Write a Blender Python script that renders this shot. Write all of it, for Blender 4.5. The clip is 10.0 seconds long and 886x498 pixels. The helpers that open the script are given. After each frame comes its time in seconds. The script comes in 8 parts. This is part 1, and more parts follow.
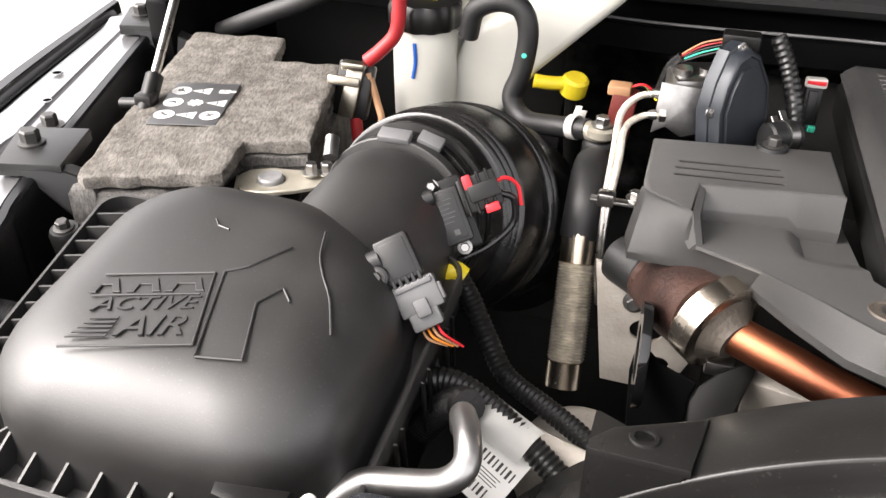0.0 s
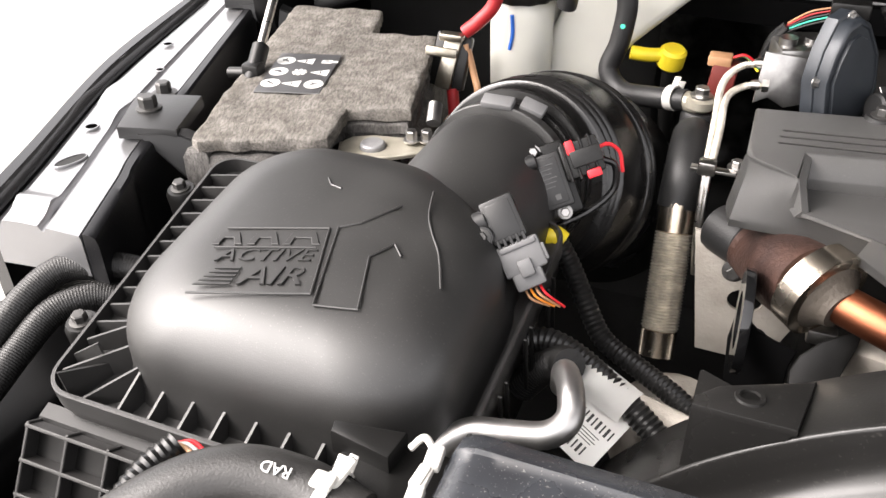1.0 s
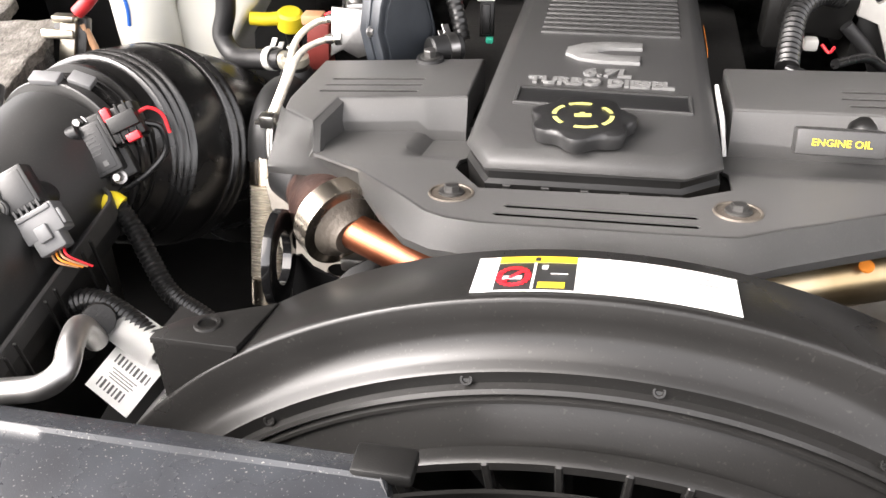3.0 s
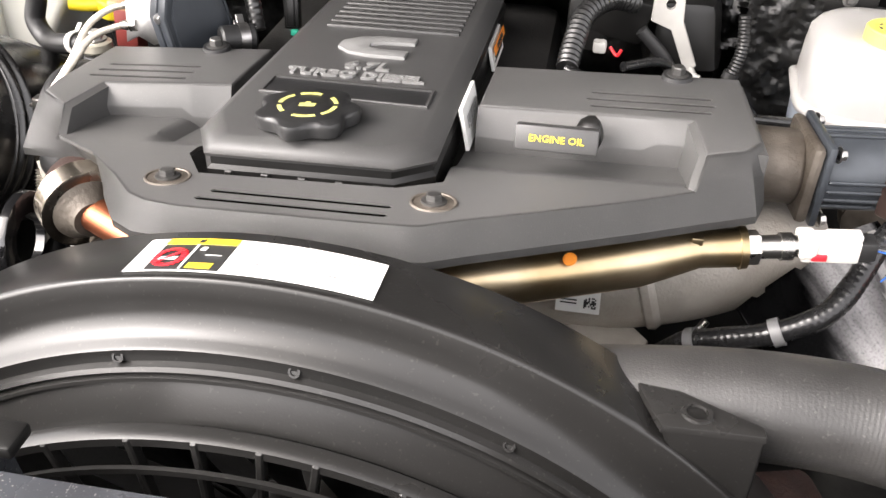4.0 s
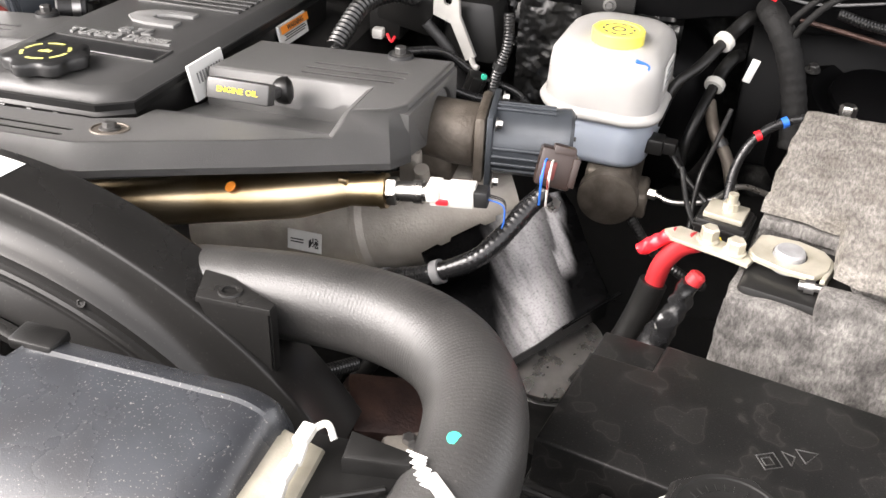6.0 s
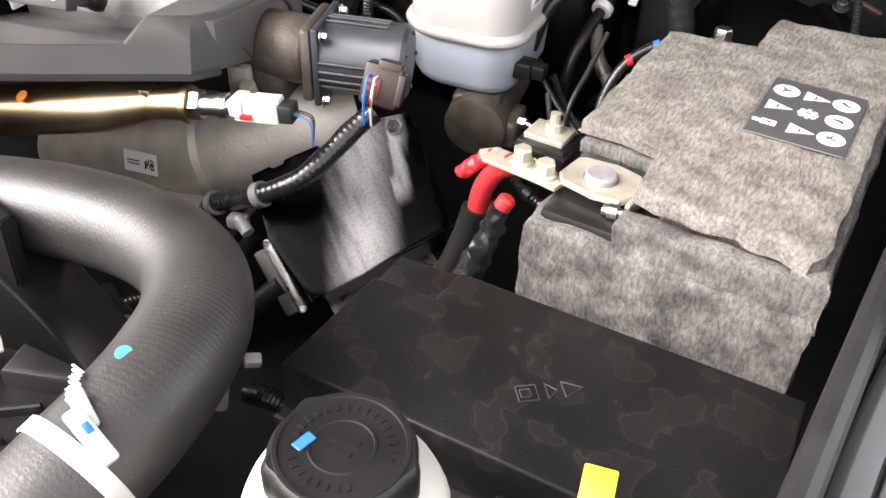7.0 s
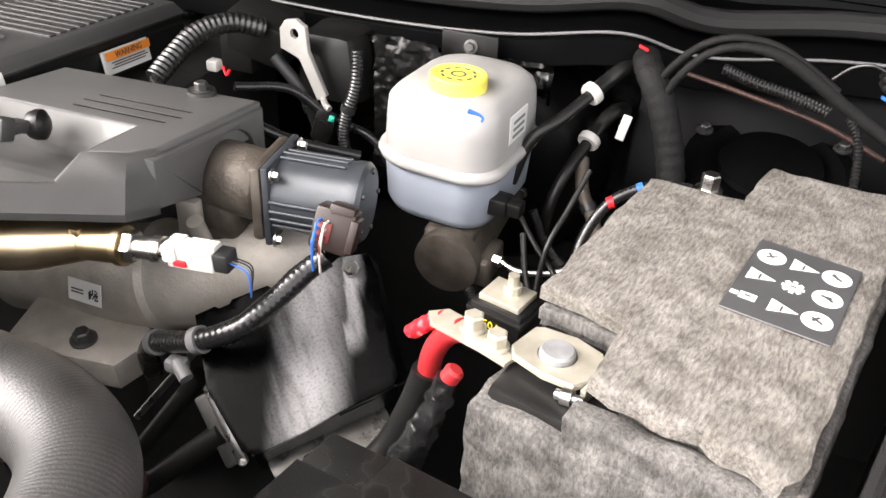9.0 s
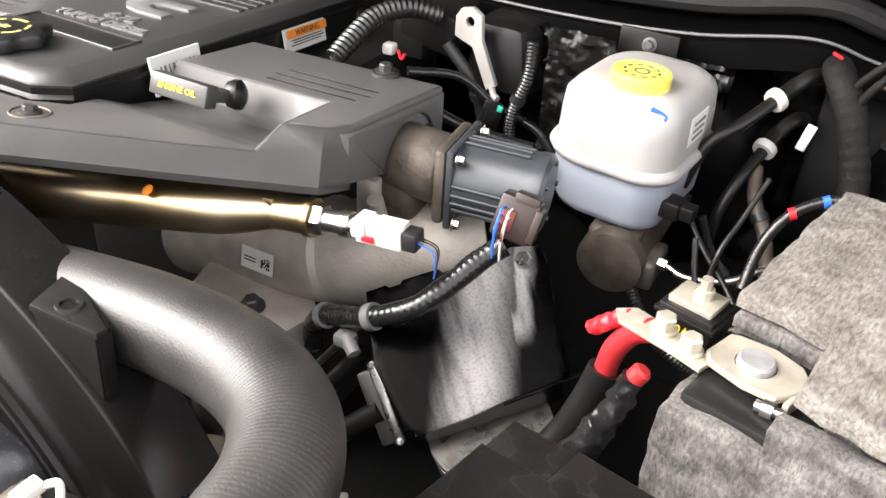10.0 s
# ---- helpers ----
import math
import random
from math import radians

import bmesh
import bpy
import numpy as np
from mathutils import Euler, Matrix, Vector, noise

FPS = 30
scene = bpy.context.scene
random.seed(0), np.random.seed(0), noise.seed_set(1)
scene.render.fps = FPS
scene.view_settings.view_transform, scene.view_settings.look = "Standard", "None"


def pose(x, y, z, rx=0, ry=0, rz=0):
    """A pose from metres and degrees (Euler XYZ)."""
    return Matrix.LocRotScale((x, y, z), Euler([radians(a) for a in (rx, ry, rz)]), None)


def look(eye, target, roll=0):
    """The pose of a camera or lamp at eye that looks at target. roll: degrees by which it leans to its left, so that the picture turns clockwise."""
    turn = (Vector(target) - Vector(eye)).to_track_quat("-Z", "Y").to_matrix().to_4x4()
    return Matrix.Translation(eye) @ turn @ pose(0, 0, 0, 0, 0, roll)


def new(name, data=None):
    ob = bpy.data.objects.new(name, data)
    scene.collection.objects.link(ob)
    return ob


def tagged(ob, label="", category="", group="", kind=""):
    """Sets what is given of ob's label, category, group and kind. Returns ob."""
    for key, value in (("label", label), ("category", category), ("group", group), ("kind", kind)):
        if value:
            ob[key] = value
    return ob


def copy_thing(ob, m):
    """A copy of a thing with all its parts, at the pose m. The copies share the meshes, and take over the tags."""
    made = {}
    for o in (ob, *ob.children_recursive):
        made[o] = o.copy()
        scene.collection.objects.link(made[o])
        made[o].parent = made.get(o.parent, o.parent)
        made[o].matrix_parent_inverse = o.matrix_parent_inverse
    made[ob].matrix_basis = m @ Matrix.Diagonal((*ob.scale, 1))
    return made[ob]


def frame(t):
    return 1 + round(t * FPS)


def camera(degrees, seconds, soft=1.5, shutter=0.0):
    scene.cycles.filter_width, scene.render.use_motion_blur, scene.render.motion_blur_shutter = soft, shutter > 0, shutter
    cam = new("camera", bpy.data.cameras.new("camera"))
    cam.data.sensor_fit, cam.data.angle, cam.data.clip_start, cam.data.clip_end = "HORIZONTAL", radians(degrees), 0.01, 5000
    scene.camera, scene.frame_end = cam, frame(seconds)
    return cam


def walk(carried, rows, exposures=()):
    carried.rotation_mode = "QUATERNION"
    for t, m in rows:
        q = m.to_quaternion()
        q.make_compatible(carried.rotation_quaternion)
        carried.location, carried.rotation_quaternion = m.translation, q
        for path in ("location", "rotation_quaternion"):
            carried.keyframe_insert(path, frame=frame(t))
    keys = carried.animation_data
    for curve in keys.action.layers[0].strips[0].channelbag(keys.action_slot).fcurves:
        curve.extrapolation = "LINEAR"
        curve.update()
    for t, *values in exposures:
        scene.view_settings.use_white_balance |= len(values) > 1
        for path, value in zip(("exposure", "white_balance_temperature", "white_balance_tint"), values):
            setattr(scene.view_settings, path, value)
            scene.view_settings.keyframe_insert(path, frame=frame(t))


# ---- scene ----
cam = camera(55.1, 10.0)
PATH = [
    (0, (0.1227, 0.0914, 1.7056), (-0.3809, 1.6856, 0.6080), 0.73),
    (0.5, (0.1021, 0.0771, 1.7047), (-0.4950, 1.6263, 0.5896), -0.08),
    (1, (0.1098, 0.0643, 1.7017), (-0.5465, 1.5782, 0.5716), -1.36),
    (1.5, (0.1591, 0.0556, 1.7088), (-0.4923, 1.5687, 0.5746), -2.58),
    (2, (0.1956, 0.0502, 1.7129), (-0.3992, 1.5872, 0.5798), -2.89),
    (2.5, (0.2576, 0.0584, 1.7079), (-0.2387, 1.6183, 0.5588), -3.09),
    (3, (0.3566, 0.0916, 1.7018), (-0.0026, 1.6642, 0.5195), -2.41),
    (3.2, (0.3922, 0.1020, 1.7067), (0.0710, 1.6717, 0.5096), -1.89),
    (4.3, (0.5681, 0.1103, 1.6957), (0.2848, 1.7026, 0.5192), 1.12),
    (4.5, (0.5972, 0.1062, 1.6991), (0.3002, 1.6966, 0.5234), 0.98),
    (5, (0.6795, 0.0806, 1.7161), (0.3545, 1.6748, 0.5530), 1.72),
    (5.2, (0.7143, 0.0598, 1.7159), (0.3858, 1.6671, 0.5719), 2.19),
    (6.3, (0.9100, 0.0452, 1.7187), (0.4383, 1.6097, 0.5655), 1.93),
    (6.5, (0.9427, 0.0748, 1.7086), (0.4674, 1.6187, 0.5294), 2.01),
    (7, (1.0112, 0.1152, 1.6772), (0.5508, 1.6220, 0.4454), 2.29),
    (7.5, (1.0667, 0.1508, 1.6784), (0.6271, 1.6712, 0.4557), 2.60),
    (8, (1.0835, 0.1917, 1.6898), (0.6476, 1.7511, 0.5159), 2.98),
    (8.5, (1.0718, 0.2100, 1.6997), (0.6009, 1.8025, 0.5850), 3.17),
    (9, (1.0331, 0.2113, 1.6957), (0.4820, 1.7965, 0.6079), 3.29),
    (9.5, (1.0058, 0.2020, 1.6945), (0.3493, 1.7471, 0.6074), 3.79),
    (10, (0.9739, 0.1842, 1.6840), (0.2244, 1.6764, 0.5832), 3.95),
]
walk(cam, [(t, look(eye, target, roll)) for t, eye, target, roll in PATH], [(0.0, 2.26, 6750, 14), (1.9, 2.26, 6750, 14), (3.1, 2.86, 6750, 14), (5.0, 2.86, 6750, 14), (7.0, 2.78, 6750, 14), (8.7, 2.80, 6750, 14), (10.0, 2.88, 6750, 14)])

# ---- light: bright overcast sky, wide soft sun ----
world = bpy.data.worlds.new("overcast_sky")
scene.world = world
world.use_nodes = True
wn = world.node_tree.nodes
sky = wn.new("ShaderNodeTexSky")
sky.sky_type = 'NISHITA'
sky.sun_disc = False
sky.sun_elevation = radians(44)
sky.sun_rotation = radians(242)
sky.dust_density = 4.0
soft_sky = wn.new("ShaderNodeHueSaturation")
soft_sky.inputs["Saturation"].default_value = 0.1
world.node_tree.links.new(sky.outputs[0], soft_sky.inputs["Color"])
world.node_tree.links.new(soft_sky.outputs[0], wn["Background"].inputs["Color"])
wn["Background"].inputs["Strength"].default_value = 0.15
sun_data = bpy.data.lights.new("sun", 'SUN')
sun_data.energy = 0.65
sun_data.angle = radians(75)
sun_data.color = (1.0, 0.92, 0.82)
sun = new("sun", sun_data)
SUN_FROM = Vector((-0.97, -0.52, 1.05))
sun.matrix_world = look(SUN_FROM * 5, (0, 0, 0))
scene.view_settings.exposure = 0.0

# ---- materials ----
def mat(name, base, rough=0.5, metal=0.0, vary=0.25, scale=30.0, bump=0.15, fine=400.0, spec=0.5, tint=None, speck=0.0, stretch=(1, 1, 1), coat=0.0):
    """A procedural surface: base colour mottled towards tint, roughness wear, fine bump, optional pale dust specks."""
    m = bpy.data.materials.new(name)
    m.use_nodes = True
    nt = m.node_tree
    n, link = nt.nodes, nt.links.new
    b = n["Principled BSDF"]
    tc = n.new("ShaderNodeTexCoord")
    mp = n.new("ShaderNodeMapping")
    mp.inputs["Scale"].default_value = stretch
    link(tc.outputs["Object"], mp.inputs[0])
    big = n.new("ShaderNodeTexNoise")
    big.inputs["Scale"].default_value = scale
    big.inputs["Detail"].default_value = 6
    link(mp.outputs[0], big.inputs["Vector"])
    small = n.new("ShaderNodeTexNoise")
    small.inputs["Scale"].default_value = fine
    small.inputs["Detail"].default_value = 3
    link(mp.outputs[0], small.inputs["Vector"])
    tint = tint or tuple(c * (1 - vary) for c in base)
    ramp = n.new("ShaderNodeValToRGB")
    ramp.color_ramp.elements[0].position, ramp.color_ramp.elements[1].position = 0.35, 0.68
    ramp.color_ramp.elements[0].color, ramp.color_ramp.elements[1].color = (*tint, 1), (*base, 1)
    link(big.outputs[0], ramp.inputs[0])
    col = ramp.outputs[0]
    if speck:
        vor = n.new("ShaderNodeTexNoise")
        vor.inputs["Scale"].default_value = fine * 0.6
        vor.inputs["Detail"].default_value = 1
        link(tc.outputs["Object"], vor.inputs["Vector"])
        sr = n.new("ShaderNodeValToRGB")
        sr.color_ramp.elements[0].position, sr.color_ramp.elements[1].position = 0.66, 0.76
        link(vor.outputs[0], sr.inputs[0])
        sm = n.new("ShaderNodeMath")
        sm.operation = 'MULTIPLY'
        sm.inputs[1].default_value = speck
        link(sr.outputs[0], sm.inputs[0])
        mx = n.new("ShaderNodeMixRGB")
        mx.inputs[2].default_value = (0.5, 0.48, 0.44, 1)
        link(sm.outputs[0], mx.inputs[0])
        link(col, mx.inputs[1])
        col = mx.outputs[0]
    link(col, b.inputs["Base Color"])
    rr = n.new("ShaderNodeMapRange")
    rr.inputs["To Min"].default_value, rr.inputs["To Max"].default_value = max(0.03, rough * 0.8), min(1, rough * 1.22)
    link(big.outputs[0], rr.inputs[0])
    link(rr.outputs[0], b.inputs["Roughness"])
    b.inputs["Metallic"].default_value = metal
    b.inputs["Specular IOR Level"].default_value = spec
    b.inputs["Coat Weight"].default_value = coat
    if bump:
        bp = n.new("ShaderNodeBump")
        bp.inputs["Strength"].default_value = bump
        bp.inputs["Distance"].default_value = 0.001
        link(small.outputs[0], bp.inputs["Height"])
        link(bp.outputs[0], b.inputs["Normal"])
    return m


def felt_mat(name, light, dark, comb):
    """Matted wool-grey fibre felt: soft clumps over fine combed hairs."""
    m = mat(name, light, 0.95, 0, 0.5, 42, 0.9, 500, 0.1, dark)
    nt = m.node_tree
    b = nt.nodes["Principled BSDF"]
    tc = nt.nodes["Texture Coordinate"]
    ramp = nt.nodes["Color Ramp"]
    hair = nt.nodes.new("ShaderNodeTexNoise")
    hair.inputs["Scale"].default_value = 430
    hair.inputs["Detail"].default_value = 8
    hair.inputs["Roughness"].default_value = 0.72
    hair.inputs["Distortion"].default_value = 0.25
    mp = nt.nodes.new("ShaderNodeMapping")
    mp.inputs["Scale"].default_value = comb
    mp.inputs["Rotation"].default_value = (0.0, 0.0, 0.3)
    nt.links.new(tc.outputs["Object"], mp.inputs[0])
    nt.links.new(mp.outputs[0], hair.inputs["Vector"])
    hr = nt.nodes.new("ShaderNodeValToRGB")
    hr.color_ramp.elements[0].position, hr.color_ramp.elements[1].position = 0.36, 0.66
    hr.color_ramp.elements[0].color = (0.50, 0.495, 0.49, 1)
    hr.color_ramp.elements[1].color = (1.36, 1.345, 1.32, 1)
    nt.links.new(hair.outputs[0], hr.inputs[0])
    mx = nt.nodes.new("ShaderNodeMixRGB")
    mx.blend_type = 'MULTIPLY'
    mx.inputs[0].default_value = 1.0
    nt.links.new(ramp.outputs[0], mx.inputs[1])
    nt.links.new(hr.outputs[0], mx.inputs[2])
    nt.links.new(mx.outputs[0], b.inputs["Base Color"])
    bp = nt.nodes["Bump"]
    bp.inputs["Distance"].default_value = 0.002
    nt.links.new(hair.outputs[0], bp.inputs["Height"])
    return m


BLACK = mat("black_plastic", (0.0095, 0.0093, 0.009), 0.36, vary=0.3, bump=0.12, fine=900, spec=0.35)
AIRBOX = mat("airbox_plastic", (0.020, 0.0195, 0.019), 0.45, vary=0.35, scale=14, bump=0.10, fine=1200, spec=0.9, speck=0.05)
COVER = mat("cover_plastic", (0.078, 0.077, 0.0755), 0.44, vary=0.2, scale=12, bump=0.25, fine=1500, spec=0.5, speck=0.05)
# Lighter base than the other black plastics, so flange and ribs seem to catch light
RIBBED = mat("lit_rib_plastic", (0.03, 0.0292, 0.0285), 0.5, vary=0.3, bump=0.15, fine=900, spec=0.7)
COVER_MID = mat("centre_cover_plastic", (0.048, 0.0475, 0.047), 0.36, vary=0.2, scale=12, bump=0.2, fine=1500, speck=0.05)
DUSTY = mat("dusty_black_plastic", (0.02, 0.021, 0.024), 0.27, vary=0.3, scale=18, bump=0.1, fine=1200, spec=0.5, speck=0.22, tint=(0.034, 0.037, 0.042))
SHROUD = mat("shroud_plastic", (0.011, 0.0107, 0.0103), 0.28, vary=0.4, scale=9, bump=0.05, fine=700, spec=0.38, speck=0.03, tint=(0.017, 0.0165, 0.016))
LEAD = mat("lead_post", (0.33, 0.33, 0.335), 0.45, 0.4, 0.3, 90, 0.2, 500)
RUBBER = mat("black_rubber", (0.014, 0.014, 0.0145), 0.5, vary=0.3, scale=40, bump=0.2, fine=700)
HOSE = mat("hose_rubber", (0.034, 0.033, 0.032), 0.42, spec=0.5, vary=0.5, scale=16, bump=0.25, fine=700, speck=0.05)
BELLOWS = mat("bellows_rubber", (0.011, 0.0106, 0.0104), 0.26, vary=0.4, scale=20, bump=0.12, fine=500, spec=0.7, speck=0.04)
PAINT = mat("black_paint", (0.007, 0.007, 0.0075), 0.14, vary=0.2, scale=20, bump=0.02, fine=300, coat=0.6)
PAINT_IN = mat("satin_black_paint", (0.0022, 0.0022, 0.0024), 0.40, vary=0.3, scale=15, bump=0.05, fine=300, spec=0.09)
# Hardly reflects by itself; a pale sky sheen is put into its colour below
SHIELD = mat("sheen_painted_black", (0.0014, 0.0014, 0.0015), 0.24, vary=0.5, scale=60, bump=0.05, fine=500, spec=0.035)
# Near-black for inserts that stand in for shade inside slots and holes
HOLE_SHADE = mat("hole_shade_black", (0.002, 0.002, 0.002), 0.9, vary=0.2, scale=20, bump=0.0, spec=0.0)
# Near-black puts the bay's deep shade into floor and walls; cowl rubber shares it
SHADOW = mat("deep_shade_black", (0.0035, 0.0035, 0.0035), 0.7, vary=0.4, scale=20, bump=0.3, fine=200)
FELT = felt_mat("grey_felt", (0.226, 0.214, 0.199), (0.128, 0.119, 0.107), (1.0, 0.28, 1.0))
# Same felt toned darker: sides and under-layers carry their shade in the colour
FELT_SHADED = felt_mat("grey_felt_shaded", (0.178, 0.172, 0.166), (0.072, 0.069, 0.067), (1.0, 1.0, 0.40))
STEEL = mat("bright_steel", (0.62, 0.6, 0.57), 0.28, 1.0, 0.25, 60, 0.1, 500)
TIN = mat("tinned_copper", (0.52, 0.49, 0.41), 0.40, 0.55, 0.2, 50, 0.2, 500, tint=(0.38, 0.35, 0.28))
BOLT = mat("zinc_bolt", (0.45, 0.44, 0.43), 0.35, 1.0, 0.3, 80, 0.1, 500)
BOLT_DARK = mat("phosphate_bolt", (0.1, 0.098, 0.095), 0.42, 0.7, 0.3, 80, 0.15, 500)
ALU = mat("cast_aluminium", (0.46, 0.43, 0.385), 0.5, 0.35, 0.35, 30, 0.6, 350, tint=(0.34, 0.31, 0.27))
ALU_SMOOTH = mat("aluminium_tube", (0.62, 0.61, 0.6), 0.40, 1.0, 0.15, 60, 0.05, 500)
CAST = mat("brown_cast_iron", (0.135, 0.117, 0.098), 0.52, 0.45, 0.5, 40, 0.7, 300, tint=(0.068, 0.056, 0.045))
IRON = mat("dark_cast_iron", (0.02, 0.019, 0.018), 0.6, 0.2, 0.4, 30, 0.5, 300)
RUST = mat("heat_stained_iron", (0.085, 0.046, 0.036), 0.46, 0.5, 0.5, 35, 0.8, 320, tint=(0.035, 0.020, 0.017))
COPPER = mat("copper_tint_steel", (0.38, 0.135, 0.070), 0.40, 1.0, 0.4, 16, 0.14, 400, tint=(0.20, 0.070, 0.042))
BRASS = mat("straw_tint_steel", (0.62, 0.51, 0.35), 0.34, 1.0, 0.3, 14, 0.06, 400, tint=(0.40, 0.30, 0.17))
BAND = mat("band_steel", (0.66, 0.6, 0.52), 0.26, 1.0, 0.3, 30, 0.08, 400, tint=(0.5, 0.42, 0.33))
BRAID = mat("braided_steel", (0.70, 0.65, 0.56), 0.42, 0.6, 0.35, 120, 0.3, 700)
GREY_PL = mat("grey_plastic", (0.135, 0.135, 0.137), 0.48, vary=0.2, bump=0.1)
SLATE = mat("slate_painted_housing", (0.048, 0.054, 0.062), 0.36, 0.25, 0.25, 40, 0.1, 500)
SLATE_DARK = mat("dark_slate_housing", (0.030, 0.035, 0.042), 0.36, 0.2, 0.25, 40, 0.1, 500)
LUG = mat("plated_lug", (0.55, 0.52, 0.45), 0.34, 1.0, 0.3, 60, 0.15, 500, tint=(0.38, 0.34, 0.27))
DARK_GREY = mat("dark_grey_plastic", (0.016, 0.016, 0.0163), 0.38, vary=0.2, bump=0.1)
WHITE_PL = mat("white_plastic", (0.50, 0.49, 0.46), 0.45, vary=0.08, bump=0.05)
PALE = mat("pale_grey_plastic", (0.36, 0.35, 0.33), 0.45, vary=0.2, bump=0.1)
LABEL = mat("white_label", (0.68, 0.68, 0.66), 0.5, vary=0.04, bump=0.0)
LABEL_DARK = mat("charcoal_label", (0.058, 0.058, 0.06), 0.34, spec=0.8, vary=0.15, bump=0.05)
PRINT_BLACK = mat("print_black", (0.02, 0.02, 0.02), 0.5, vary=0.1, bump=0.0)
PRINT_GREY = mat("print_grey", (0.17, 0.17, 0.17), 0.5, vary=0.1, bump=0.0)
LETTER = mat("grey_letters", (0.17, 0.17, 0.167), 0.42, vary=0.2, bump=0.1)
YELLOW = mat("yellow_plastic", (0.85, 0.66, 0.03), 0.42, vary=0.12, bump=0.05)
YELLOW_CAP = mat("pale_yellow_cap", (0.86, 0.76, 0.12), 0.4, vary=0.1, bump=0.05)
RED = mat("red_plastic", (0.72, 0.02, 0.03), 0.4, vary=0.2, bump=0.05)
RED_CABLE = mat("red_cable", (0.40, 0.02, 0.024), 0.45, vary=0.25, bump=0.05)
ORANGE = mat("orange_print", (0.85, 0.27, 0.03), 0.5, vary=0.1, bump=0.0)
BLUE = mat("blue_mark", (0.015, 0.12, 0.5), 0.5, vary=0.1, bump=0.0)
GREEN = mat("green_mark", (0.03, 0.5, 0.33), 0.5, vary=0.1, bump=0.0)
BROWN_PL = mat("brown_plastic", (0.026, 0.015, 0.012), 0.42, vary=0.25, bump=0.1)
MAROON = mat("maroon_plastic", (0.17, 0.03, 0.025), 0.42, vary=0.25, bump=0.1)
TAPE = mat("glossy_tape", (0.012, 0.012, 0.0125), 0.26, vary=0.3, scale=80, bump=0.35, fine=220)
FAINT = mat("faint_print", (0.06, 0.06, 0.06), 0.5, vary=0.1, bump=0.0)
PALE_YELLOW = mat("worn_yellow_print", (0.55, 0.52, 0.16), 0.5, vary=0.25, bump=0.0)
LOOM = mat("corrugated_loom", (0.012, 0.012, 0.012), 0.30, spec=0.65, vary=0.25, bump=0.05)
CLOTH = mat("cloth_tape", (0.0085, 0.0083, 0.0081), 0.7, spec=0.22, vary=0.3, scale=70, bump=0.7, fine=300)
SLEEVE = mat("woven_sleeve", (0.012, 0.0117, 0.0115), 0.45, vary=0.4, scale=300, bump=0.4, fine=500)
BLANKET = mat("black_foil_blanket", (0.014, 0.014, 0.014), 0.3, 0.0, 0.4, 45, 1.0, 140)
FOIL = mat("crinkled_foil", (0.10, 0.10, 0.10), 0.34, 1.0, 0.4, 45, 1.0, 140, tint=(0.03, 0.03, 0.03))
METALLIC = mat("silver_metallic_paint", (0.29, 0.29, 0.297), 0.30, 0.7, 0.10, 12, 0.03, 300, coat=0.5)
PANEL = mat("glossy_dark_paint", (0.05, 0.052, 0.056), 0.16, 0.5, vary=0.25, scale=14, bump=0.02, fine=300, coat=0.7)
RAIL_BLACK = mat("dusty_black_rail", (0.0075, 0.0075, 0.0085), 0.30, vary=0.3, scale=18, bump=0.05, fine=500, spec=0.30, speck=0.05)
GROUND = mat("pale_concrete", (0.40, 0.39, 0.37), 0.85, vary=0.12, scale=2, bump=0.2, fine=60)
TAN = mat("tan_cable", (0.5, 0.27, 0.14), 0.5, vary=0.3, bump=0.1)


def stained(name, base, rough):
    """Black plastic with dried water marks: pale wavering rims over faint blotches."""
    m = mat(name, base, rough, vary=0.35, scale=14, bump=0.14, fine=1200, spec=0.18, speck=0.05)
    nt = m.node_tree
    b = nt.nodes["Principled BSDF"]
    tc = nt.nodes["Texture Coordinate"]
    src = b.inputs["Base Color"].links[0].from_socket
    blot = nt.nodes.new("ShaderNodeTexNoise")
    blot.inputs["Scale"].default_value = 26
    blot.inputs["Detail"].default_value = 2
    nt.links.new(tc.outputs["Object"], blot.inputs["Vector"])
    rim = nt.nodes.new("ShaderNodeValToRGB")
    e = rim.color_ramp.elements
    e[0].position, e[0].color = 0.50, (0, 0, 0, 1)
    e[1].position, e[1].color = 0.60, (0.04, 0.04, 0.04, 1)
    for p, v in ((0.535, 0.03), (0.545, 0.22), (0.558, 0.06)):
        q = e.new(p)
        q.color = (v, v, v, 1)
    nt.links.new(blot.outputs[0], rim.inputs[0])
    mx = nt.nodes.new("ShaderNodeMixRGB")
    mx.inputs[2].default_value = (0.06, 0.056, 0.052, 1)
    nt.links.new(rim.outputs[0], mx.inputs[0])
    nt.links.new(src, mx.inputs[1])
    nt.links.new(mx.outputs[0], b.inputs["Base Color"])
    return m


STAINED = stained("water_marked_plastic", (0.009, 0.0088, 0.0086), 0.42)


def milky(name, base, amount=0.5):
    """Milky translucent moulded polyethylene."""
    m = mat(name, base, 0.32, 0, 0.08, 14, 0.05, 300)
    b = m.node_tree.nodes["Principled BSDF"]
    b.inputs["Subsurface Weight"].default_value = amount
    b.inputs["Subsurface Radius"].default_value = (0.02, 0.02, 0.018)
    return m


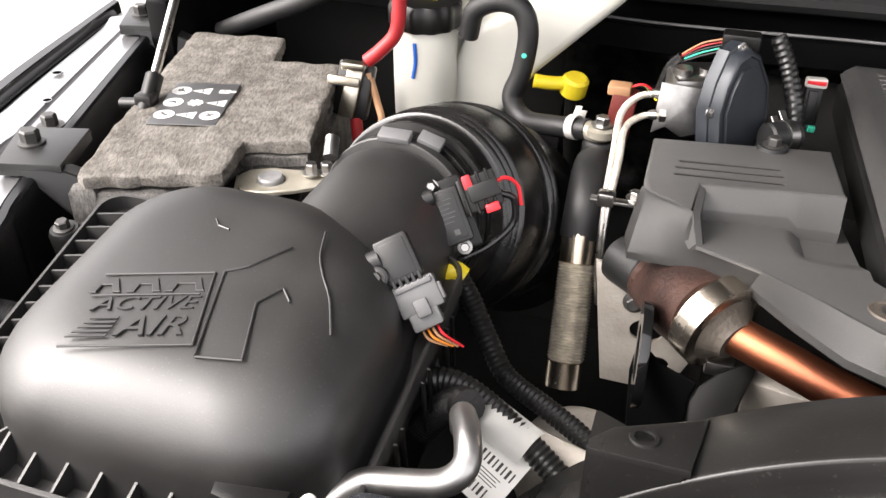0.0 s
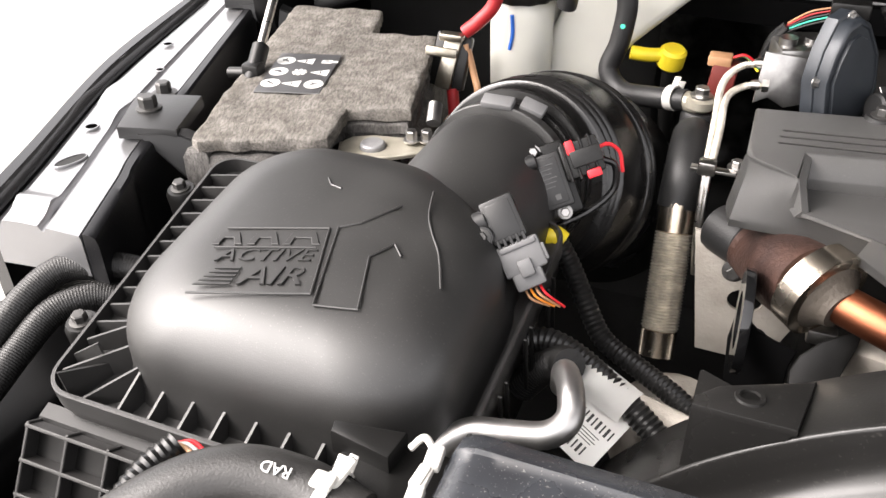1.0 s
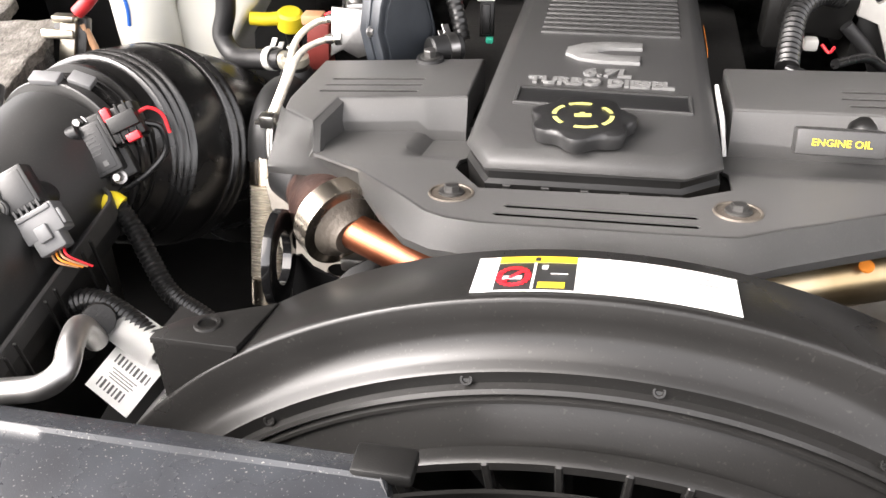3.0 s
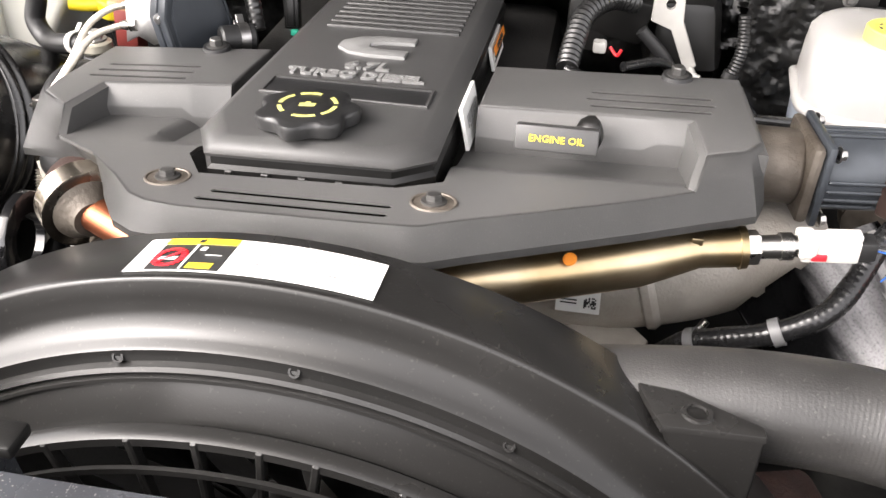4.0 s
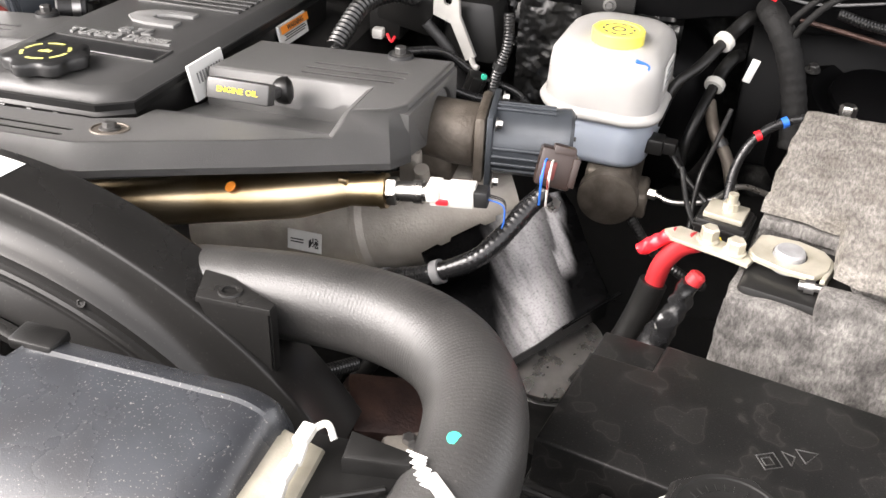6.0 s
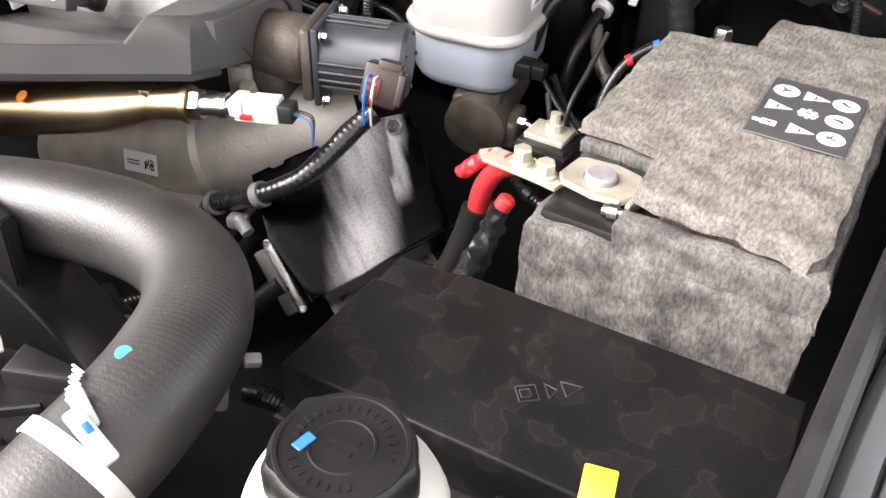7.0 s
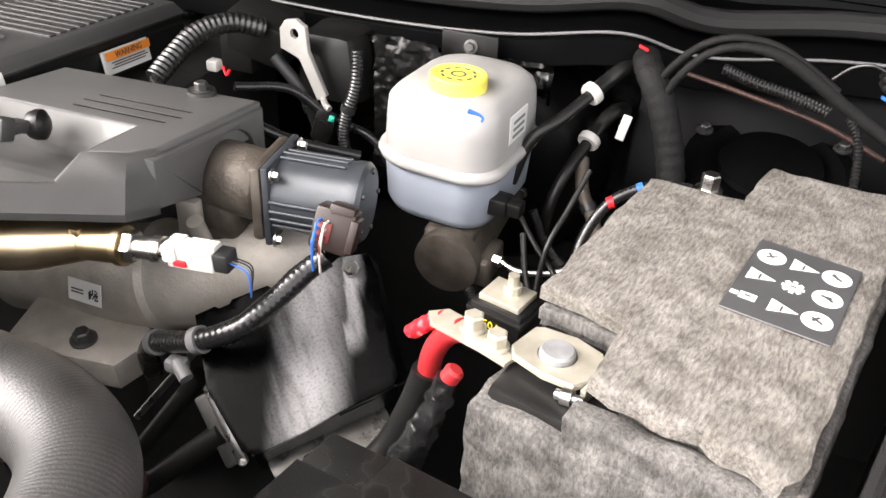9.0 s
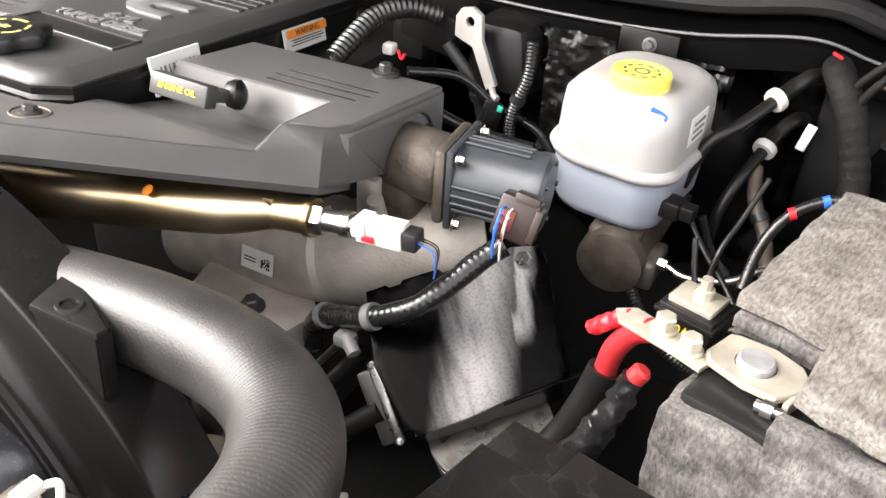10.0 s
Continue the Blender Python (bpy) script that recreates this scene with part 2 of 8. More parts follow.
def painted_sheen(m):
    """Paints a pale sky reflection into the base colour, broad at the top and breaking into streaks below."""
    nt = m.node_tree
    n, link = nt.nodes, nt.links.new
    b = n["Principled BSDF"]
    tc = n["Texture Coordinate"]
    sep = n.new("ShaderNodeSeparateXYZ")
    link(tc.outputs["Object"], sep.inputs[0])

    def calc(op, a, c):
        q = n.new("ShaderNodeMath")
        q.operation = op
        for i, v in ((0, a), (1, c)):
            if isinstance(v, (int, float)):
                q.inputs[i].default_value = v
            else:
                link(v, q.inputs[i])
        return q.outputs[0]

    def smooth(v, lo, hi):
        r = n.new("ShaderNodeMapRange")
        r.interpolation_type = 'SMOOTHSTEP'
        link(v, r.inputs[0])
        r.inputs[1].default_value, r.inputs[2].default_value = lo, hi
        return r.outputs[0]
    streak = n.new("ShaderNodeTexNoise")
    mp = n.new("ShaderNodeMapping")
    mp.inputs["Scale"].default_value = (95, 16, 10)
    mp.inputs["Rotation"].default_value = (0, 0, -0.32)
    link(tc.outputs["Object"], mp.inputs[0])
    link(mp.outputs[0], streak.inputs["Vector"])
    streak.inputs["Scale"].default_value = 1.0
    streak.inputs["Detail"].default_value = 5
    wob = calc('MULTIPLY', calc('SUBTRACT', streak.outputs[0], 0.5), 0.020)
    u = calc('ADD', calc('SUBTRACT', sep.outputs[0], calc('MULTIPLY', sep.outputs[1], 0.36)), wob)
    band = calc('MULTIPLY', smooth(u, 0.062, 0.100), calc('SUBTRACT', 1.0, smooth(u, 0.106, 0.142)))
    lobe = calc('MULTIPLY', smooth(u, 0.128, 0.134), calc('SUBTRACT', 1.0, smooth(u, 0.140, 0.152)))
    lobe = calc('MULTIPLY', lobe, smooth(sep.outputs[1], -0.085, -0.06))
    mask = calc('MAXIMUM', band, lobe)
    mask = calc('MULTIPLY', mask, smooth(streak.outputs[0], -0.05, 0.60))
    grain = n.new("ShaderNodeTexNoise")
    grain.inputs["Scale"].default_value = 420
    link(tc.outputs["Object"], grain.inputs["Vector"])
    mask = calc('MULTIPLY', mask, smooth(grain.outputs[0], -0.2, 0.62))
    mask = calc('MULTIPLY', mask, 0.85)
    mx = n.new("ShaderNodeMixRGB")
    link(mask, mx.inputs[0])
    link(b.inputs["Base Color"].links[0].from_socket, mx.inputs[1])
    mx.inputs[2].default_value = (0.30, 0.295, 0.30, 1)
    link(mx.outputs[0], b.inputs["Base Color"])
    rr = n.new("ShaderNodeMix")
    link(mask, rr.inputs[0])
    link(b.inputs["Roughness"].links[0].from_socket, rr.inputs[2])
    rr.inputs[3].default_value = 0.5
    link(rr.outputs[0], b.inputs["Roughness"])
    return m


painted_sheen(SHIELD)
MILK = milky("milky_tank", (0.37, 0.362, 0.35), 0.6)
TANK = milky("aged_tank", (0.60, 0.595, 0.545), 0.8)
MILK_BLUE = milky("milky_fluid", (0.36, 0.40, 0.46), 0.6)


# ---- mesh helpers ----
def finish(name, bm, material, parent=None, label="", smooth=35.0):
    bmesh.ops.recalc_face_normals(bm, faces=bm.faces)
    me = bpy.data.meshes.new(name)
    bm.to_mesh(me)
    bm.free()
    me.polygons.foreach_set("use_smooth", [True] * len(me.polygons))
    me.set_sharp_from_angle(angle=radians(smooth))
    me.materials.append(material)
    ob = new(name, me)
    if parent is not None:
        ob.parent = parent
    if label:
        ob["label"] = label
    return ob


def part(name, bm, material, parent, label="", smooth=35.0):
    return finish(name, bm, material, parent, label, smooth)


def thing(name, m, label, category, group="", kind=""):
    ob = new(name)
    ob.matrix_world = m
    ob.empty_display_size = 0.02
    return tagged(ob, label, category, group, kind)


def mesh():
    return bmesh.new()


def box(bm, c, s, rot=None, bevel=0.0, seg=2):
    """A box of size s at c; rot: a matrix about its centre."""
    t = bmesh.new()
    bmesh.ops.create_cube(t, size=1.0)
    bmesh.ops.scale(t, vec=Vector(s), verts=t.verts)
    if bevel:
        bmesh.ops.bevel(t, geom=list(t.edges), offset=min(bevel, min(s) * 0.45), segments=seg, affect='EDGES', profile=0.5)
    m = Matrix.Translation(c) @ (rot.to_4x4() if rot is not None else Matrix())
    return merge(bm, t, m)


def merge(bm, t, m=None):
    if m is not None:
        bmesh.ops.transform(t, matrix=m, verts=t.verts)
    tmp = bpy.data.meshes.new("tmp")
    t.to_mesh(tmp)
    t.free()
    bm.from_mesh(tmp)
    bpy.data.meshes.remove(tmp)
    return bm


def frame_of(axis):
    z = Vector(axis).normalized()
    x = z.orthogonal().normalized()
    return Matrix((x, z.cross(x), z)).transposed()


def lathe(bm, base, axis, profile, n=28, closed=True):
    """A turned shape: profile rows (height along axis, radius)."""
    f = frame_of(axis)
    rings = []
    for h, r in profile:
        rings.append([bm.verts.new(Vector(base) + f @ Vector((r * math.cos(2 * math.pi * k / n), r * math.sin(2 * math.pi * k / n), h))) for k in range(n)])
    for a, b in zip(rings, rings[1:]):
        for k in range(n):
            bm.faces.new((a[k], a[(k + 1) % n], b[(k + 1) % n], b[k]))
    if closed:
        bm.faces.new(rings[0][::-1])
        bm.faces.new(rings[-1])
    return bm


def cyl(bm, p0, p1, r, n=20, bevel=0.0):
    d = Vector(p1) - Vector(p0)
    h = d.length
    if bevel:
        return lathe(bm, p0, d, [(0, r - bevel), (bevel, r), (h - bevel, r), (h, r - bevel)], n)
    return lathe(bm, p0, d, [(0, r), (h, r)], n)


def spline(pts, steps=10):
    """A smooth line through points (centripetal feel, uniform Catmull-Rom)."""
    p = [Vector(q) for q in pts]
    p = [p[0] * 2 - p[1]] + p + [p[-1] * 2 - p[-2]]
    out = []
    for i in range(1, len(p) - 2):
        for k in range(steps):
            s = k / steps
            a, b, c, d = p[i - 1], p[i], p[i + 1], p[i + 2]
            out.append(0.5 * ((2 * b) + (c - a) * s + (2 * a - 5 * b + 4 * c - d) * s * s + (3 * b - a - 3 * c + d) * s ** 3))
    out.append(p[-2])
    return out


def resample(line, gap):
    out, carry = [line[0]], 0.0
    for a, b in zip(line, line[1:]):
        d = (b - a).length
        while carry + d >= gap:
            k = (gap - carry) / d
            a = a.lerp(b, k)
            d = (b - a).length
            out.append(a.copy())
            carry = 0.0
        carry += d
    return out


def tube(bm, line, radius, n=14, caps=True, flat=1.0):
    """Sweeps a circle along a line of points. radius: a number or f(distance, total)."""
    total = sum((b - a).length for a, b in zip(line, line[1:]))
    side, rings, s = None, [], 0.0
    for i, p in enumerate(line):
        t = (line[min(i + 1, len(line) - 1)] - line[max(i - 1, 0)]).normalized()
        side = t.orthogonal() if side is None else side - t * side.dot(t)
        side.normalize()
        up = t.cross(side)
        if i:
            s += (p - line[i - 1]).length
        r = radius(s, total) if callable(radius) else radius
        rings.append([bm.verts.new(p + (side * math.cos(2 * math.pi * k / n) + up * flat * math.sin(2 * math.pi * k / n)) * r) for k in range(n)])
    for a, b in zip(rings, rings[1:]):
        for k in range(n):
            bm.faces.new((a[k], a[(k + 1) % n], b[(k + 1) % n], b[k]))
    if caps:
        bm.faces.new(rings[0][::-1])
        bm.faces.new(rings[-1])
    return bm


def hose(bm, pts, r, n=16, steps=12):
    return tube(bm, spline(pts, steps), r, n)


def corrugated(bm, pts, r, pitch=0.004, depth=0.0012, n=12):
    """Split loom: rings along a smooth line."""
    line = resample(spline(pts, 24), pitch / 4)
    count = [0]

    def rad(s, total):
        count[0] += 1
        return r - depth * (0.0, 0.5, 1.0, 0.5)[count[0] % 4]
    return tube(bm, line, rad, n)


def ring_shape(hx, hy, rc, n=8):
    """A rounded rectangle of half sizes hx, hy, as a ring of points."""
    rc = max(0.0005, min(rc, hx, hy))
    out = []
    for cx, cy, a in ((hx - rc, hy - rc, 0), (-hx + rc, hy - rc, 90), (-hx + rc, -hy + rc, 180), (hx - rc, -hy + rc, 270)):
        for k in range(n + 1):
            t = radians(a + 90 * k / n)
            out.append((cx + rc * math.cos(t), cy + rc * math.sin(t)))
    return out


def ring_corners(hx, hy, radii, n=8):
    """A rectangle ring with its own radius at each corner, from the +x +y one round."""
    out = []
    for sx, sy, a, rc in ((1, 1, 0, radii[0]), (-1, 1, 90, radii[1]), (-1, -1, 180, radii[2]), (1, -1, 270, radii[3])):
        rc = max(0.0005, min(rc, hx, hy))
        for k in range(n + 1):
            t = radians(a + 90 * k / n)
            out.append((sx * (hx - rc) + rc * math.cos(t), sy * (hy - rc) + rc * math.sin(t)))
    return out


def loft(bm, rings, cap0=True, cap1=True):
    rows = [[bm.verts.new(p) for p in r] for r in rings]
    n = len(rows[0])
    for a, b in zip(rows, rows[1:]):
        for k in range(n):
            bm.faces.new((a[k], a[(k + 1) % n], b[(k + 1) % n], b[k]))
    if cap0:
        bm.faces.new(rows[0][::-1])
    if cap1:
        bm.faces.new(rows[-1])
    return bm


def inside(loop, p):
    """Whether a point lies in a loop of (x, y) points."""
    odd = False
    for (x0, y0), (x1, y1) in zip(loop, loop[1:] + loop[:1]):
        if (y0 > p.y) != (y1 > p.y) and p.x < x0 + (p.y - y0) / (y1 - y0) * (x1 - x0):
            odd = not odd
    return odd


def plate(bm, outline, z0, z1, holes=(), bevel=0.0, seg=2, m=None, thin=None):
    """A flat plate of an outline (x, y) with holes right through, from z0 up to z1; thin: the wall left round the holes."""
    t = bmesh.new()
    edges = []
    for loop in (outline, *holes):
        vs = [t.verts.new((x, y, z1)) for x, y in loop]
        edges += [t.edges.new((a, b)) for a, b in zip(vs, vs[1:] + vs[:1])]
    bmesh.ops.triangle_fill(t, use_beauty=True, use_dissolve=not holes, edges=edges)
    bored_out = [f for f in t.faces if any(inside(loop, f.calc_center_median()) for loop in holes)]
    if bored_out:
        bmesh.ops.delete(t, geom=bored_out, context='FACES_KEEP_BOUNDARY')
    got = bmesh.ops.extrude_face_region(t, geom=list(t.faces))
    bmesh.ops.translate(t, vec=(0, 0, z0 - z1), verts=[v for v in got["geom"] if isinstance(v, bmesh.types.BMVert)])
    bored = {(round(x, 5), round(y, 5)) for loop in holes for x, y in loop}
    if thin:
        for v in t.verts:
            if v.co.z < z1 - 1e-6 and (round(v.co.x, 5), round(v.co.y, 5)) in bored:
                v.co.z = z1 - thin
    bmesh.ops.recalc_face_normals(t, faces=t.faces)
    if bevel:
        rim = [e for e in t.edges if len(e.link_faces) == 2 and e.calc_face_angle(0) > 1.0 and min(v.co.z for v in e.verts) > z1 - 1e-6 and not any((round(v.co.x, 5), round(v.co.y, 5)) in bored for v in e.verts)]
        bmesh.ops.bevel(t, geom=rim, offset=bevel, segments=seg, affect='EDGES', profile=0.5)
    return merge(bm, t, m)


def slab(bm, lower, upper, z0, z1, bevel=0.0):
    """A solid between two outlines with the same number of points: lower at z0, upper at z1."""
    t = bmesh.new()
    loft(t, [[(x, y, z0) for x, y in lower], [(x, y, z1) for x, y in upper]])
    if bevel:
        rim = [e for e in t.edges if max(v.co.z for v in e.verts) > z1 - 1e-6]
        bmesh.ops.bevel(t, geom=rim, offset=bevel, segments=2, affect='EDGES', profile=0.5)
    return merge(bm, t)


def bolt(parent, p, axis, r, material, h=None, name="bolt", label="", flange=1.5):
    """A hex-headed flange bolt under parent."""
    h = h or r * 1.1
    bm = mesh()
    lathe(bm, p, axis, [(0, r * flange), (r * 0.25, r * flange), (r * 0.35, r * 1.05)], 20)
    lathe(bm, Vector(p) + Vector(axis).normalized() * r * 0.3, axis, [(0, r), (h * 0.85, r), (h, r * 0.82)], 6)
    return part(name, bm, material, parent, label, 25)


def text_mesh(bm, words, size, m, depth=0.0006, shear=0.0, squeeze=1.0, space=1.0, bold=0.0):
    """Raised lettering in the built-in font; m places its centre, x to the right and z out."""
    cu = bpy.data.curves.new("letters", 'FONT')
    cu.body, cu.size, cu.extrude, cu.shear, cu.space_character = words, size, depth, shear, space
    cu.offset = bold
    cu.align_x, cu.align_y, cu.resolution_u = 'CENTER', 'CENTER', 2
    ob = bpy.data.objects.new("letters", cu)
    me = bpy.data.meshes.new_from_object(ob)
    t = bmesh.new()
    t.from_mesh(me)
    bmesh.ops.remove_doubles(t, verts=t.verts, dist=1e-6)
    bpy.data.objects.remove(ob)
    bpy.data.meshes.remove(me)
    bpy.data.curves.remove(cu)
    return merge(bm, t, m @ Matrix.Diagonal((squeeze, 1, 1, 1)))


def clamp_band(parent, p, axis, r, w=0.009, material=None, label="spring clamp"):
    """A spring hose clamp with two ears."""
    bm = mesh()
    a = Vector(axis).normalized()
    lathe(bm, Vector(p) - a * w / 2, a, [(0, r), (0, r + 0.0012), (w, r + 0.0012), (w, r)], 24, closed=False)
    f = frame_of(a)
    for k in (-0.3, 0.3):
        q = Vector(p) + f @ Vector((math.cos(k), math.sin(k), 0)) * (r + 0.005)
        box(bm, q, (0.010, 0.0015, w * 0.8), f, 0.0005, 1)
    return part("hose_clamp", bm, material or BOLT, parent, label)


def facing(p, n, up=(0, 0, 1), roll=0.0):
    """A pose at p whose z axis looks along n, with y as near to up as can be."""
    z = Vector(n).normalized()
    x = Vector(up).cross(z).normalized()
    y = z.cross(x)
    return Matrix.Translation(p) @ Matrix((x, y, z)).transposed().to_4x4() @ pose(0, 0, 0, 0, 0, roll)


def world_of(ob):
    m = ob.matrix_basis.copy()
    while ob.parent is not None:
        ob = ob.parent
        m = ob.matrix_basis @ m
    return m


def wpart(name, bm, material, parent, label="", smooth=35.0):
    """A part whose mesh was drawn in world places."""
    bmesh.ops.transform(bm, matrix=world_of(parent).inverted(), verts=bm.verts)
    return part(name, bm, material, parent, label, smooth)


def solo(name, bm, material, label, category, kind="", group=""):
    return tagged(finish(name, bm, material), label, category, group, kind)


def at(x, y, z, rz=0.0):
    return pose(x, y, z, 0, 0, rz)


# ---- setting ----
bm = mesh()
bmesh.ops.create_grid(bm, x_segments=8, y_segments=8, size=200)
solo("ground", bm, GROUND, "pale concrete ground outside the truck", "ground", "structure")

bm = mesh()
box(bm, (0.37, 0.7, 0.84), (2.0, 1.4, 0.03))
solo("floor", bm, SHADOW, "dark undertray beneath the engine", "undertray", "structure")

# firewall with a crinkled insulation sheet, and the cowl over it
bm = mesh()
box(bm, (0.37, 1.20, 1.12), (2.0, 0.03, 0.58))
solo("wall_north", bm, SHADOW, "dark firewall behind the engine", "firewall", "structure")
bm = mesh()
nx, nz = 70, 20
grid = [[None] * (nz + 1) for _ in range(nx + 1)]
for i in range(nx + 1):
    for k in range(nz + 1):
        x, z = -0.05 + 1.1 * i / nx, 1.10 + 0.28 * k / nz
        y = 1.165 + 0.012 * noise.noise((x * 22, z * 22, 0)) + 0.006 * noise.noise((x * 70, z * 70, 3))
        grid[i][k] = bm.verts.new((x, y, z))
for i in range(nx):
    for k in range(nz):
        bm.faces.new((grid[i][k], grid[i + 1][k], grid[i + 1][k + 1], grid[i][k + 1]))
bmesh.ops.solidify(bm, geom=list(bm.faces), thickness=0.004)
solo("insulation_sheet", bm, FOIL, "crinkled dark foil insulation on the firewall", "insulation", "structure")

def ledge(name, line, width, thick, material, label):
    """A band along a line in plan, level across."""
    bm = mesh()
    pts = spline(line, 8)
    rings = []
    for p in pts:
        rings.append([(p.x, p.y, p.z - thick), (p.x, p.y, p.z), (p.x, p.y + width, p.z + 0.012), (p.x, p.y + width, p.z - thick)])
    loft(bm, rings)
    bmesh.ops.bevel(bm, geom=[e for e in bm.edges], offset=0.0015, segments=1, affect='EDGES')
    return solo(name, bm, material, label, "cowl", "structure")

COWL = [(-0.62, 1.10, 1.40), (-0.3, 1.07, 1.405), (0.0, 1.04, 1.40), (0.12, 1.02, 1.405), (0.32, 1.03, 1.405), (0.62, 1.02, 1.402), (0.80, 1.01, 1.413), (0.92, 1.02, 1.43), (1.0, 1.05, 1.41), (1.15, 1.08, 1.42), (1.4, 1.09, 1.42)]
ledge("cowl_panel", [(x, y + 0.012, z - 0.004) for x, y, z in COWL], 0.2, 0.03, PAINT_IN, "satin black steel cowl panel above the firewall")
bm = mesh()
hose(bm, [(x, y + 0.008, z + 0.002) for x, y, z in COWL], 0.0016, 8, 8)
solo("cowl_seal", bm, GREY_PL, "thin grey edge trim along the cowl", "trim", "structure")
bm = mesh()
tube(bm, spline([(x, y + 0.07, z + 0.02) for x, y, z in COWL], 8), 0.013, 10)
solo("cowl_rubber", bm, SHADOW, "black rubber weatherstrip on the cowl", "weatherstrip", "structure")
bm = mesh()
box(bm, (0.774, 1.004, 1.398), (0.06, 0.004, 0.034), None, 0.001)
clip = solo("cowl_bracket", bm, BLACK, "small black bracket under the cowl edge", "bracket")
bolt(clip, (0.776, 1.001, 1.402), (0, -1, 0.2), 0.005, BOLT_DARK, name="clip_stud")

bm = mesh()
box(bm, (0.37, 1.36, 1.58), (2.2, 0.03, 0.5), Euler((-0.5, 0, 0)).to_matrix(), 0.004)
for k in range(9):
    box(bm, (0.37, 1.245 + 0.018 * k, 1.408 + 0.026 * k), (2.1, 0.012, 0.005), Euler((-0.5, 0, 0)).to_matrix())
solo("cowl_grille", bm, PAINT_IN, "dark slatted cowl grille below the windshield", "cowl grille", "structure")

# raised hood over the rear of the bay, unseen; sized and tilted to darken reflections
bm = mesh()
box(bm, (0, 0, 0.65), (2.02, 0.03, 1.35), None, 0.008)
for x in (-0.6, -0.2, 0.2, 0.6):
    box(bm, (x, -0.025, 0.55), (0.05, 0.03, 1.0), None, 0.008)
hood = tagged(finish("hood", bm, PAINT_IN), "raised black steel hood over the engine bay, out of view", "hood", "", "structure")
hood.matrix_world = pose(0.37, 1.26, 1.48, 44, 0, 0)

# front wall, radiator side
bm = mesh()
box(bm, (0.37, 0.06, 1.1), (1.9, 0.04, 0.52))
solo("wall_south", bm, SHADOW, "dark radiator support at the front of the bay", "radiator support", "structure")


def rail(name, inner, outer, label, top=1.386, split=0.125, panel=False):
    """A fender rail: dark inner wall and lip, and a silver top with groove, beads and rolled edge."""
    a_line, b_line = spline([(x, y, top) for x, y in inner], 14), spline([(x, y, top) for x, y in outer], 14)
    n = len(a_line)
    ob = thing(name, at(inner[0][0], inner[0][1], top), label, "fender rail", "", "structure")

    def run(sec):
        rings = []
        for k in range(n):
            a, b = a_line[k], b_line[min(len(b_line) - 1, round(k * (len(b_line) - 1) / (n - 1)))]
            w = b - a
            bead = 0.005 * max(0.0, math.sin(k / (n - 1) * 17.0)) ** 8
            rings.append([(a.x + w.x * f, a.y + w.y * f, a.z + h + (bead if 0.45 < f < 0.8 and h > -0.02 else 0)) for f, h in sec])
        b2 = mesh()
        loft(b2, rings)
        return b2
    wpart("inner_wall", run([(0.0, -0.36), (0.0, -0.007), (0.015, -0.002), (0.04, 0.0)] + ([(0.06, 0.0), (0.065, -0.003)] if panel else [(split - 0.018, 0.0)]) + [(0.07 if panel else split - 0.012, -0.012), (0.07 if panel else split - 0.012, -0.36)]), RAIL_BLACK, ob, "satin black inner wall")
    if panel:
        wpart("painted_panel", run([(0.075, -0.05), (0.075, -0.006), (0.09, -0.004), (split - 0.06, -0.004), (split - 0.02, -0.006), (split - 0.005, -0.010), (split - 0.002, -0.05)]), PANEL, ob, "glossy dark painted strip")
    wpart("rail_top", run([(split + 0.006, -0.04), (split + 0.006, -0.006), (split + 0.018, -0.003), (0.40, -0.003), (0.42, -0.007), (0.445, -0.007), (0.465, -0.003), (0.62, -0.004), (0.76, -0.006), (0.80, -0.014), (0.86, -0.014), (0.88, -0.03), (0.88, -0.05)]), METALLIC, ob, "pressed metallic top")
    wpart("outer_lip", run([(0.88, -0.05), (0.88, -0.006), (0.90, 0.002), (0.97, 0.004), (1.0, -0.004), (1.02, -0.35), (0.9, -0.36)]), PAINT, ob, "glossy black outer lip")
    return ob

rail("wall_west", [(-0.339, 0.449), (-0.371, 0.525), (-0.399, 0.59), (-0.52, 0.941), (-0.55, 1.03)], [(-0.466, 0.449), (-0.500, 0.54), (-0.576, 0.738), (-0.62, 0.936), (-0.64, 1.03)], "silver metallic fender rail with stamped beads and a satin black inner wall", 1.355)
rail("wall_east", [(1.035, 0.18), (1.095, 0.388), (1.135, 0.51), (1.158, 0.608), (1.21, 0.80), (1.265, 1.0)], [(1.19, 0.16), (1.235, 0.36), (1.27, 0.49), (1.295, 0.59), (1.345, 0.79), (1.40, 1.0)], "silver metallic fender rail with stamped beads and a satin black inner wall", 1.384, 0.22, True)
# side walls to the rear corners
bm = mesh()
box(bm, (-0.50, 1.08, 1.12), (0.03, 0.3, 0.56), None, 0.004)
solo("wall_corner", bm, PAINT_IN, "black inner fender panel at the rear corner", "inner fender", "structure")
bm = mesh()
box(bm, (1.36, 1.08, 1.12), (0.03, 0.3, 0.56), None, 0.004)
solo("wall_corner", bm, PAINT_IN, "black inner fender panel at the rear corner", "inner fender", "structure")
bm = mesh()
tube(bm, [Vector((1.040 + 0.225 * s, 0.18 + 0.8 * s, 1.386)) for s in np.linspace(0, 1, 20)], 0.008, 10)
solo("rail_seal", bm, RUBBER, "black rubber seal along the fender rail edge", "seal", "structure")
bm = mesh()
box(bm, (-0.43, 0.30, 1.09), (0.17, 0.36, 0.30), None, 0.02, 3)
solo("wall_inner", bm, PAINT_IN, "low black inner fender below the fender rail", "inner fender", "structure")


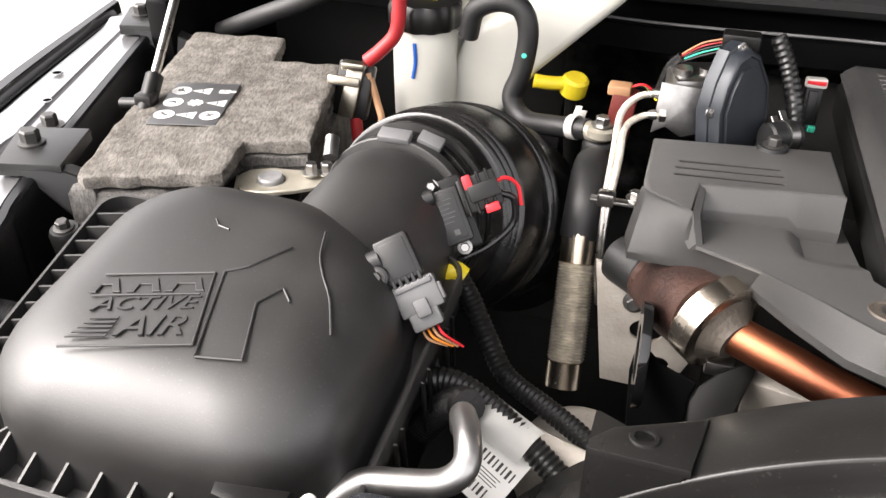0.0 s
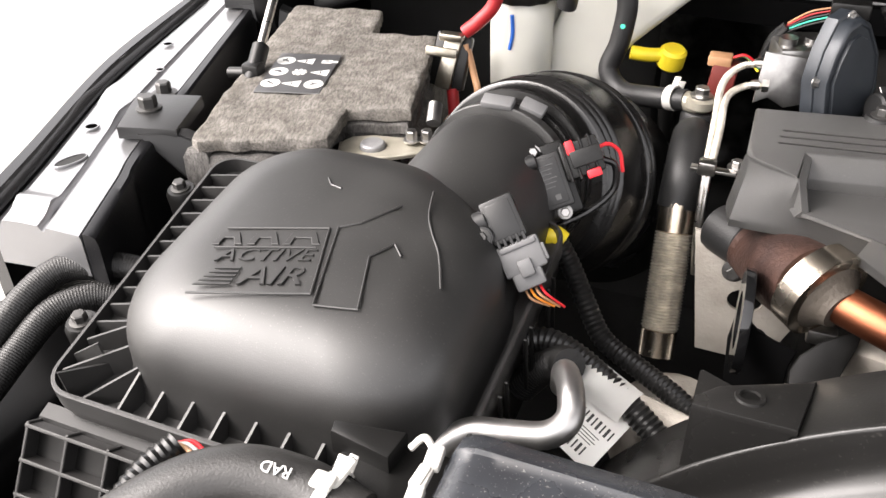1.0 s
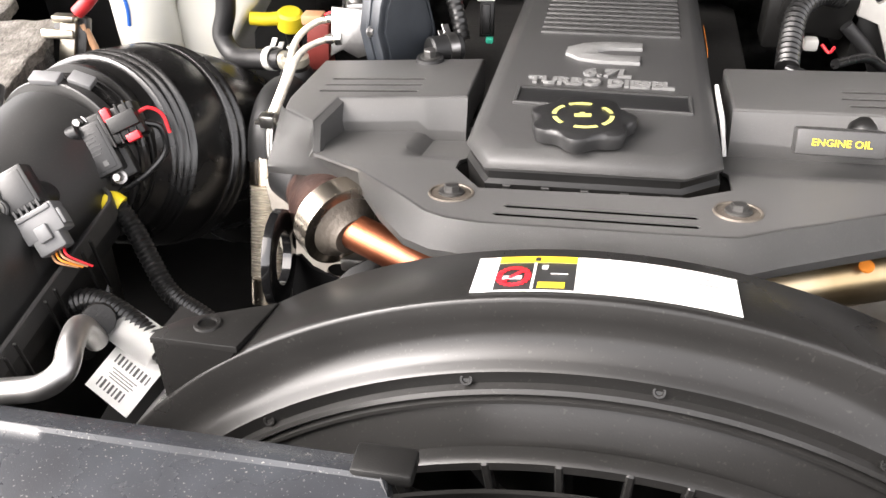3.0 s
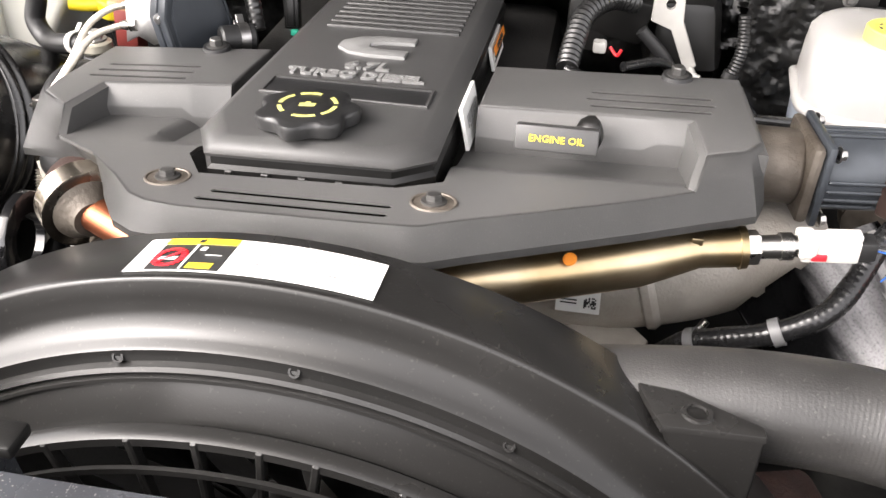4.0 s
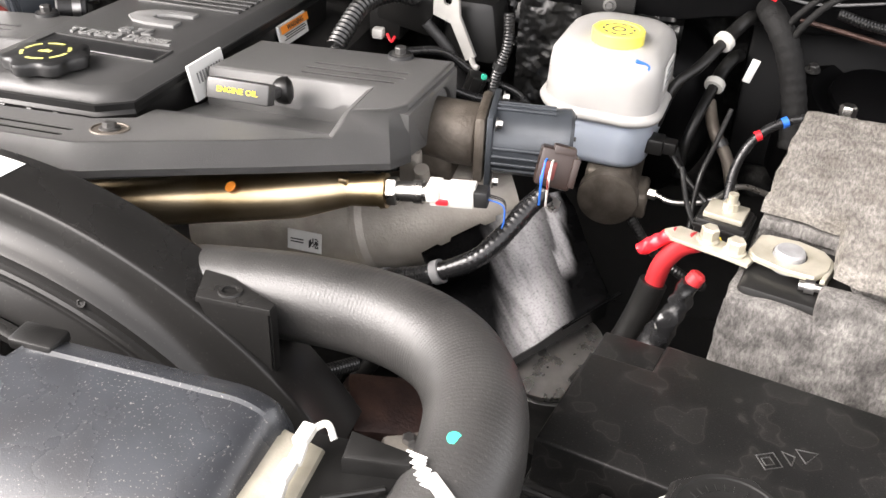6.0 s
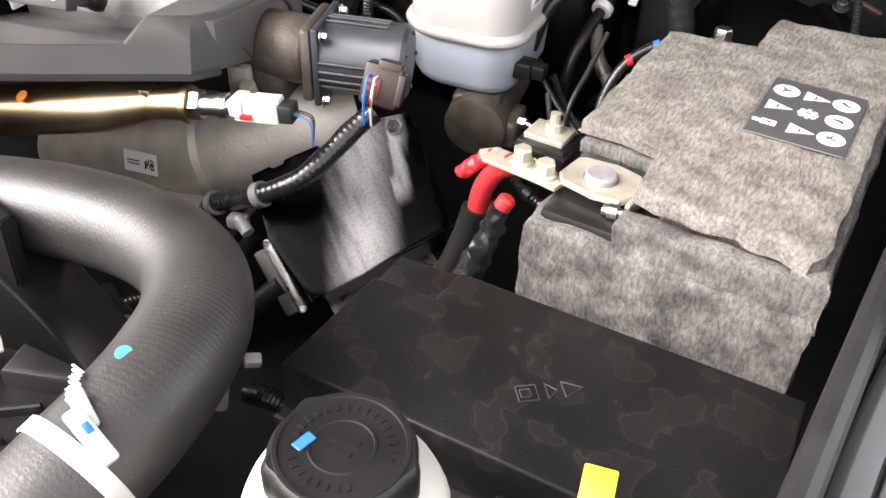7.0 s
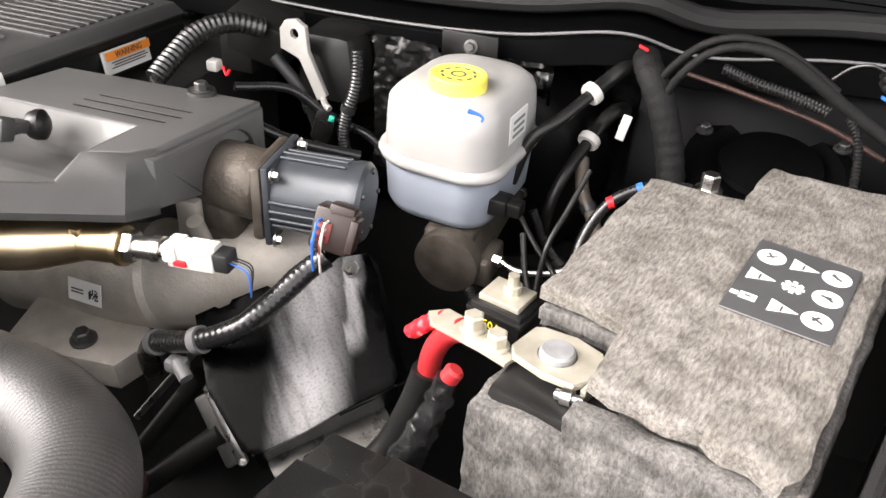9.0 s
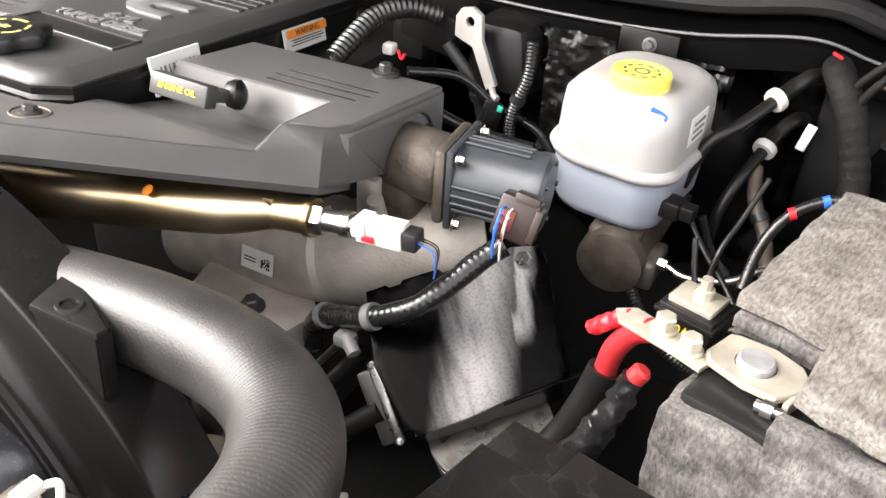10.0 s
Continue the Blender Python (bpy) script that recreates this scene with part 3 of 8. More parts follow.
# ---- driver-far side: battery in felt ----
SIGNS = ("oto", "tgo", "rto")

def felt_slab(bm, outline, z0, z1, m, rough=0.0018, cuts=5, round_edge=0.006):
    """A felt sheet with a fuzzy, uneven top and layered edge."""
    t = bmesh.new()
    plate(t, outline, z0, z1, bevel=round_edge, seg=2)
    bmesh.ops.triangulate(t, faces=t.faces)
    for _ in range(cuts):
        long = [e for e in t.edges if e.calc_length() > 0.011]
        if not long:
            break
        bmesh.ops.subdivide_edges(t, edges=long, cuts=1, use_grid_fill=False)
        bmesh.ops.triangulate(t, faces=[f for f in t.faces if len(f.verts) > 3])
    for v in t.verts:
        q = m @ v.co
        v.co += Vector((noise.noise(q * 60), noise.noise(q * 60 + Vector((9, 0, 0))), noise.noise(q * 45 + Vector((0, 5, 0))))) * rough
    return merge(bm, t)


def battery(name, m, mirror, label, note, size):
    """A battery wrapped in felt; local x across, y to the rear, z up; top of the felt lid at 0."""
    s = -1 if mirror else 1
    ob = thing(name, m, label, "battery")
    flip = (lambda pts: [(s * x, y) for x, y in (pts if s > 0 else pts[::-1])])
    # black case
    bm = mesh()
    box(bm, (s * 0.088, 0.175, -0.117), (0.165, 0.33, 0.166), None, 0.006)
    part("battery_case", bm, BLACK, ob, "black battery case")
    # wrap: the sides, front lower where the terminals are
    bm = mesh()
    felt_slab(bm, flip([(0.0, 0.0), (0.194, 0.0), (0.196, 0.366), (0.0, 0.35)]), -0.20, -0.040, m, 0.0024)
    part("felt_wrap", bm, FELT_SHADED, ob, "grey felt wrap")
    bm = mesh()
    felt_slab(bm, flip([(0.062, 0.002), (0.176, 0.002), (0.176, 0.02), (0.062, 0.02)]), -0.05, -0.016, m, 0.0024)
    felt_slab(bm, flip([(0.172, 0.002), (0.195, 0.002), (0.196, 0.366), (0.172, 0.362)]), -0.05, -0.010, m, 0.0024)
    part("felt_collar", bm, FELT_SHADED, ob)
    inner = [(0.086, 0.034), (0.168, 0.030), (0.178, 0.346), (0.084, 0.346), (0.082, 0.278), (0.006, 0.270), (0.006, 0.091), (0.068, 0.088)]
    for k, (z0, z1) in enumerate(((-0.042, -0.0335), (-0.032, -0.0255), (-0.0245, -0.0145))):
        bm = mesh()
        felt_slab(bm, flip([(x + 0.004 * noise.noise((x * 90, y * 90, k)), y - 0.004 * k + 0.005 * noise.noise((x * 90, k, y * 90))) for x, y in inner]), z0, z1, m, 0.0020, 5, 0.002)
        part("felt_layer", bm, FELT_SHADED, ob)
    # lid
    lid = [(0.066, 0.022), (0.084, 0.015), (0.100, 0.017), (0.118, 0.012), (0.135, 0.015), (0.150, 0.009), (0.164, 0.010), (0.180, 0.004), (0.188, 0.012), (0.190, 0.10), (0.191, 0.374), (0.135, 0.362), (0.078, 0.356), (0.076, 0.285), (0.002, 0.275), (0.002, 0.085), (0.062, 0.082)]
    bm = mesh()
    felt_slab(bm, flip(lid), -0.012, 0.0, m, 0.0026, 5, 0.0035)
    part("felt_lid", bm, FELT, ob, "grey felt lid sheet")
    # warning label with white pictograms
    bm = mesh()
    cx, cy = s * note[0], note[1]
    box(bm, (cx, cy, 0.0016), (*size, 0.0012), None, 0.0004, 1)
    lab = part("warning_label", bm, LABEL_DARK, ob, "charcoal label with white pictograms")
    bm = mesh()
    for r in range(3):
        for c in range(3):
            x, y = cx + (c - 1) * 0.022 * s, cy + (1 - r) * 0.029 * s
            sign = SIGNS[r][c]
            if sign == "o":
                lathe(bm, (x, y, 0.0020), (0, 0, 1), [(0, 0.0098), (0.0006, 0.0098), (0.0006, 0.0084), (0.0004, 0.0080)], 24)
                box(bm, (x, y, 0.0024), (0.007, 0.0022, 0.0004), Euler((0, 0, 0.7)).to_matrix())
            elif sign == "r":
                box(bm, (x, y, 0.0023), (0.011, 0.0075, 0.0006))
                box(bm, (x - 0.009 * s, y, 0.0023), (0.005, 0.004, 0.0006))
            elif sign == "g":
                for q in range(4):
                    box(bm, (x, y, 0.0021 + 0.0001 * q), (0.015, 0.003, 0.0006), Euler((0, 0, q * math.pi / 4)).to_matrix())
            else:
                plate(bm, [(x - 0.008 * s, y - 0.0075), (x + 0.0105 * s, y), (x - 0.008 * s, y + 0.0075)][::s], 0.0020, 0.0026)
    part("pictogram_print", bm, LABEL, lab, "white pictograms")
    for r in range(3):
        for c in range(3):
            bm = mesh()
            x, y = cx + (c - 1) * 0.022 * s, cy + (1 - r) * 0.029 * s
            if SIGNS[r][c] == "o":
                box(bm, (x, y, 0.0028), (0.0085, 0.0016, 0.0004), Euler((0, 0, 0.6 + c)).to_matrix())
                box(bm, (x - 0.001, y + 0.001, 0.0030), (0.0018, 0.0070, 0.0004), Euler((0, 0, 0.6 + r)).to_matrix())
            elif SIGNS[r][c] == "t":
                box(bm, (x, y - 0.001, 0.0028), (0.0014, 0.0065, 0.0004))
            else:
                box(bm, (x, y, 0.0030), (0.0040, 0.0016, 0.0004))
            part("pictogram_symbol", bm, LABEL_DARK, lab, "small dark symbol in a pictogram")
    # clamp and terminal post
    bm = mesh()
    lathe(bm, (s * 0.033, 0.052, -0.044), (0, 0, 1), [(0, 0.0135), (0.018, 0.0125), (0.024, 0.0115), (0.0255, 0.010)], 28)
    part("terminal_post", bm, LEAD, ob, "grey lead terminal post")
    return ob


def terminal_clamp(name, m, s, label, tail=True):
    """A pressed terminal clamp with stud, on a battery post."""
    ob = thing(name, m, label, "battery clamp")
    bm = mesh()
    hole = [(0.0128 * math.cos(a), 0.0128 * math.sin(a)) for a in np.linspace(0, 2 * math.pi, 24, endpoint=False)]
    top = [(0.030, -0.004), (0.030, 0.002), (0.0285, 0.014), (0.020, 0.022), (0.0, 0.024), (-0.022, 0.018), (-0.050, 0.014), (-0.058, 0.002), (-0.054, -0.012), (-0.020, -0.020), (0.004, -0.022), (0.024, -0.018)]
    if not tail:
        top = [(max(x, -0.027), y) for x, y in top]
    plate(bm, [(s * x, y) for x, y in top][::-s], -0.001, 0.003, [[(s * x, y) for x, y in hole]], 0.001, 1)
    box(bm, (s * 0.030, -0.001, -0.004), (0.004, 0.030, 0.012), None, 0.001)
    part("clamp_strap", bm, TIN, ob)
    bm = mesh()
    lathe(bm, (s * 0.024, -0.022, -0.003), (s * 1, 0.2, 0.1), [(-0.008, 0.0035), (-0.004, 0.0035), (-0.004, 0.0055), (0.003, 0.0055), (0.003, 0.0032), (0.010, 0.0032)], 12)
    part("pinch_bolt", bm, BOLT, ob)
    for x in (-0.036, -0.05) if tail else ():
        bolt(ob, (s * x, 0.004, 0.006), (0, 0, 1), 0.0055, BOLT, 0.009, "terminal_nut")
    return ob


BATT_L = at(-0.180, 0.640, 1.362, 15.5)
battery("battery", BATT_L, True, "car battery wrapped in grey felt, charcoal warning label on its lid", (0.128, 0.158), (0.066, 0.10))
terminal_clamp("battery_clamp", BATT_L @ at(-0.033, 0.052, -0.026, 8), -1, "tinned terminal clamp on the battery post beside the air box")
BATT_R = at(0.925, 0.584, 1.376, -12.5)
battery("battery", BATT_R, False, "car battery wrapped in grey felt beside the fuse box", (0.14, 0.18), (0.07, 0.10))
terminal_clamp("battery_clamp", BATT_R @ at(0.033, 0.052, -0.026, -8), 1, "tinned terminal clamp and pinch bolt on the battery post", False)

# ---- air filter box ----
AIR_M = pose(-0.296, 0.334, 1.318, 7, 0, 0)
air = thing("air_filter_box", AIR_M, "black plastic air filter box with a domed lid and intake neck", "air filter box")
DOME_C, DOME_H = (0.149, 0.136), (0.119, 0.118)
bm = mesh()
rings = []
for d, h in [(-0.004, -0.012), (0.0, 0.0), (0.002, 0.018)] + [(0.002 + 0.052 * (1 - math.cos(a)), 0.018 + 0.050 * math.sin(a)) for a in np.linspace(0.12, math.pi / 2, 12)] + [(0.075, 0.0688), (0.1, 0.069), (0.116, 0.069)]:
    rings.append([(DOME_C[0] + x, DOME_C[1] + y, h) for x, y in ring_corners(DOME_H[0] - d, DOME_H[1] - d, (0.112 - d * 0.45, 0.066 - d * 0.45, 0.062 - d * 0.45, 0.058 - d * 0.45), 9)])
loft(bm, rings, cap0=False)
lid = part("lid", bm, AIRBOX, air, "domed matte black lid", 60)
# flange frame and its ribs
bm = mesh()
def skewed(hx, hy, rc):
    """The flange outline: its left edge runs outwards to the rear."""
    return [(0.140 + x - (0.13 * max(0.0, 0.132 + y) if x < 0 else 0.0) * min(1.0, -x / 0.1), 0.132 + y) for x, y in ring_shape(hx, hy, rc, 6)]
outer = skewed(0.140, 0.133, 0.022)
inner = skewed(0.137, 0.130, 0.019)
plate(bm, outer, -0.012, 0.004, [inner], 0.0008, 1)
plate(bm, inner, -0.012, -0.009)
part("flange", bm, RIBBED, air)
def air_rib(p, q, h0=0.002, h1=0.020):
    b2 = mesh()
    p, q = Vector((*p, 0)), Vector((*q, 0))
    d = (q - p).normalized()
    n2 = Vector((-d.y, d.x, 0)) * 0.0009
    a = [p - n2 + Vector((0, 0, -0.009)), q - n2 + Vector((0, 0, -0.009)), q - n2 + Vector((0, 0, h1)), p - n2 + Vector((0, 0, h0))]
    loft(b2, [a, [v + 2 * n2 for v in a]])
    part("rib", b2, RIBBED, air)
for k in range(11):
    y = 0.062 + k * 0.0175
    air_rib((0.004 - 0.13 * y, y), (0.036, y + 0.002), 0.002, 0.014)
for k in range(10):
    y = 0.071 + k * 0.0175
    air_rib((0.020 - 0.1 * y, y + 0.004), (0.036, y - 0.004), -0.004, 0.002)
for p, q in (((0.004, 0.018), (0.062, 0.052)), ((0.034, 0.003), (0.072, 0.034)), ((0.001, 0.046), (0.050, 0.066)), ((0.030, 0.033), (0.020, 0.004)), ((0.002, 0.032), (0.028, 0.034))):
    air_rib(p, q)
for k in range(8):
    air_rib((0.062 + k * 0.023, 0.003), (0.066 + k * 0.023, 0.026), 0.002, 0.014)
# lower tray with its grid
bm = mesh()
rings = [[(x, y, h) for x, y in skewed(0.138 - d, 0.131 - d, 0.022)] for d, h in ((0.0, -0.013), (0.0, -0.028), (0.008, -0.032), (0.02, -0.16))]
loft(bm, rings)
tray = part("lower_tray", bm, BLACK, air, "ribbed black lower tray")
bm = mesh()
loft(bm, [[(x, 0.004, -0.020), (x, -0.006, -0.022), (x, -0.060, -0.086), (x, -0.050, -0.100), (x, 0.004, -0.060)] for x in (-0.006, 0.262)])
slope = part("sloped_front", bm, BLACK, tray)
for k in range(9):
    b2 = mesh()
    box(b2, (-0.004 + 0.033 * k, -0.0365, -0.0505), (0.0026, 0.013, 0.080), Euler((math.atan2(-0.054, 0.064), 0, 0)).to_matrix(), 0.0006, 1)
    part("rib", b2, RIBBED, slope)
for k in range(4):
    b2 = mesh()
    f = 0.06 + 0.28 * k
    box(b2, (0.128, -0.0095 - 0.054 * f, -0.018 - 0.064 * f), (0.268, 0.0026, 0.013), Euler((math.atan2(-0.054, 0.064), 0, 0)).to_matrix() @ Euler((math.pi / 2, 0, 0)).to_matrix(), 0.0006, 1)
    part("rib", b2, RIBBED, slope)
# side wall ribs
for y in (0.09, 0.14, 0.19):
    for dz in (0, 0.012):
        b2 = mesh()
        box(b2, (0.286, y + dz, -0.02), (0.003, 0.002, 0.05), None, 0.0006, 1)
        part("rib", b2, BLACK, air)
# raised lettering panel on the dome
bm = mesh()
TOPZ = 0.0692
LOGO = at(0.128, 0.0925, TOPZ, 17.5)
def stroke(bm, pts, r=0.0008):
    for p, q in zip(pts, pts[1:]):
        tube(bm, [Vector(p), Vector(q)], r, 6)
for x, w in ((-0.026, 0.020), (-0.002, 0.021), (0.023, 0.024)):
    plate(bm, [(-w / 2, -0.0055), (-w / 2 + 0.005, -0.0055), (-w / 2 + 0.007, 0.001), (w / 2 - 0.007, 0.001), (w / 2 - 0.005, -0.0055), (w / 2, -0.0055), (w / 2 - 0.004, 0.0062), (-w / 2 + 0.004, 0.0062)], 0.0, 0.0008, m=LOGO @ at(x, 0.0215, 0), bevel=0.0004, seg=1)
text_mesh(bm, "ACTIVE", 0.0160, LOGO @ at(0.001, 0.0055, 0), 0.0007, 0.3, 1.16)
text_mesh(bm, "AIR", 0.0235, LOGO @ at(0.010, -0.0135, 0), 0.0007, 0.3, 1.12)
for k in range(5):
    t = bmesh.new()
    plate(t, [(-0.037 + k * 0.0025, -0.0215 + k * 0.0036), (-0.014 + k * 0.0008, -0.0215 + k * 0.0036), (-0.013 + k * 0.0008, -0.0197 + k * 0.0036), (-0.035 + k * 0.0025, -0.0197 + k * 0.0036)], 0, 0.0007)
    merge(bm, t, LOGO)
part("raised_lettering", bm, AIRBOX, lid, "raised moulded lettering in matching black plastic")
bm = mesh()
def on_logo(*pts):
    return [LOGO @ Vector((u, v, 0.0003)) for u, v in pts]
stroke(bm, on_logo((-0.039, -0.0285), (0.0385, -0.0285), (0.0385, 0.0325), (-0.030, 0.0325)))
stroke(bm, on_logo((-0.033, 0.0135), (0.033, 0.0135)), 0.0006)
part("raised_frame", bm, AIRBOX, lid, "raised line round the lettering")
for line in ([(0.179, 0.069), (0.160, 0.138), (0.172, 0.146), (0.190, 0.171)], [(0.179, 0.069), (0.206, 0.074), (0.192, 0.118), (0.202, 0.134), (0.211, 0.124)], [(0.128, 0.184), (0.133, 0.178), (0.142, 0.176)]):
    bm = mesh()
    stroke(bm, [(x, y, TOPZ + 0.0002) for x, y in line])
    if len(line) > 3:
        part("raised_arrow", bm, AIRBOX, lid, "raised moulded arrow outline")
part("raised_tick", bm, AIRBOX, lid, "small raised corner mark")
bm = mesh()
tube(bm, spline([(0.205, 0.190, 0.070), (0.211, 0.168, 0.069), (0.220, 0.152, 0.068), (0.231, 0.136, 0.066), (0.242, 0.112, 0.062)], 8), 0.0008, 6)
part("parting_line", bm, AIRBOX, lid)
# bolts at the flange
for x, y in ((-0.017, 0.060), (-0.043, 0.215)):
    b2 = mesh()
    lathe(b2, (x, y, -0.05), (0, 0, 1), [(0, 0.013), (0.046, 0.013), (0.05, 0.011)], 20)
    boss = part("bolt_boss", b2, BLACK, air)
    bolt(boss, (x, y, 0.0), (0, 0, 1), 0.0055, BOLT_DARK)

# intake neck and bellows
NECK = [(-0.100, 0.440, 1.314), (-0.097, 0.48, 1.326), (-0.0975, 0.54, 1.336), (-0.094, 0.60, 1.346), (-0.0910, 0.642, 1.350)]
bm = mesh()
tube(bm, spline(NECK, 10), lambda s, t: 0.0690 - 0.0065 * s / t, 48)
wpart("neck", bm, AIRBOX, air, "black intake neck", 60)
bm = mesh()
cyl(bm, (-0.0905, 0.636, 1.350), (-0.0890, 0.647, 1.3485), 0.068, 48, 0.001)
wpart("neck_collar", bm, AIRBOX, air)

duct = thing("intake_bellows", at(-0.087, 0.65, 1.35), "glossy black rubber intake bellows clamped to the air box neck", "intake hose")
line = resample(spline([(-0.0875, 0.642, 1.3495), (-0.083, 0.68, 1.336), (-0.074, 0.73, 1.312), (-0.062, 0.785, 1.284), (-0.05, 0.84, 1.245), (-0.035, 0.87, 1.20)], 20), 0.001)
def bellow_r(s, total):
    """Collar, smooth band, four tight ridges, glossy shoulder, two more ridges."""
    if s < 0.014:
        return 0.068 + 0.0015 * (0.005 < s < 0.010)
    if s < 0.030:
        return 0.070 + 0.008 * (s - 0.014) / 0.016
    if s < 0.054:
        return 0.080 + 0.006 * (s - 0.030) / 0.024 + 0.0024 * math.cos((s - 0.030) * 2 * math.pi / 0.008)
    if s < 0.098:
        return 0.086 + 0.0085 * math.sin((s - 0.054) / 0.044 * math.pi / 2)
    if s < 0.122:
        return 0.0945 + 0.0026 * math.cos((s - 0.098) * 2 * math.pi / 0.012)
    return 0.093 - 0.05 * max(0, s - 0.14)
bm = mesh()
tube(bm, line, bellow_r, 56)
wpart("bellows", bm, BELLOWS, duct, "", 70)
bm = mesh()
cyl(bm, (-0.0865, 0.656, 1.3495), (-0.0855, 0.664, 1.347), 0.0715, 48, 0.0008)
band = wpart("clamp_band", bm, BLACK, duct, "black clamp band")
bm = mesh()
box(bm, (-0.093, 0.648, 1.4185), (0.026, 0.012, 0.006), Euler((0.3, 0, 0)).to_matrix(), 0.0012)
box(bm, (-0.066, 0.655, 1.415), (0.020, 0.012, 0.006), Euler((0.3, 0.3, 0)).to_matrix(), 0.0012)
wpart("clamp_tab", bm, GREY_PL, band)
bm = mesh()
cyl(bm, (-0.148, 0.645, 1.392), (-0.152, 0.66, 1.402), 0.006, 12)
wpart("clamp_screw", bm, BOLT, duct)


def sensor(name, m, w, h, d, label):
    """A bolt-on air sensor: flat body set back from its face; local z outwards."""
    ob = thing(name, m, label, "sensor")
    bm = mesh()
    box(bm, (0, 0, -d / 2), (w, h, d), None, 0.002)
    box(bm, (0, 0, -0.001), (w - 0.006, h - 0.006, 0.003), None, 0.001)
    part("sensor_body", bm, DARK_GREY, ob, "dark grey sensor body")
    return ob


# mass air flow sensor on the neck
MAF = facing((-0.0405, 0.588, 1.3975), (0.23, -0.84, 0.50), roll=22)
MAF = Matrix.Translation(Vector((-0.0220, 0.6010, 1.3610)) - MAF @ Vector((0.004, -0.024, -0.003))) @ MAF @ Matrix.Scale(1.06, 4)
maf = sensor("air_flow_sensor", MAF, 0.026, 0.040, 0.016, "dark grey air flow sensor with black plug and red lock")
bm = mesh()
cyl(bm, (-0.027, 0.017, 0.003), (-0.004, 0.017, 0.001), 0.006, 20, 0.001)
cyl(bm, (-0.031, 0.002, 0.003), (-0.012, 0.002, 0.000), 0.0075, 20, 0.001)
cyl(bm, (-0.024, -0.004, -0.012), (-0.012, -0.004, -0.012), 0.005, 20, 0.001)
part("vacuum_port", bm, DARK_GREY, maf, "round moulded ports")
bm = mesh()
box(bm, (0, 0, -0.017), (0.036, 0.054, 0.012), None, 0.003)
box(bm, (-0.008, -0.010, -0.026), (0.03, 0.03, 0.03), None, 0.004)
part("sensor_base", bm, BLACK, maf)
bm = mesh()
for k in range(6):
    box(bm, (-0.001, 0.012 - k * 0.0032, 0.0007), (0.015 - (k % 3) * 0.003, 0.0007, 0.0004))
box(bm, (0.003, -0.012, 0.0007), (0.004, 0.004, 0.0004))
part("faint_print", bm, FAINT, maf, "faint unreadable print")
for x, y in ((-0.004, 0.024), (0.004, -0.024)):
    bolt(maf, (x, y, -0.011), (0, 0, 1), 0.0036, BOLT, 0.008, name="screw")
bm = mesh()
box(bm, (0.027, 0.009, -0.006), (0.028, 0.026, 0.018), None, 0.002)
box(bm, (0.030, 0.009, 0.006), (0.022, 0.012, 0.006), None, 0.001)
for k in range(4):
    box(bm, (0.016 + 0.0065 * k, 0.009, -0.006), (0.002, 0.029, 0.021), None, 0.0005, 1)
plug = part("plug", bm, BLACK, maf, "black wiring plug")
bm = mesh()
box(bm, (0.021, 0.018, 0.005), (0.006, 0.010, 0.007), None, 0.001)
box(bm, (0.032, -0.004, 0.005), (0.010, 0.006, 0.007), None, 0.001)
part("lock_tab", bm, RED, plug, "red lock tab")
bm = mesh()
hose(bm, [(0.038, 0.012, -0.004), (0.048, 0.012, -0.006), (0.054, 0.004, -0.010), (0.052, -0.010, -0.014)], 0.0014, 8)
part("wire", bm, RED, maf, "red wire")
bm = mesh()
hose(bm, [(0.040, 0.004, -0.008), (0.048, -0.004, -0.012), (0.042, -0.020, -0.018), (0.022, -0.029, -0.020), (0.0, -0.032, -0.022), (-0.018, -0.034, -0.024)], 0.0026, 10)
part("wire", bm, TAPE, maf, "taped black wire bundle")

# pressure sensor lower on the neck
MAP = facing((-0.0400, 0.493, 1.4055), (0.20, -0.80, 0.56), roll=27)
MAP = Matrix.Translation(Vector((-0.0530, 0.5030, 1.3900)) - MAP @ Vector((-0.0175, -0.006, 0.008))) @ MAP
mps = sensor("pressure_sensor", MAP, 0.024, 0.031, 0.018, "dark grey pressure sensor with a light grey plug")
bm = mesh()
cyl(bm, (-0.0175, -0.006, -0.022), (-0.0175, -0.006, 0.002), 0.0085, 22, 0.001)
box(bm, (-0.014, -0.006, -0.014), (0.016, 0.016, 0.012), None, 0.002)
cyl(bm, (-0.028, 0.004, -0.006), (-0.010, 0.004, -0.006), 0.0080, 20, 0.001)
cyl(bm, (-0.002, -0.004, -0.05), (-0.002, -0.004, -0.015), 0.013, 20)
ear = part("mounting_ear", bm, DARK_GREY, mps)
bolt(ear, (-0.0175, -0.006, 0.002), (0, 0, 1), 0.0042, BOLT_DARK, name="screw")
for k in range(5):
    bm = mesh()
    box(bm, (-0.009 + 0.0045 * k, -0.016, -0.008), (0.0026, 0.008, 0.017), None, 0.0005, 1)
    part("fin", bm, DARK_GREY, mps)
bm = mesh()
box(bm, (0.002, -0.028, -0.010), (0.030, 0.022, 0.019), None, 0.002)
box(bm, (0.001, -0.043, -0.009), (0.021, 0.014, 0.016), None, 0.002)
box(bm, (0.002, -0.020, -0.001), (0.026, 0.004, 0.004), None, 0.001)
box(bm, (0.002, -0.036, 0.0005), (0.010, 0.012, 0.005), None, 0.0015)
box(bm, (0.017, -0.030, -0.008), (0.004, 0.012, 0.012), None, 0.001)
plug = part("plug", bm, GREY_PL, mps, "light grey plug")
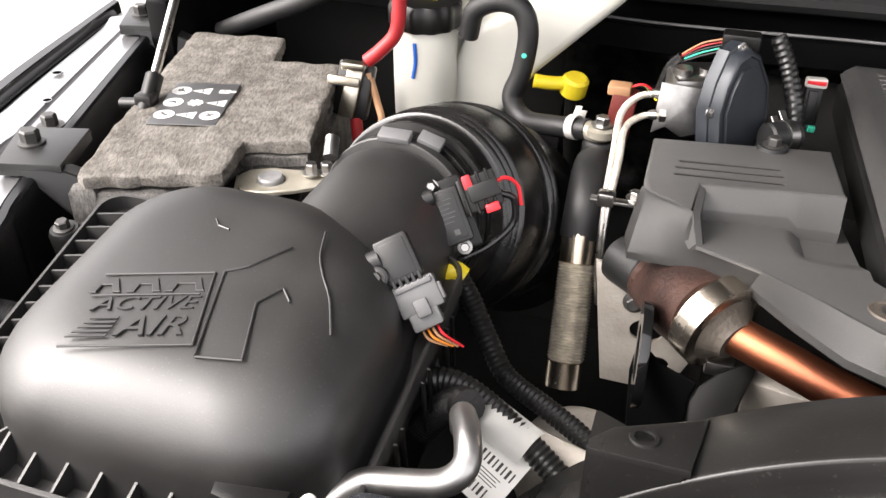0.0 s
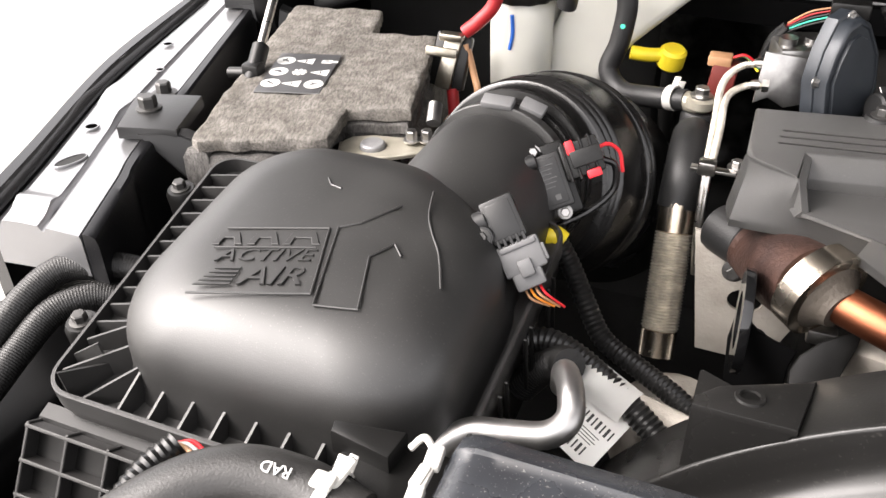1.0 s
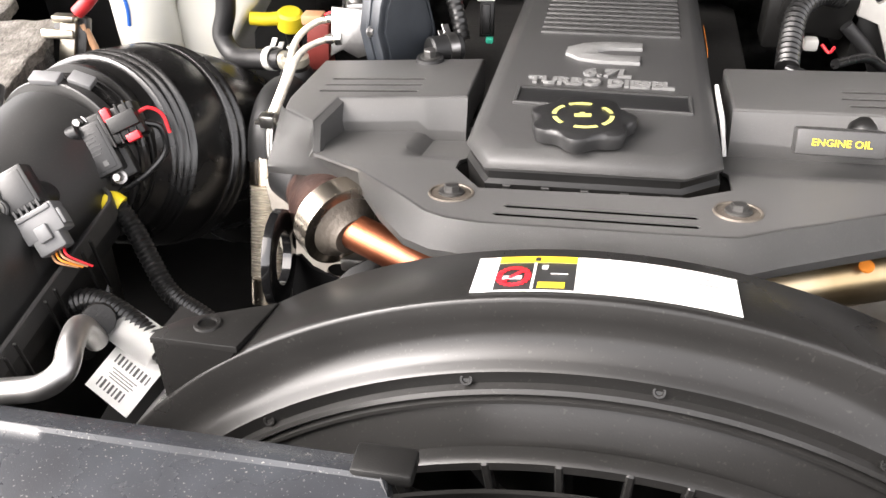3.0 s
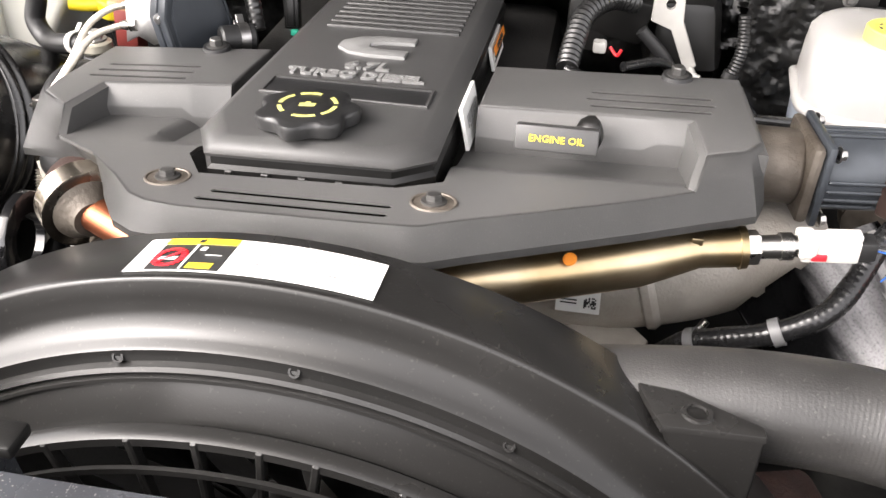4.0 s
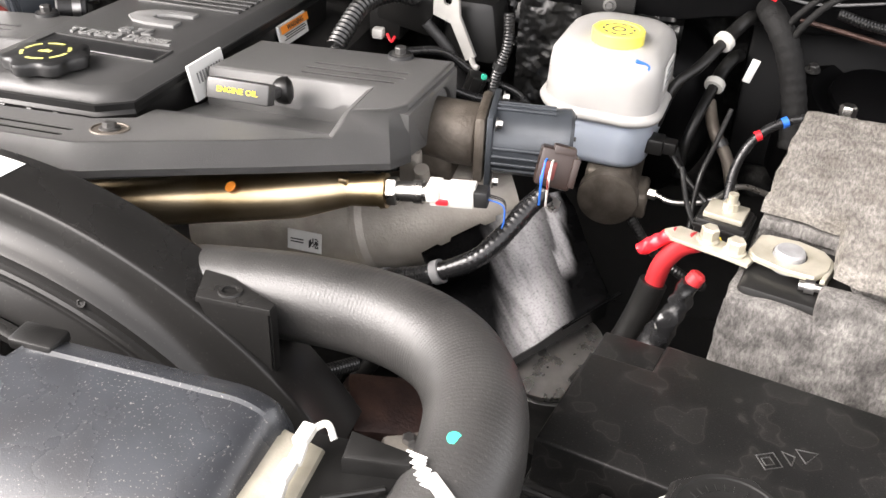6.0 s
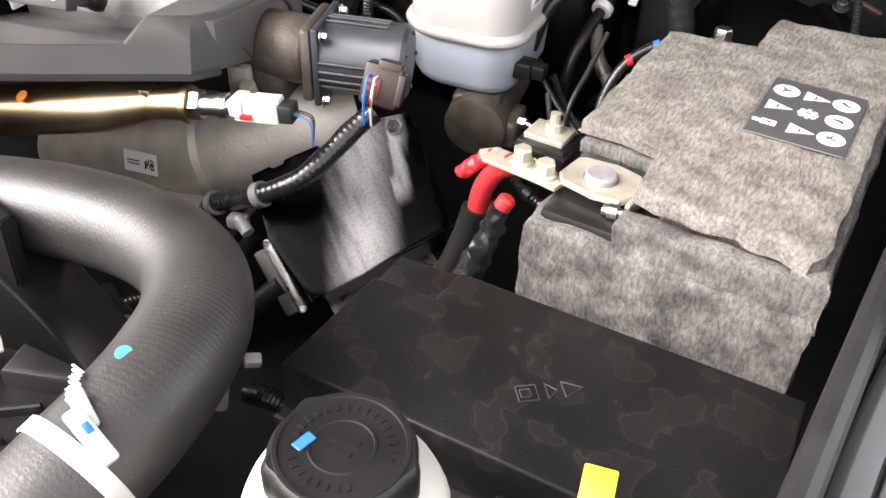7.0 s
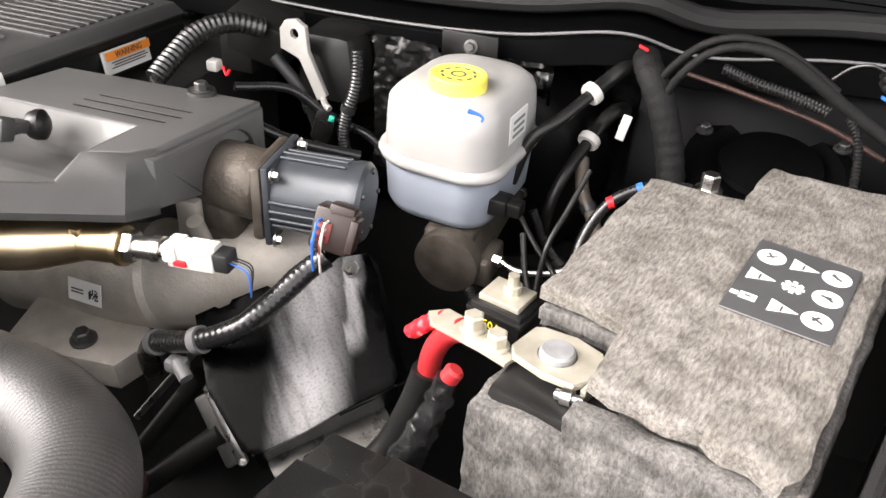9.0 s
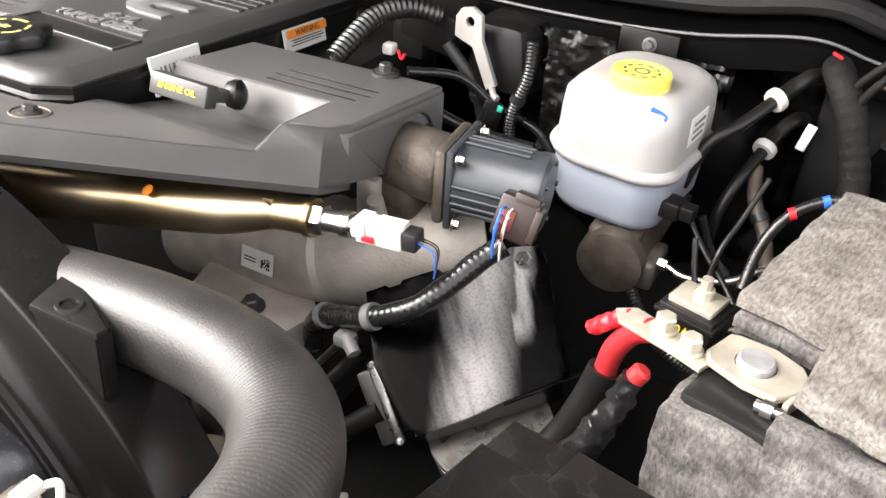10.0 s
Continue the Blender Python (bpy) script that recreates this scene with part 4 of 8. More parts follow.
for k, (mt, nm) in enumerate(((TAN, "brown wire"), (ORANGE, "orange wire"), (TAN, "tan wire"), (RED, "red wire"))):
    bm = mesh()
    x = -0.005 + 0.0035 * k
    hose(bm, [(x, -0.048, -0.010), (x + 0.002, -0.057, -0.007 + 0.0015 * k), (0.006 + 0.003 * k, -0.066 - 0.0015 * k, -0.012)], 0.0009, 8)
    part("wire", bm, mt, plug, nm)


# ---- engine covers ----
ENG = pose(0, 0.6, 1.40, -3.5, 0, 0)
cover = thing("engine_cover", at(0.37, 0.6, 1.40), "dark grey plastic engine cover in two wings around the valve cover", "engine cover")
SLOT = lambda x0, x1, y, h=0.0022, dy=0.0: [(x0, y - h), (x1, y + dy - h), (x1 + h, y + dy), (x1, y + dy + h), (x0, y + h), (x0 - h, y)]


def top_z(x, y):
    """The plane of the two raised wings."""
    return 1.401 + 0.024 * (x - 0.135) - 0.11 * (y - 0.637)


def deck_z(x, y):
    """The lower deck: it falls to the rear, faster inside the pockets."""
    z = 1.388 + 0.02 * (x - 0.141) - (0.17 if y < 0.614 else 0.25) * (y - 0.612)
    return z - 0.008 * max(0.0, min(1.0, (x - 0.206) / 0.010)) * max(0.0, min(1.0, (y - 0.616) / 0.03))


def drape(bm, f):
    for v in bm.verts:
        v.co.z += f(v.co.x, v.co.y)
    return bm


def refine(bm, gap):
    """Splits long edges so that a sheet can follow a bent surface."""
    bmesh.ops.triangulate(bm, faces=bm.faces)
    for _ in range(5):
        long = [e for e in bm.edges if e.calc_length() > gap]
        if not long:
            break
        bmesh.ops.subdivide_edges(bm, edges=long, cuts=1, use_grid_fill=False)
        bmesh.ops.triangulate(bm, faces=[f for f in bm.faces if len(f.verts) > 3])
    return bm


CREASE = [(0.141, 0.614), (0.184, 0.588), (0.222, 0.553), (0.247, 0.527), (0.262, 0.519), (0.284, 0.515), (0.392, 0.516), (0.424, 0.517), (0.436, 0.518), (0.458, 0.531), (0.484, 0.544), (0.554, 0.580), (0.604, 0.610)]
CH0, CH1 = 0.252, 0.439
DECK_SLOTS = [SLOT(0.297, 0.413, 0.5405, 0.0026), SLOT(0.292, 0.413, 0.5275, 0.0026)]
bm = mesh()
plate(bm, CREASE + [(0.612, 0.632), (0.610, 0.71), (CH1, 0.74), (CH1, 0.588), (0.410, 0.571), (0.274, 0.567), (CH0, 0.600), (CH0, 0.74), (0.137, 0.72)], -0.003, 0.0,
      DECK_SLOTS)
drape(refine(bm, 0.008), deck_z)
deck = wpart("deck", bm, COVER, cover, "", 25)
# sloping skirt between the deck's front crease and the lower edge
LOWER = [(0.089, 0.668), (0.0945, 0.629), (0.1085, 0.628), (0.128, 0.627), (0.150, 0.622), (0.180, 0.599), (0.206, 0.556), (0.232, 0.521), (0.252, 0.508), (0.280, 0.504), (0.392, 0.504), (0.428, 0.504), (0.442, 0.505), (0.466, 0.519), (0.494, 0.534), (0.565, 0.572), (0.617, 0.602), (0.632, 0.610), (0.650, 0.621), (0.659, 0.648)]
UPPER = [(x, y, top_z(x, y)) for x, y in ((0.096, 0.672), (0.101, 0.664), (0.116, 0.652), (0.135, 0.637))] + [(x, y, deck_z(x, y)) for x, y in CREASE] + [(x, y, top_z(x, y)) for x, y in ((0.611, 0.633), (0.640, 0.646), (0.651, 0.664))]
bm = mesh()
rows = [[bm.verts.new(p) for p in UPPER]]
for f in (0.08, 0.5, 0.92):
    rows.append([bm.verts.new(Vector(u).lerp(Vector((x, y, deck_z(x, min(y, 0.614)) - 0.2 * max(0, y - 0.614) - 0.020)), f) + Vector((0, -0.0010, 0.0014)) * (f < 0.6)) for u, (x, y) in zip(UPPER, LOWER)])
for dz in (-0.020, -0.026):
    rows.append([bm.verts.new((x, y, deck_z(x, min(y, 0.614)) - 0.2 * max(0, y - 0.614) + dz)) for x, y in LOWER])
for a, b in zip(rows, rows[1:]):
    for k in range(len(a) - 1):
        bm.faces.new((a[k], a[k + 1], b[k + 1], b[k]))
bmesh.ops.solidify(bm, geom=list(bm.faces), thickness=0.0022)
wpart("front_skirt", bm, COVER, cover, "", 30)


def shade_insert(loop, f, parent):
    """A near-black insert just under the surface, in place of the shade in a deep vent slot."""
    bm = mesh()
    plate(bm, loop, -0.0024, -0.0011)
    wpart("slot_shade", drape(bm, f), HOLE_SHADE, parent, "black insert for the shade in a vent slot")


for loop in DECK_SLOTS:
    shade_insert(loop, deck_z, deck)


def wing(name, outline, slots):
    """A raised wing with vent slots."""
    bm = mesh()
    plate(bm, outline, -0.030, 0.0, slots, 0.003, 3, thin=0.0010)
    ob = wpart(name, drape(bm, top_z), COVER, cover)
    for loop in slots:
        shade_insert(loop, top_z, ob)
    return ob


def pocket_face(name, sections, lean=0.012):
    """The wall of a pocket: a sloping face over an upright foot; sections of x, y at the top, drop of the face."""
    bm = mesh()
    rings = []
    for x, y, d in sections:
        z = top_z(x, y) - 0.0006
        foot = deck_z(x, y) - 0.012
        rings.append([(x, y + 0.006, z - 0.004), (x, y, z), (x, y - 0.0015, z - 0.0008), (x, y - lean, z - d + 0.002), (x, y - lean - 0.0008, z - d), (x, y - lean + 0.001, foot), (x, y + 0.006, foot)])
    loft(bm, rings)
    return wpart(name, bm, COVER, cover, "", 30)


left = wing("left_wing", [(0.094, 0.787), (0.096, 0.690), (0.101, 0.665), (0.134, 0.639), (0.138, 0.692), (0.242, 0.706), (0.240, 0.806)], [SLOT(0.120, 0.197, 0.736, dy=0.008), SLOT(0.118, 0.198, 0.721, dy=0.008), SLOT(0.118, 0.198, 0.706, dy=0.007)])
pocket_face("left_pocket_face", [(0.1375, 0.6915, 0.016), (0.204, 0.7005, 0.016), (0.212, 0.7015, 0.024), (0.2425, 0.7055, 0.026)])
# the pocket's outer side, from the wing down to the crease
bm = mesh()
loft(bm, [[(x, y, z), (x + 0.005, y + 0.001, z - 0.0025), (x + 0.007, y + 0.002, f), (x - 0.004, y, f)] for x, y, z, f in ((0.1375, 0.694, top_z(0.137, 0.694) - 0.0005, 1.364), (0.135, 0.638, top_z(0.135, 0.638) - 0.0005, 1.378), (0.1405, 0.6145, 1.3885, 1.383))])
wpart("pocket_side", bm, COVER, cover)
right = wing("right_wing", [(0.447, 0.797), (0.446, 0.699), (0.607, 0.697), (0.6105, 0.634), (0.639, 0.647), (0.651, 0.664), (0.652, 0.802)], [SLOT(0.532, 0.623, 0.745), SLOT(0.529, 0.624, 0.7295), SLOT(0.532, 0.620, 0.714)])
pocket_face("right_pocket_face", [(0.446, 0.6985, 0.021), (0.540, 0.698, 0.027), (0.544, 0.698, 0.022), (0.572, 0.6975, 0.022), (0.582, 0.697, 0.016), (0.608, 0.697, 0.016)])
bm = mesh()
loft(bm, [[(x, y, z), (x - 0.005, y + 0.001, z - 0.0025), (x - 0.008, y + 0.002, f), (x + 0.004, y, f)] for x, y, z, f in ((0.6075, 0.699, top_z(0.607, 0.699) - 0.0005, 1.366), (0.611, 0.634, top_z(0.611, 0.634) - 0.0005, 1.380), (0.6045, 0.6105, 1.3985, 1.392))])
wpart("pocket_side", bm, COVER, cover)
# end wall with an arch over the exhaust valve
arch = [(0.745 + 0.040 * math.cos(a), 1.352 + 0.036 * math.sin(a)) for a in np.linspace(0, math.pi, 13)]
bm = mesh()
plate(bm, [(0.652, 1.366), (0.703, 1.352)] + arch[::-1] + [(0.787, 1.352), (0.801, 1.352), (0.801, 1.390), (0.652, 1.4065)], -0.004, 0.006, bevel=0.003, m=Matrix(((0, 0, 1, 0.650), (1, 0, 0, 0), (0, 1, 0, 0), (0, 0, 0, 1))))
wpart("end_wall", bm, COVER, cover)
for x, y in ((0.258, 0.555), (0.439, 0.553)):
    tilt = (0, 0.17, 1)
    b2 = mesh()
    lathe(b2, (x, y, deck_z(x, y) - 0.0002), tilt, [(0, 0.0155), (0.0014, 0.0150), (0.0014, 0.0138), (0.0006, 0.0132)], 32)
    seat = wpart("bolt_seat", b2, CAST, cover, "rusty washer seat")
    bolt(seat, Vector((x, y, deck_z(x, y) + 0.0004)) - cover.matrix_basis.translation, tilt, 0.0056, BOLT_DARK, 0.0040)
for x, y in ((0.192, 0.793), (0.60, 0.792)):
    b2 = mesh()
    lathe(b2, (x, y, top_z(x, y)), (0, 0, 1), [(0, 0.013), (0.004, 0.012)], 20)
    seat = wpart("rubber_grommet", b2, RUBBER, cover)
    bolt(seat, Vector((x, y, top_z(x, y) + 0.003)) - cover.matrix_basis.translation, (0, 0, 1), 0.006, BOLT_DARK)

# valve cover in the middle
valve = thing("valve_cover", ENG, "charcoal plastic valve cover with raised lettering and ribs", "valve cover")
CEN = [(0.259, 0.40), (0.259, 0.010), (0.277, -0.025), (0.407, -0.021), (0.432, -0.002), (0.432, 0.40)]
bm = mesh()
def inset(pts, d):
    cx = sum(p[0] for p in pts) / len(pts)
    return [(x + (d if x < cx else -d), y + (d if y < 0.1 else 0)) for x, y in pts]
loft(bm, [[(x, y, 0.0055) for x, y in inset(CEN, 0.0002)], [(x, y, 0.0078) for x, y in inset(CEN, -0.0006)], [(x, y, 0.0092) for x, y in inset(CEN, 0.0016)], [(x, y, 0.0118) for x, y in inset(CEN, 0.0030)], [(x, y, 0.0172) for x, y in inset(CEN, 0.0108)], [(x, y, 0.018) for x, y in inset(CEN, 0.0130)]])
bmesh.ops.bevel(bm, geom=[e for e in bm.edges if e.calc_face_angle(0) > 0.4], offset=0.0006, segments=2, affect='EDGES')
body = part("cover_body", bm, COVER_MID, valve)
bm = mesh()
loft(bm, [[(x, y, -0.034) for x, y in inset(CEN, 0.002)], [(x, y, -0.004) for x, y in inset(CEN, 0.0)], [(x, y, -0.001) for x, y in inset(CEN, 0.0022)], [(x, y, 0.0060) for x, y in inset(CEN, 0.0022)]])
bmesh.ops.bevel(bm, geom=[e for e in bm.edges if e.calc_face_angle(0) > 0.4], offset=0.0012, segments=2, affect='EDGES')
part("lower_skirt", bm, BLACK, valve, "black lower flange")
for k in range(5):
    b2 = mesh()
    box(b2, (0.292 + 0.026 * k, -0.0245, -0.006), (0.006, 0.003, 0.004), None, 0.0008, 1)
    part("flange_tab", b2, BLACK, valve)
bm = mesh()
BARS = [(0.284, 0.060), (0.414, 0.057), (0.414, 0.090), (0.284, 0.093)]
plate(bm, BARS, 0.0176, 0.0200, [[(0.2865, 0.0625), (0.4115, 0.0595), (0.4115, 0.0875), (0.2865, 0.0905)]], 0.0006, 1)
part("name_bar_rim", bm, COVER_MID, body)
bm = mesh()
plate(bm, [(0.2865, 0.0625), (0.4115, 0.0595), (0.4115, 0.0875), (0.2865, 0.0905)], 0.0176, 0.0188, bevel=0.0004, seg=1)
part("name_bar", bm, DARK_GREY, body, "plain dark inset bar")
for k in range(12):
    b2 = mesh()
    y = 0.226 + 0.0135 * k
    box(b2, (0.349, y, 0.0182), (0.122, 0.0092, 0.0036), None, 0.0012)
    part("rib", b2, COVER_MID, valve)
bm = mesh()
text_mesh(bm, "TURBO DIESEL", 0.0165, at(0.346, 0.1075, 0.0186), 0.0013, 0, 1.03, 1.0, 0.0008)
text_mesh(bm, "6.7L", 0.020, at(0.350, 0.1285, 0.0186), 0.0013, 0.1, 1.1, 1.0, 0.0007)
part("raised_lettering", bm, LETTER, body, "raised grey lettering")
bm = mesh()
badge = [(0.385, 0.150), (0.350, 0.150), (0.330, 0.155), (0.317, 0.167), (0.318, 0.182), (0.332, 0.194), (0.352, 0.200), (0.387, 0.200), (0.387, 0.186), (0.356, 0.184), (0.346, 0.178), (0.347, 0.170), (0.358, 0.166), (0.385, 0.166)]
plate(bm, [(0.347 + (x - 0.353) * 0.9, 0.176 + (y - 0.176) * 0.95) for x, y in badge], 0.0175, 0.0208, bevel=0.0007)
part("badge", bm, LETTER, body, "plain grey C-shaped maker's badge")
# oil cap
CAP = at(0.338, 0.015, 0.018, 8) @ Matrix.Diagonal((0.98, 0.98, 0.80, 1))
bm = mesh()
rings = []
for h, r in ((0, 0.026), (0.003, 0.0335), (0.012, 0.0352), (0.0155, 0.0342), (0.0175, 0.031)):
    lob = 0.0030 if 0.002 < h < 0.016 else 0.0022
    rings.append([((r + lob * math.cos(7 * a)) * math.cos(a), (r + lob * math.cos(7 * a)) * math.sin(a), h) for a in np.linspace(0, 2 * math.pi, 84, endpoint=False)])
loft(bm, rings)
bmesh.ops.transform(bm, matrix=CAP, verts=bm.verts)
cap = part("oil_cap", bm, DARK_GREY, valve, "lobed black oil filler cap", 40)
bm = mesh()
for k in range(6):
    a0, a1 = radians(60 * k + 8), radians(60 * k + (54 if k % 3 else 40))
    arc = [(0.0215 * math.cos(a), 0.0215 * math.sin(a)) for a in np.linspace(a0, a1, 6)] + [(0.0184 * math.cos(a), 0.0184 * math.sin(a)) for a in np.linspace(a1, a0, 6)]
    plate(bm, arc, 0.0176, 0.0180)
plate(bm, [(-0.006, -0.003), (0.005, -0.003), (0.006, 0.002), (0.0015, 0.002), (0.0015, 0.0045), (-0.002, 0.0045), (-0.002, 0.002), (-0.006, 0.002)], 0.0176, 0.0180)
bmesh.ops.transform(bm, matrix=CAP, verts=bm.verts)
part("cap_print", bm, PALE_YELLOW, cap, "worn yellow print ring and oil can symbol")
# white label on the flank of the valve cover
bm = mesh()
box(bm, (0.439, 0.104, -0.004), (0.003, 0.06, 0.034), Euler((0, -0.2, 0)).to_matrix(), 0.0004, 1)
lab = part("part_label", bm, LABEL, valve, "white barcode label")
bm = mesh()
for k in range(9):
    box(bm, (0.4409, 0.084 + 0.005 * k, -0.001), (0.0006, 0.0012 + 0.001 * (k % 2), 0.010), Euler((0, -0.2, 0)).to_matrix())
part("barcode", bm, PRINT_GREY, lab)
# orange warning label on the engine
bm = mesh()
box(bm, (0.4355, 0.295, -0.015), (0.003, 0.07, 0.024), Euler((0, -0.2, 0)).to_matrix(), 0.0004, 1)
lab = part("warning_label", bm, LABEL, valve, "white and orange warning label")
bm = mesh()
box(bm, (0.4386, 0.295, -0.0075), (0.0006, 0.068, 0.0085), Euler((0, -0.2, 0)).to_matrix())
head = part("label_head", bm, ORANGE, lab)
bm = mesh()
text_mesh(bm, "WARNING", 0.0085, pose(0.4392, 0.295, -0.0075, 90, 0, 90) @ pose(0, 0, 0, -11, 0, 0), 0.0002)
for k in range(4):
    box(bm, (0.4384, 0.295 + 0.004 * (k % 2), -0.015 - 0.0028 * k), (0.0006, 0.052, 0.001), Euler((0, -0.2, 0)).to_matrix())
part("label_print", bm, PRINT_BLACK, lab)

# dipstick tag lettered for oil
tag = thing("oil_dipstick", at(0.5095, 0.639, 1.410), "grey dipstick grip lettered in yellow above the cover", "dipstick")
bm = mesh()
box(bm, (0, 0, 0.001), (0.058, 0.014, 0.018), Euler((-0.35, 0, 0)).to_matrix(), 0.002)
box(bm, (0.018, 0.014, -0.004), (0.016, 0.022, 0.009), Euler((-0.2, 0, 0)).to_matrix(), 0.002)
grip = part("grip", bm, COVER_MID, tag)
bm = mesh()
text_mesh(bm, "ENGINE OIL", 0.0068, pose(0, -0.0072, 0.0036, 70, 0, 0), 0.0003, 0, 1.05)
part("grip_lettering", bm, YELLOW, grip, "yellow lettering")
bm = mesh()
lathe(bm, (0.014, 0.030, -0.010), (1, 0.35, 0.1), [(0, 0.006), (0.004, 0.0105), (0.010, 0.0125), (0.014, 0.0120), (0.017, 0.008), (0.018, 0.003)], 24)
hose(bm, [(0.012, 0.026, -0.010), (0.004, 0.034, -0.016), (0.0, 0.046, -0.022)], 0.005, 10)
part("tube_end", bm, BLACK, tag)

# ---- exhaust crossover pipe ----
pipe = thing("crossover_pipe", at(0.18, 0.60, 1.35), "steel crossover pipe heat-tinted copper and straw along its run", "exhaust pipe")
bm = mesh()
hose(bm, [(0.174, 0.584, 1.342), (0.205, 0.570, 1.339), (0.24, 0.556, 1.334), (0.28, 0.544, 1.329), (0.33, 0.535, 1.326)], 0.0138, 24)
wpart("copper_end", bm, COPPER, pipe, "copper-tinted bend")
bm = mesh()
hose(bm, [(0.33, 0.533, 1.326), (0.40, 0.545, 1.331), (0.50, 0.580, 1.336), (0.568, 0.6035, 1.3405), (0.613, 0.6165, 1.3470)], lambda s, t: 0.0205 if s < t * 0.86 else 0.0205 - 0.006 * (s / t - 0.86) / 0.14, 28)
wpart("straw_end", bm, BRASS, pipe, "straw-tinted run")
END, RUN = Vector((0.612, 0.6165, 1.3468)), Vector((0.985, 0.10, 0.10)).normalized()
bm = mesh()
lathe(bm, END, RUN, [(-0.004, 0.0138), (0.0, 0.0150), (0.003, 0.0138), (0.031, 0.0138), (0.031, 0.0155), (0.036, 0.0150)], 28)
box(bm, END + Vector((0.001, -0.007, 0.0125)), (0.008, 0.006, 0.006), None, 0.001)
wpart("pipe_boss", bm, BRASS, pipe)
bm = mesh()
lathe(bm, END + RUN * 0.036, RUN, [(0, 0.0115), (0.001, 0.0125), (0.008, 0.0125), (0.009, 0.0115)], 6)
lathe(bm, END + RUN * 0.045, RUN, [(0, 0.0085), (0.014, 0.0085), (0.014, 0.0100), (0.022, 0.0100), (0.022, 0.0078), (0.036, 0.0078)], 18)
wpart("sensor_nut", bm, STEEL, pipe, "bright hex nut")
for p, mt, nm in (((0.528, 0.573, 1.3575), ORANGE, "orange paint dot"),):
    bm = mesh()
    lathe(bm, p, (-0.2, -0.5, 0.85), [(0, 0.005), (0.0008, 0.0045)], 14)
    wpart("paint_dot", bm, mt, pipe, nm)
# sensor plug at the pipe end
plug = thing("exhaust_sensor_plug", pose(0.7065, 0.6255, 1.3555, 0, -4, 3) @ Matrix.Scale(0.86, 4), "white plastic sensor plug with red clip and blue wires", "sensor plug")
bm = mesh()
box(bm, (-0.004, 0, 0), (0.044, 0.020, 0.020), None, 0.002)
box(bm, (-0.022, 0, 0.003), (0.014, 0.024, 0.016), None, 0.002)
box(bm, (0.006, 0.0, 0.011), (0.026, 0.012, 0.005), None, 0.001)
part("plug_body", bm, WHITE_PL, plug)
bm = mesh()
box(bm, (-0.013, -0.0105, -0.004), (0.012, 0.003, 0.006), None, 0.001)
part("lock_clip", bm, RED, plug, "red lock clip")
bm = mesh()
box(bm, (0.024, 0, 0), (0.014, 0.018, 0.017), None, 0.002)
part("plug_cover", bm, DARK_GREY, plug)
for k, mt in enumerate((BLUE, PRINT_GREY, PRINT_BLACK, PRINT_BLACK)):
    bm = mesh()
    hose(bm, [(0.03, -0.004 + 0.003 * k, 0.0), (0.045, -0.004 + 0.003 * k, -0.006), (0.046, -0.004 + 0.001 * k, -0.022), (0.043, 0.0, -0.034)], 0.0007, 8)
    part("wire", bm, mt, plug)

# rusty elbow with its band clamp at the other end of the pipe
elbow = thing("exhaust_elbow", at(0.13, 0.63, 1.34), "dark rust-brown cast elbow with a bright band clamp", "exhaust elbow")
bm = mesh()
tube(bm, spline([(0.110, 0.664, 1.322), (0.122, 0.652, 1.323), (0.139, 0.628, 1.331), (0.160, 0.596, 1.340)], 10), lambda s, t: 0.020 + 0.0105 * min(1, s / (0.6 * t)), 32)
wpart("elbow_body", bm, RUST, elbow)
bm = mesh()
ax = Vector((0.72, -0.66, -0.14)).normalized()
lathe(bm, Vector((0.160, 0.594, 1.344)), ax, [(-0.006, 0.031), (-0.005, 0.0335), (0.012, 0.0335), (0.013, 0.031)], 40)
band = wpart("band_clamp", bm, BAND, elbow, "bright steel band clamp with stamped marks")
bm = mesh()
lathe(bm, Vector((0.160, 0.594, 1.344)) + ax * 0.013, ax, [(0, 0.026), (0.003, 0.022), (0.007, 0.0175), (0.012, 0.0150)], 32)
wpart("pipe_collar", bm, CAST, elbow)
bm = mesh()
box(bm, (0.172, 0.590, 1.307), (0.02, 0.012, 0.012), None, 0.002)
wpart("clamp_screw", bm, BOLT, band)
bm = mesh()
cyl(bm, (0.086, 0.684, 1.322), (0.112, 0.662, 1.323), 0.0205, 24, 0.002)
wpart("rubber_cuff", bm, RUBBER, elbow, "black rubber cuff")

# flexible steel pipe
flex = thing("flexible_pipe", at(0.053, 0.69, 1.25), "braided flexible steel pipe between plain steel cuffs", "coolant pipe")
FA, FB = Vector((0.048, 0.728, 1.312)), Vector((0.055, 0.662, 1.190))
FD = (FB - FA)
bm = mesh()
cyl(bm, FA, FA + FD * 0.20, 0.0158, 28, 0.001)
wpart("cuff", bm, BAND, flex)
bm = mesh()
cyl(bm, FA + FD * 0.82, FB, 0.0158, 28, 0.001)
wpart("cuff", bm, BAND, flex)
bm = mesh()
ln = [FA + FD * (0.20 + 0.62 * s) for s in np.linspace(0, 1, 121)]
tube(bm, ln, lambda s, t: 0.0156 + 0.0010 * math.sin(s / t * 60 * math.pi), 40)
bm.verts.ensure_lookup_table()
for i, v in enumerate(bm.verts):
    if (i // 2) % 2:
        ctr = FA + FD * max(0, min(1, (v.co - FA).dot(FD) / FD.length_squared))
        v.co = ctr + (v.co - ctr) * 0.965
wpart("braid", bm, BRAID, flex, "woven steel braid")
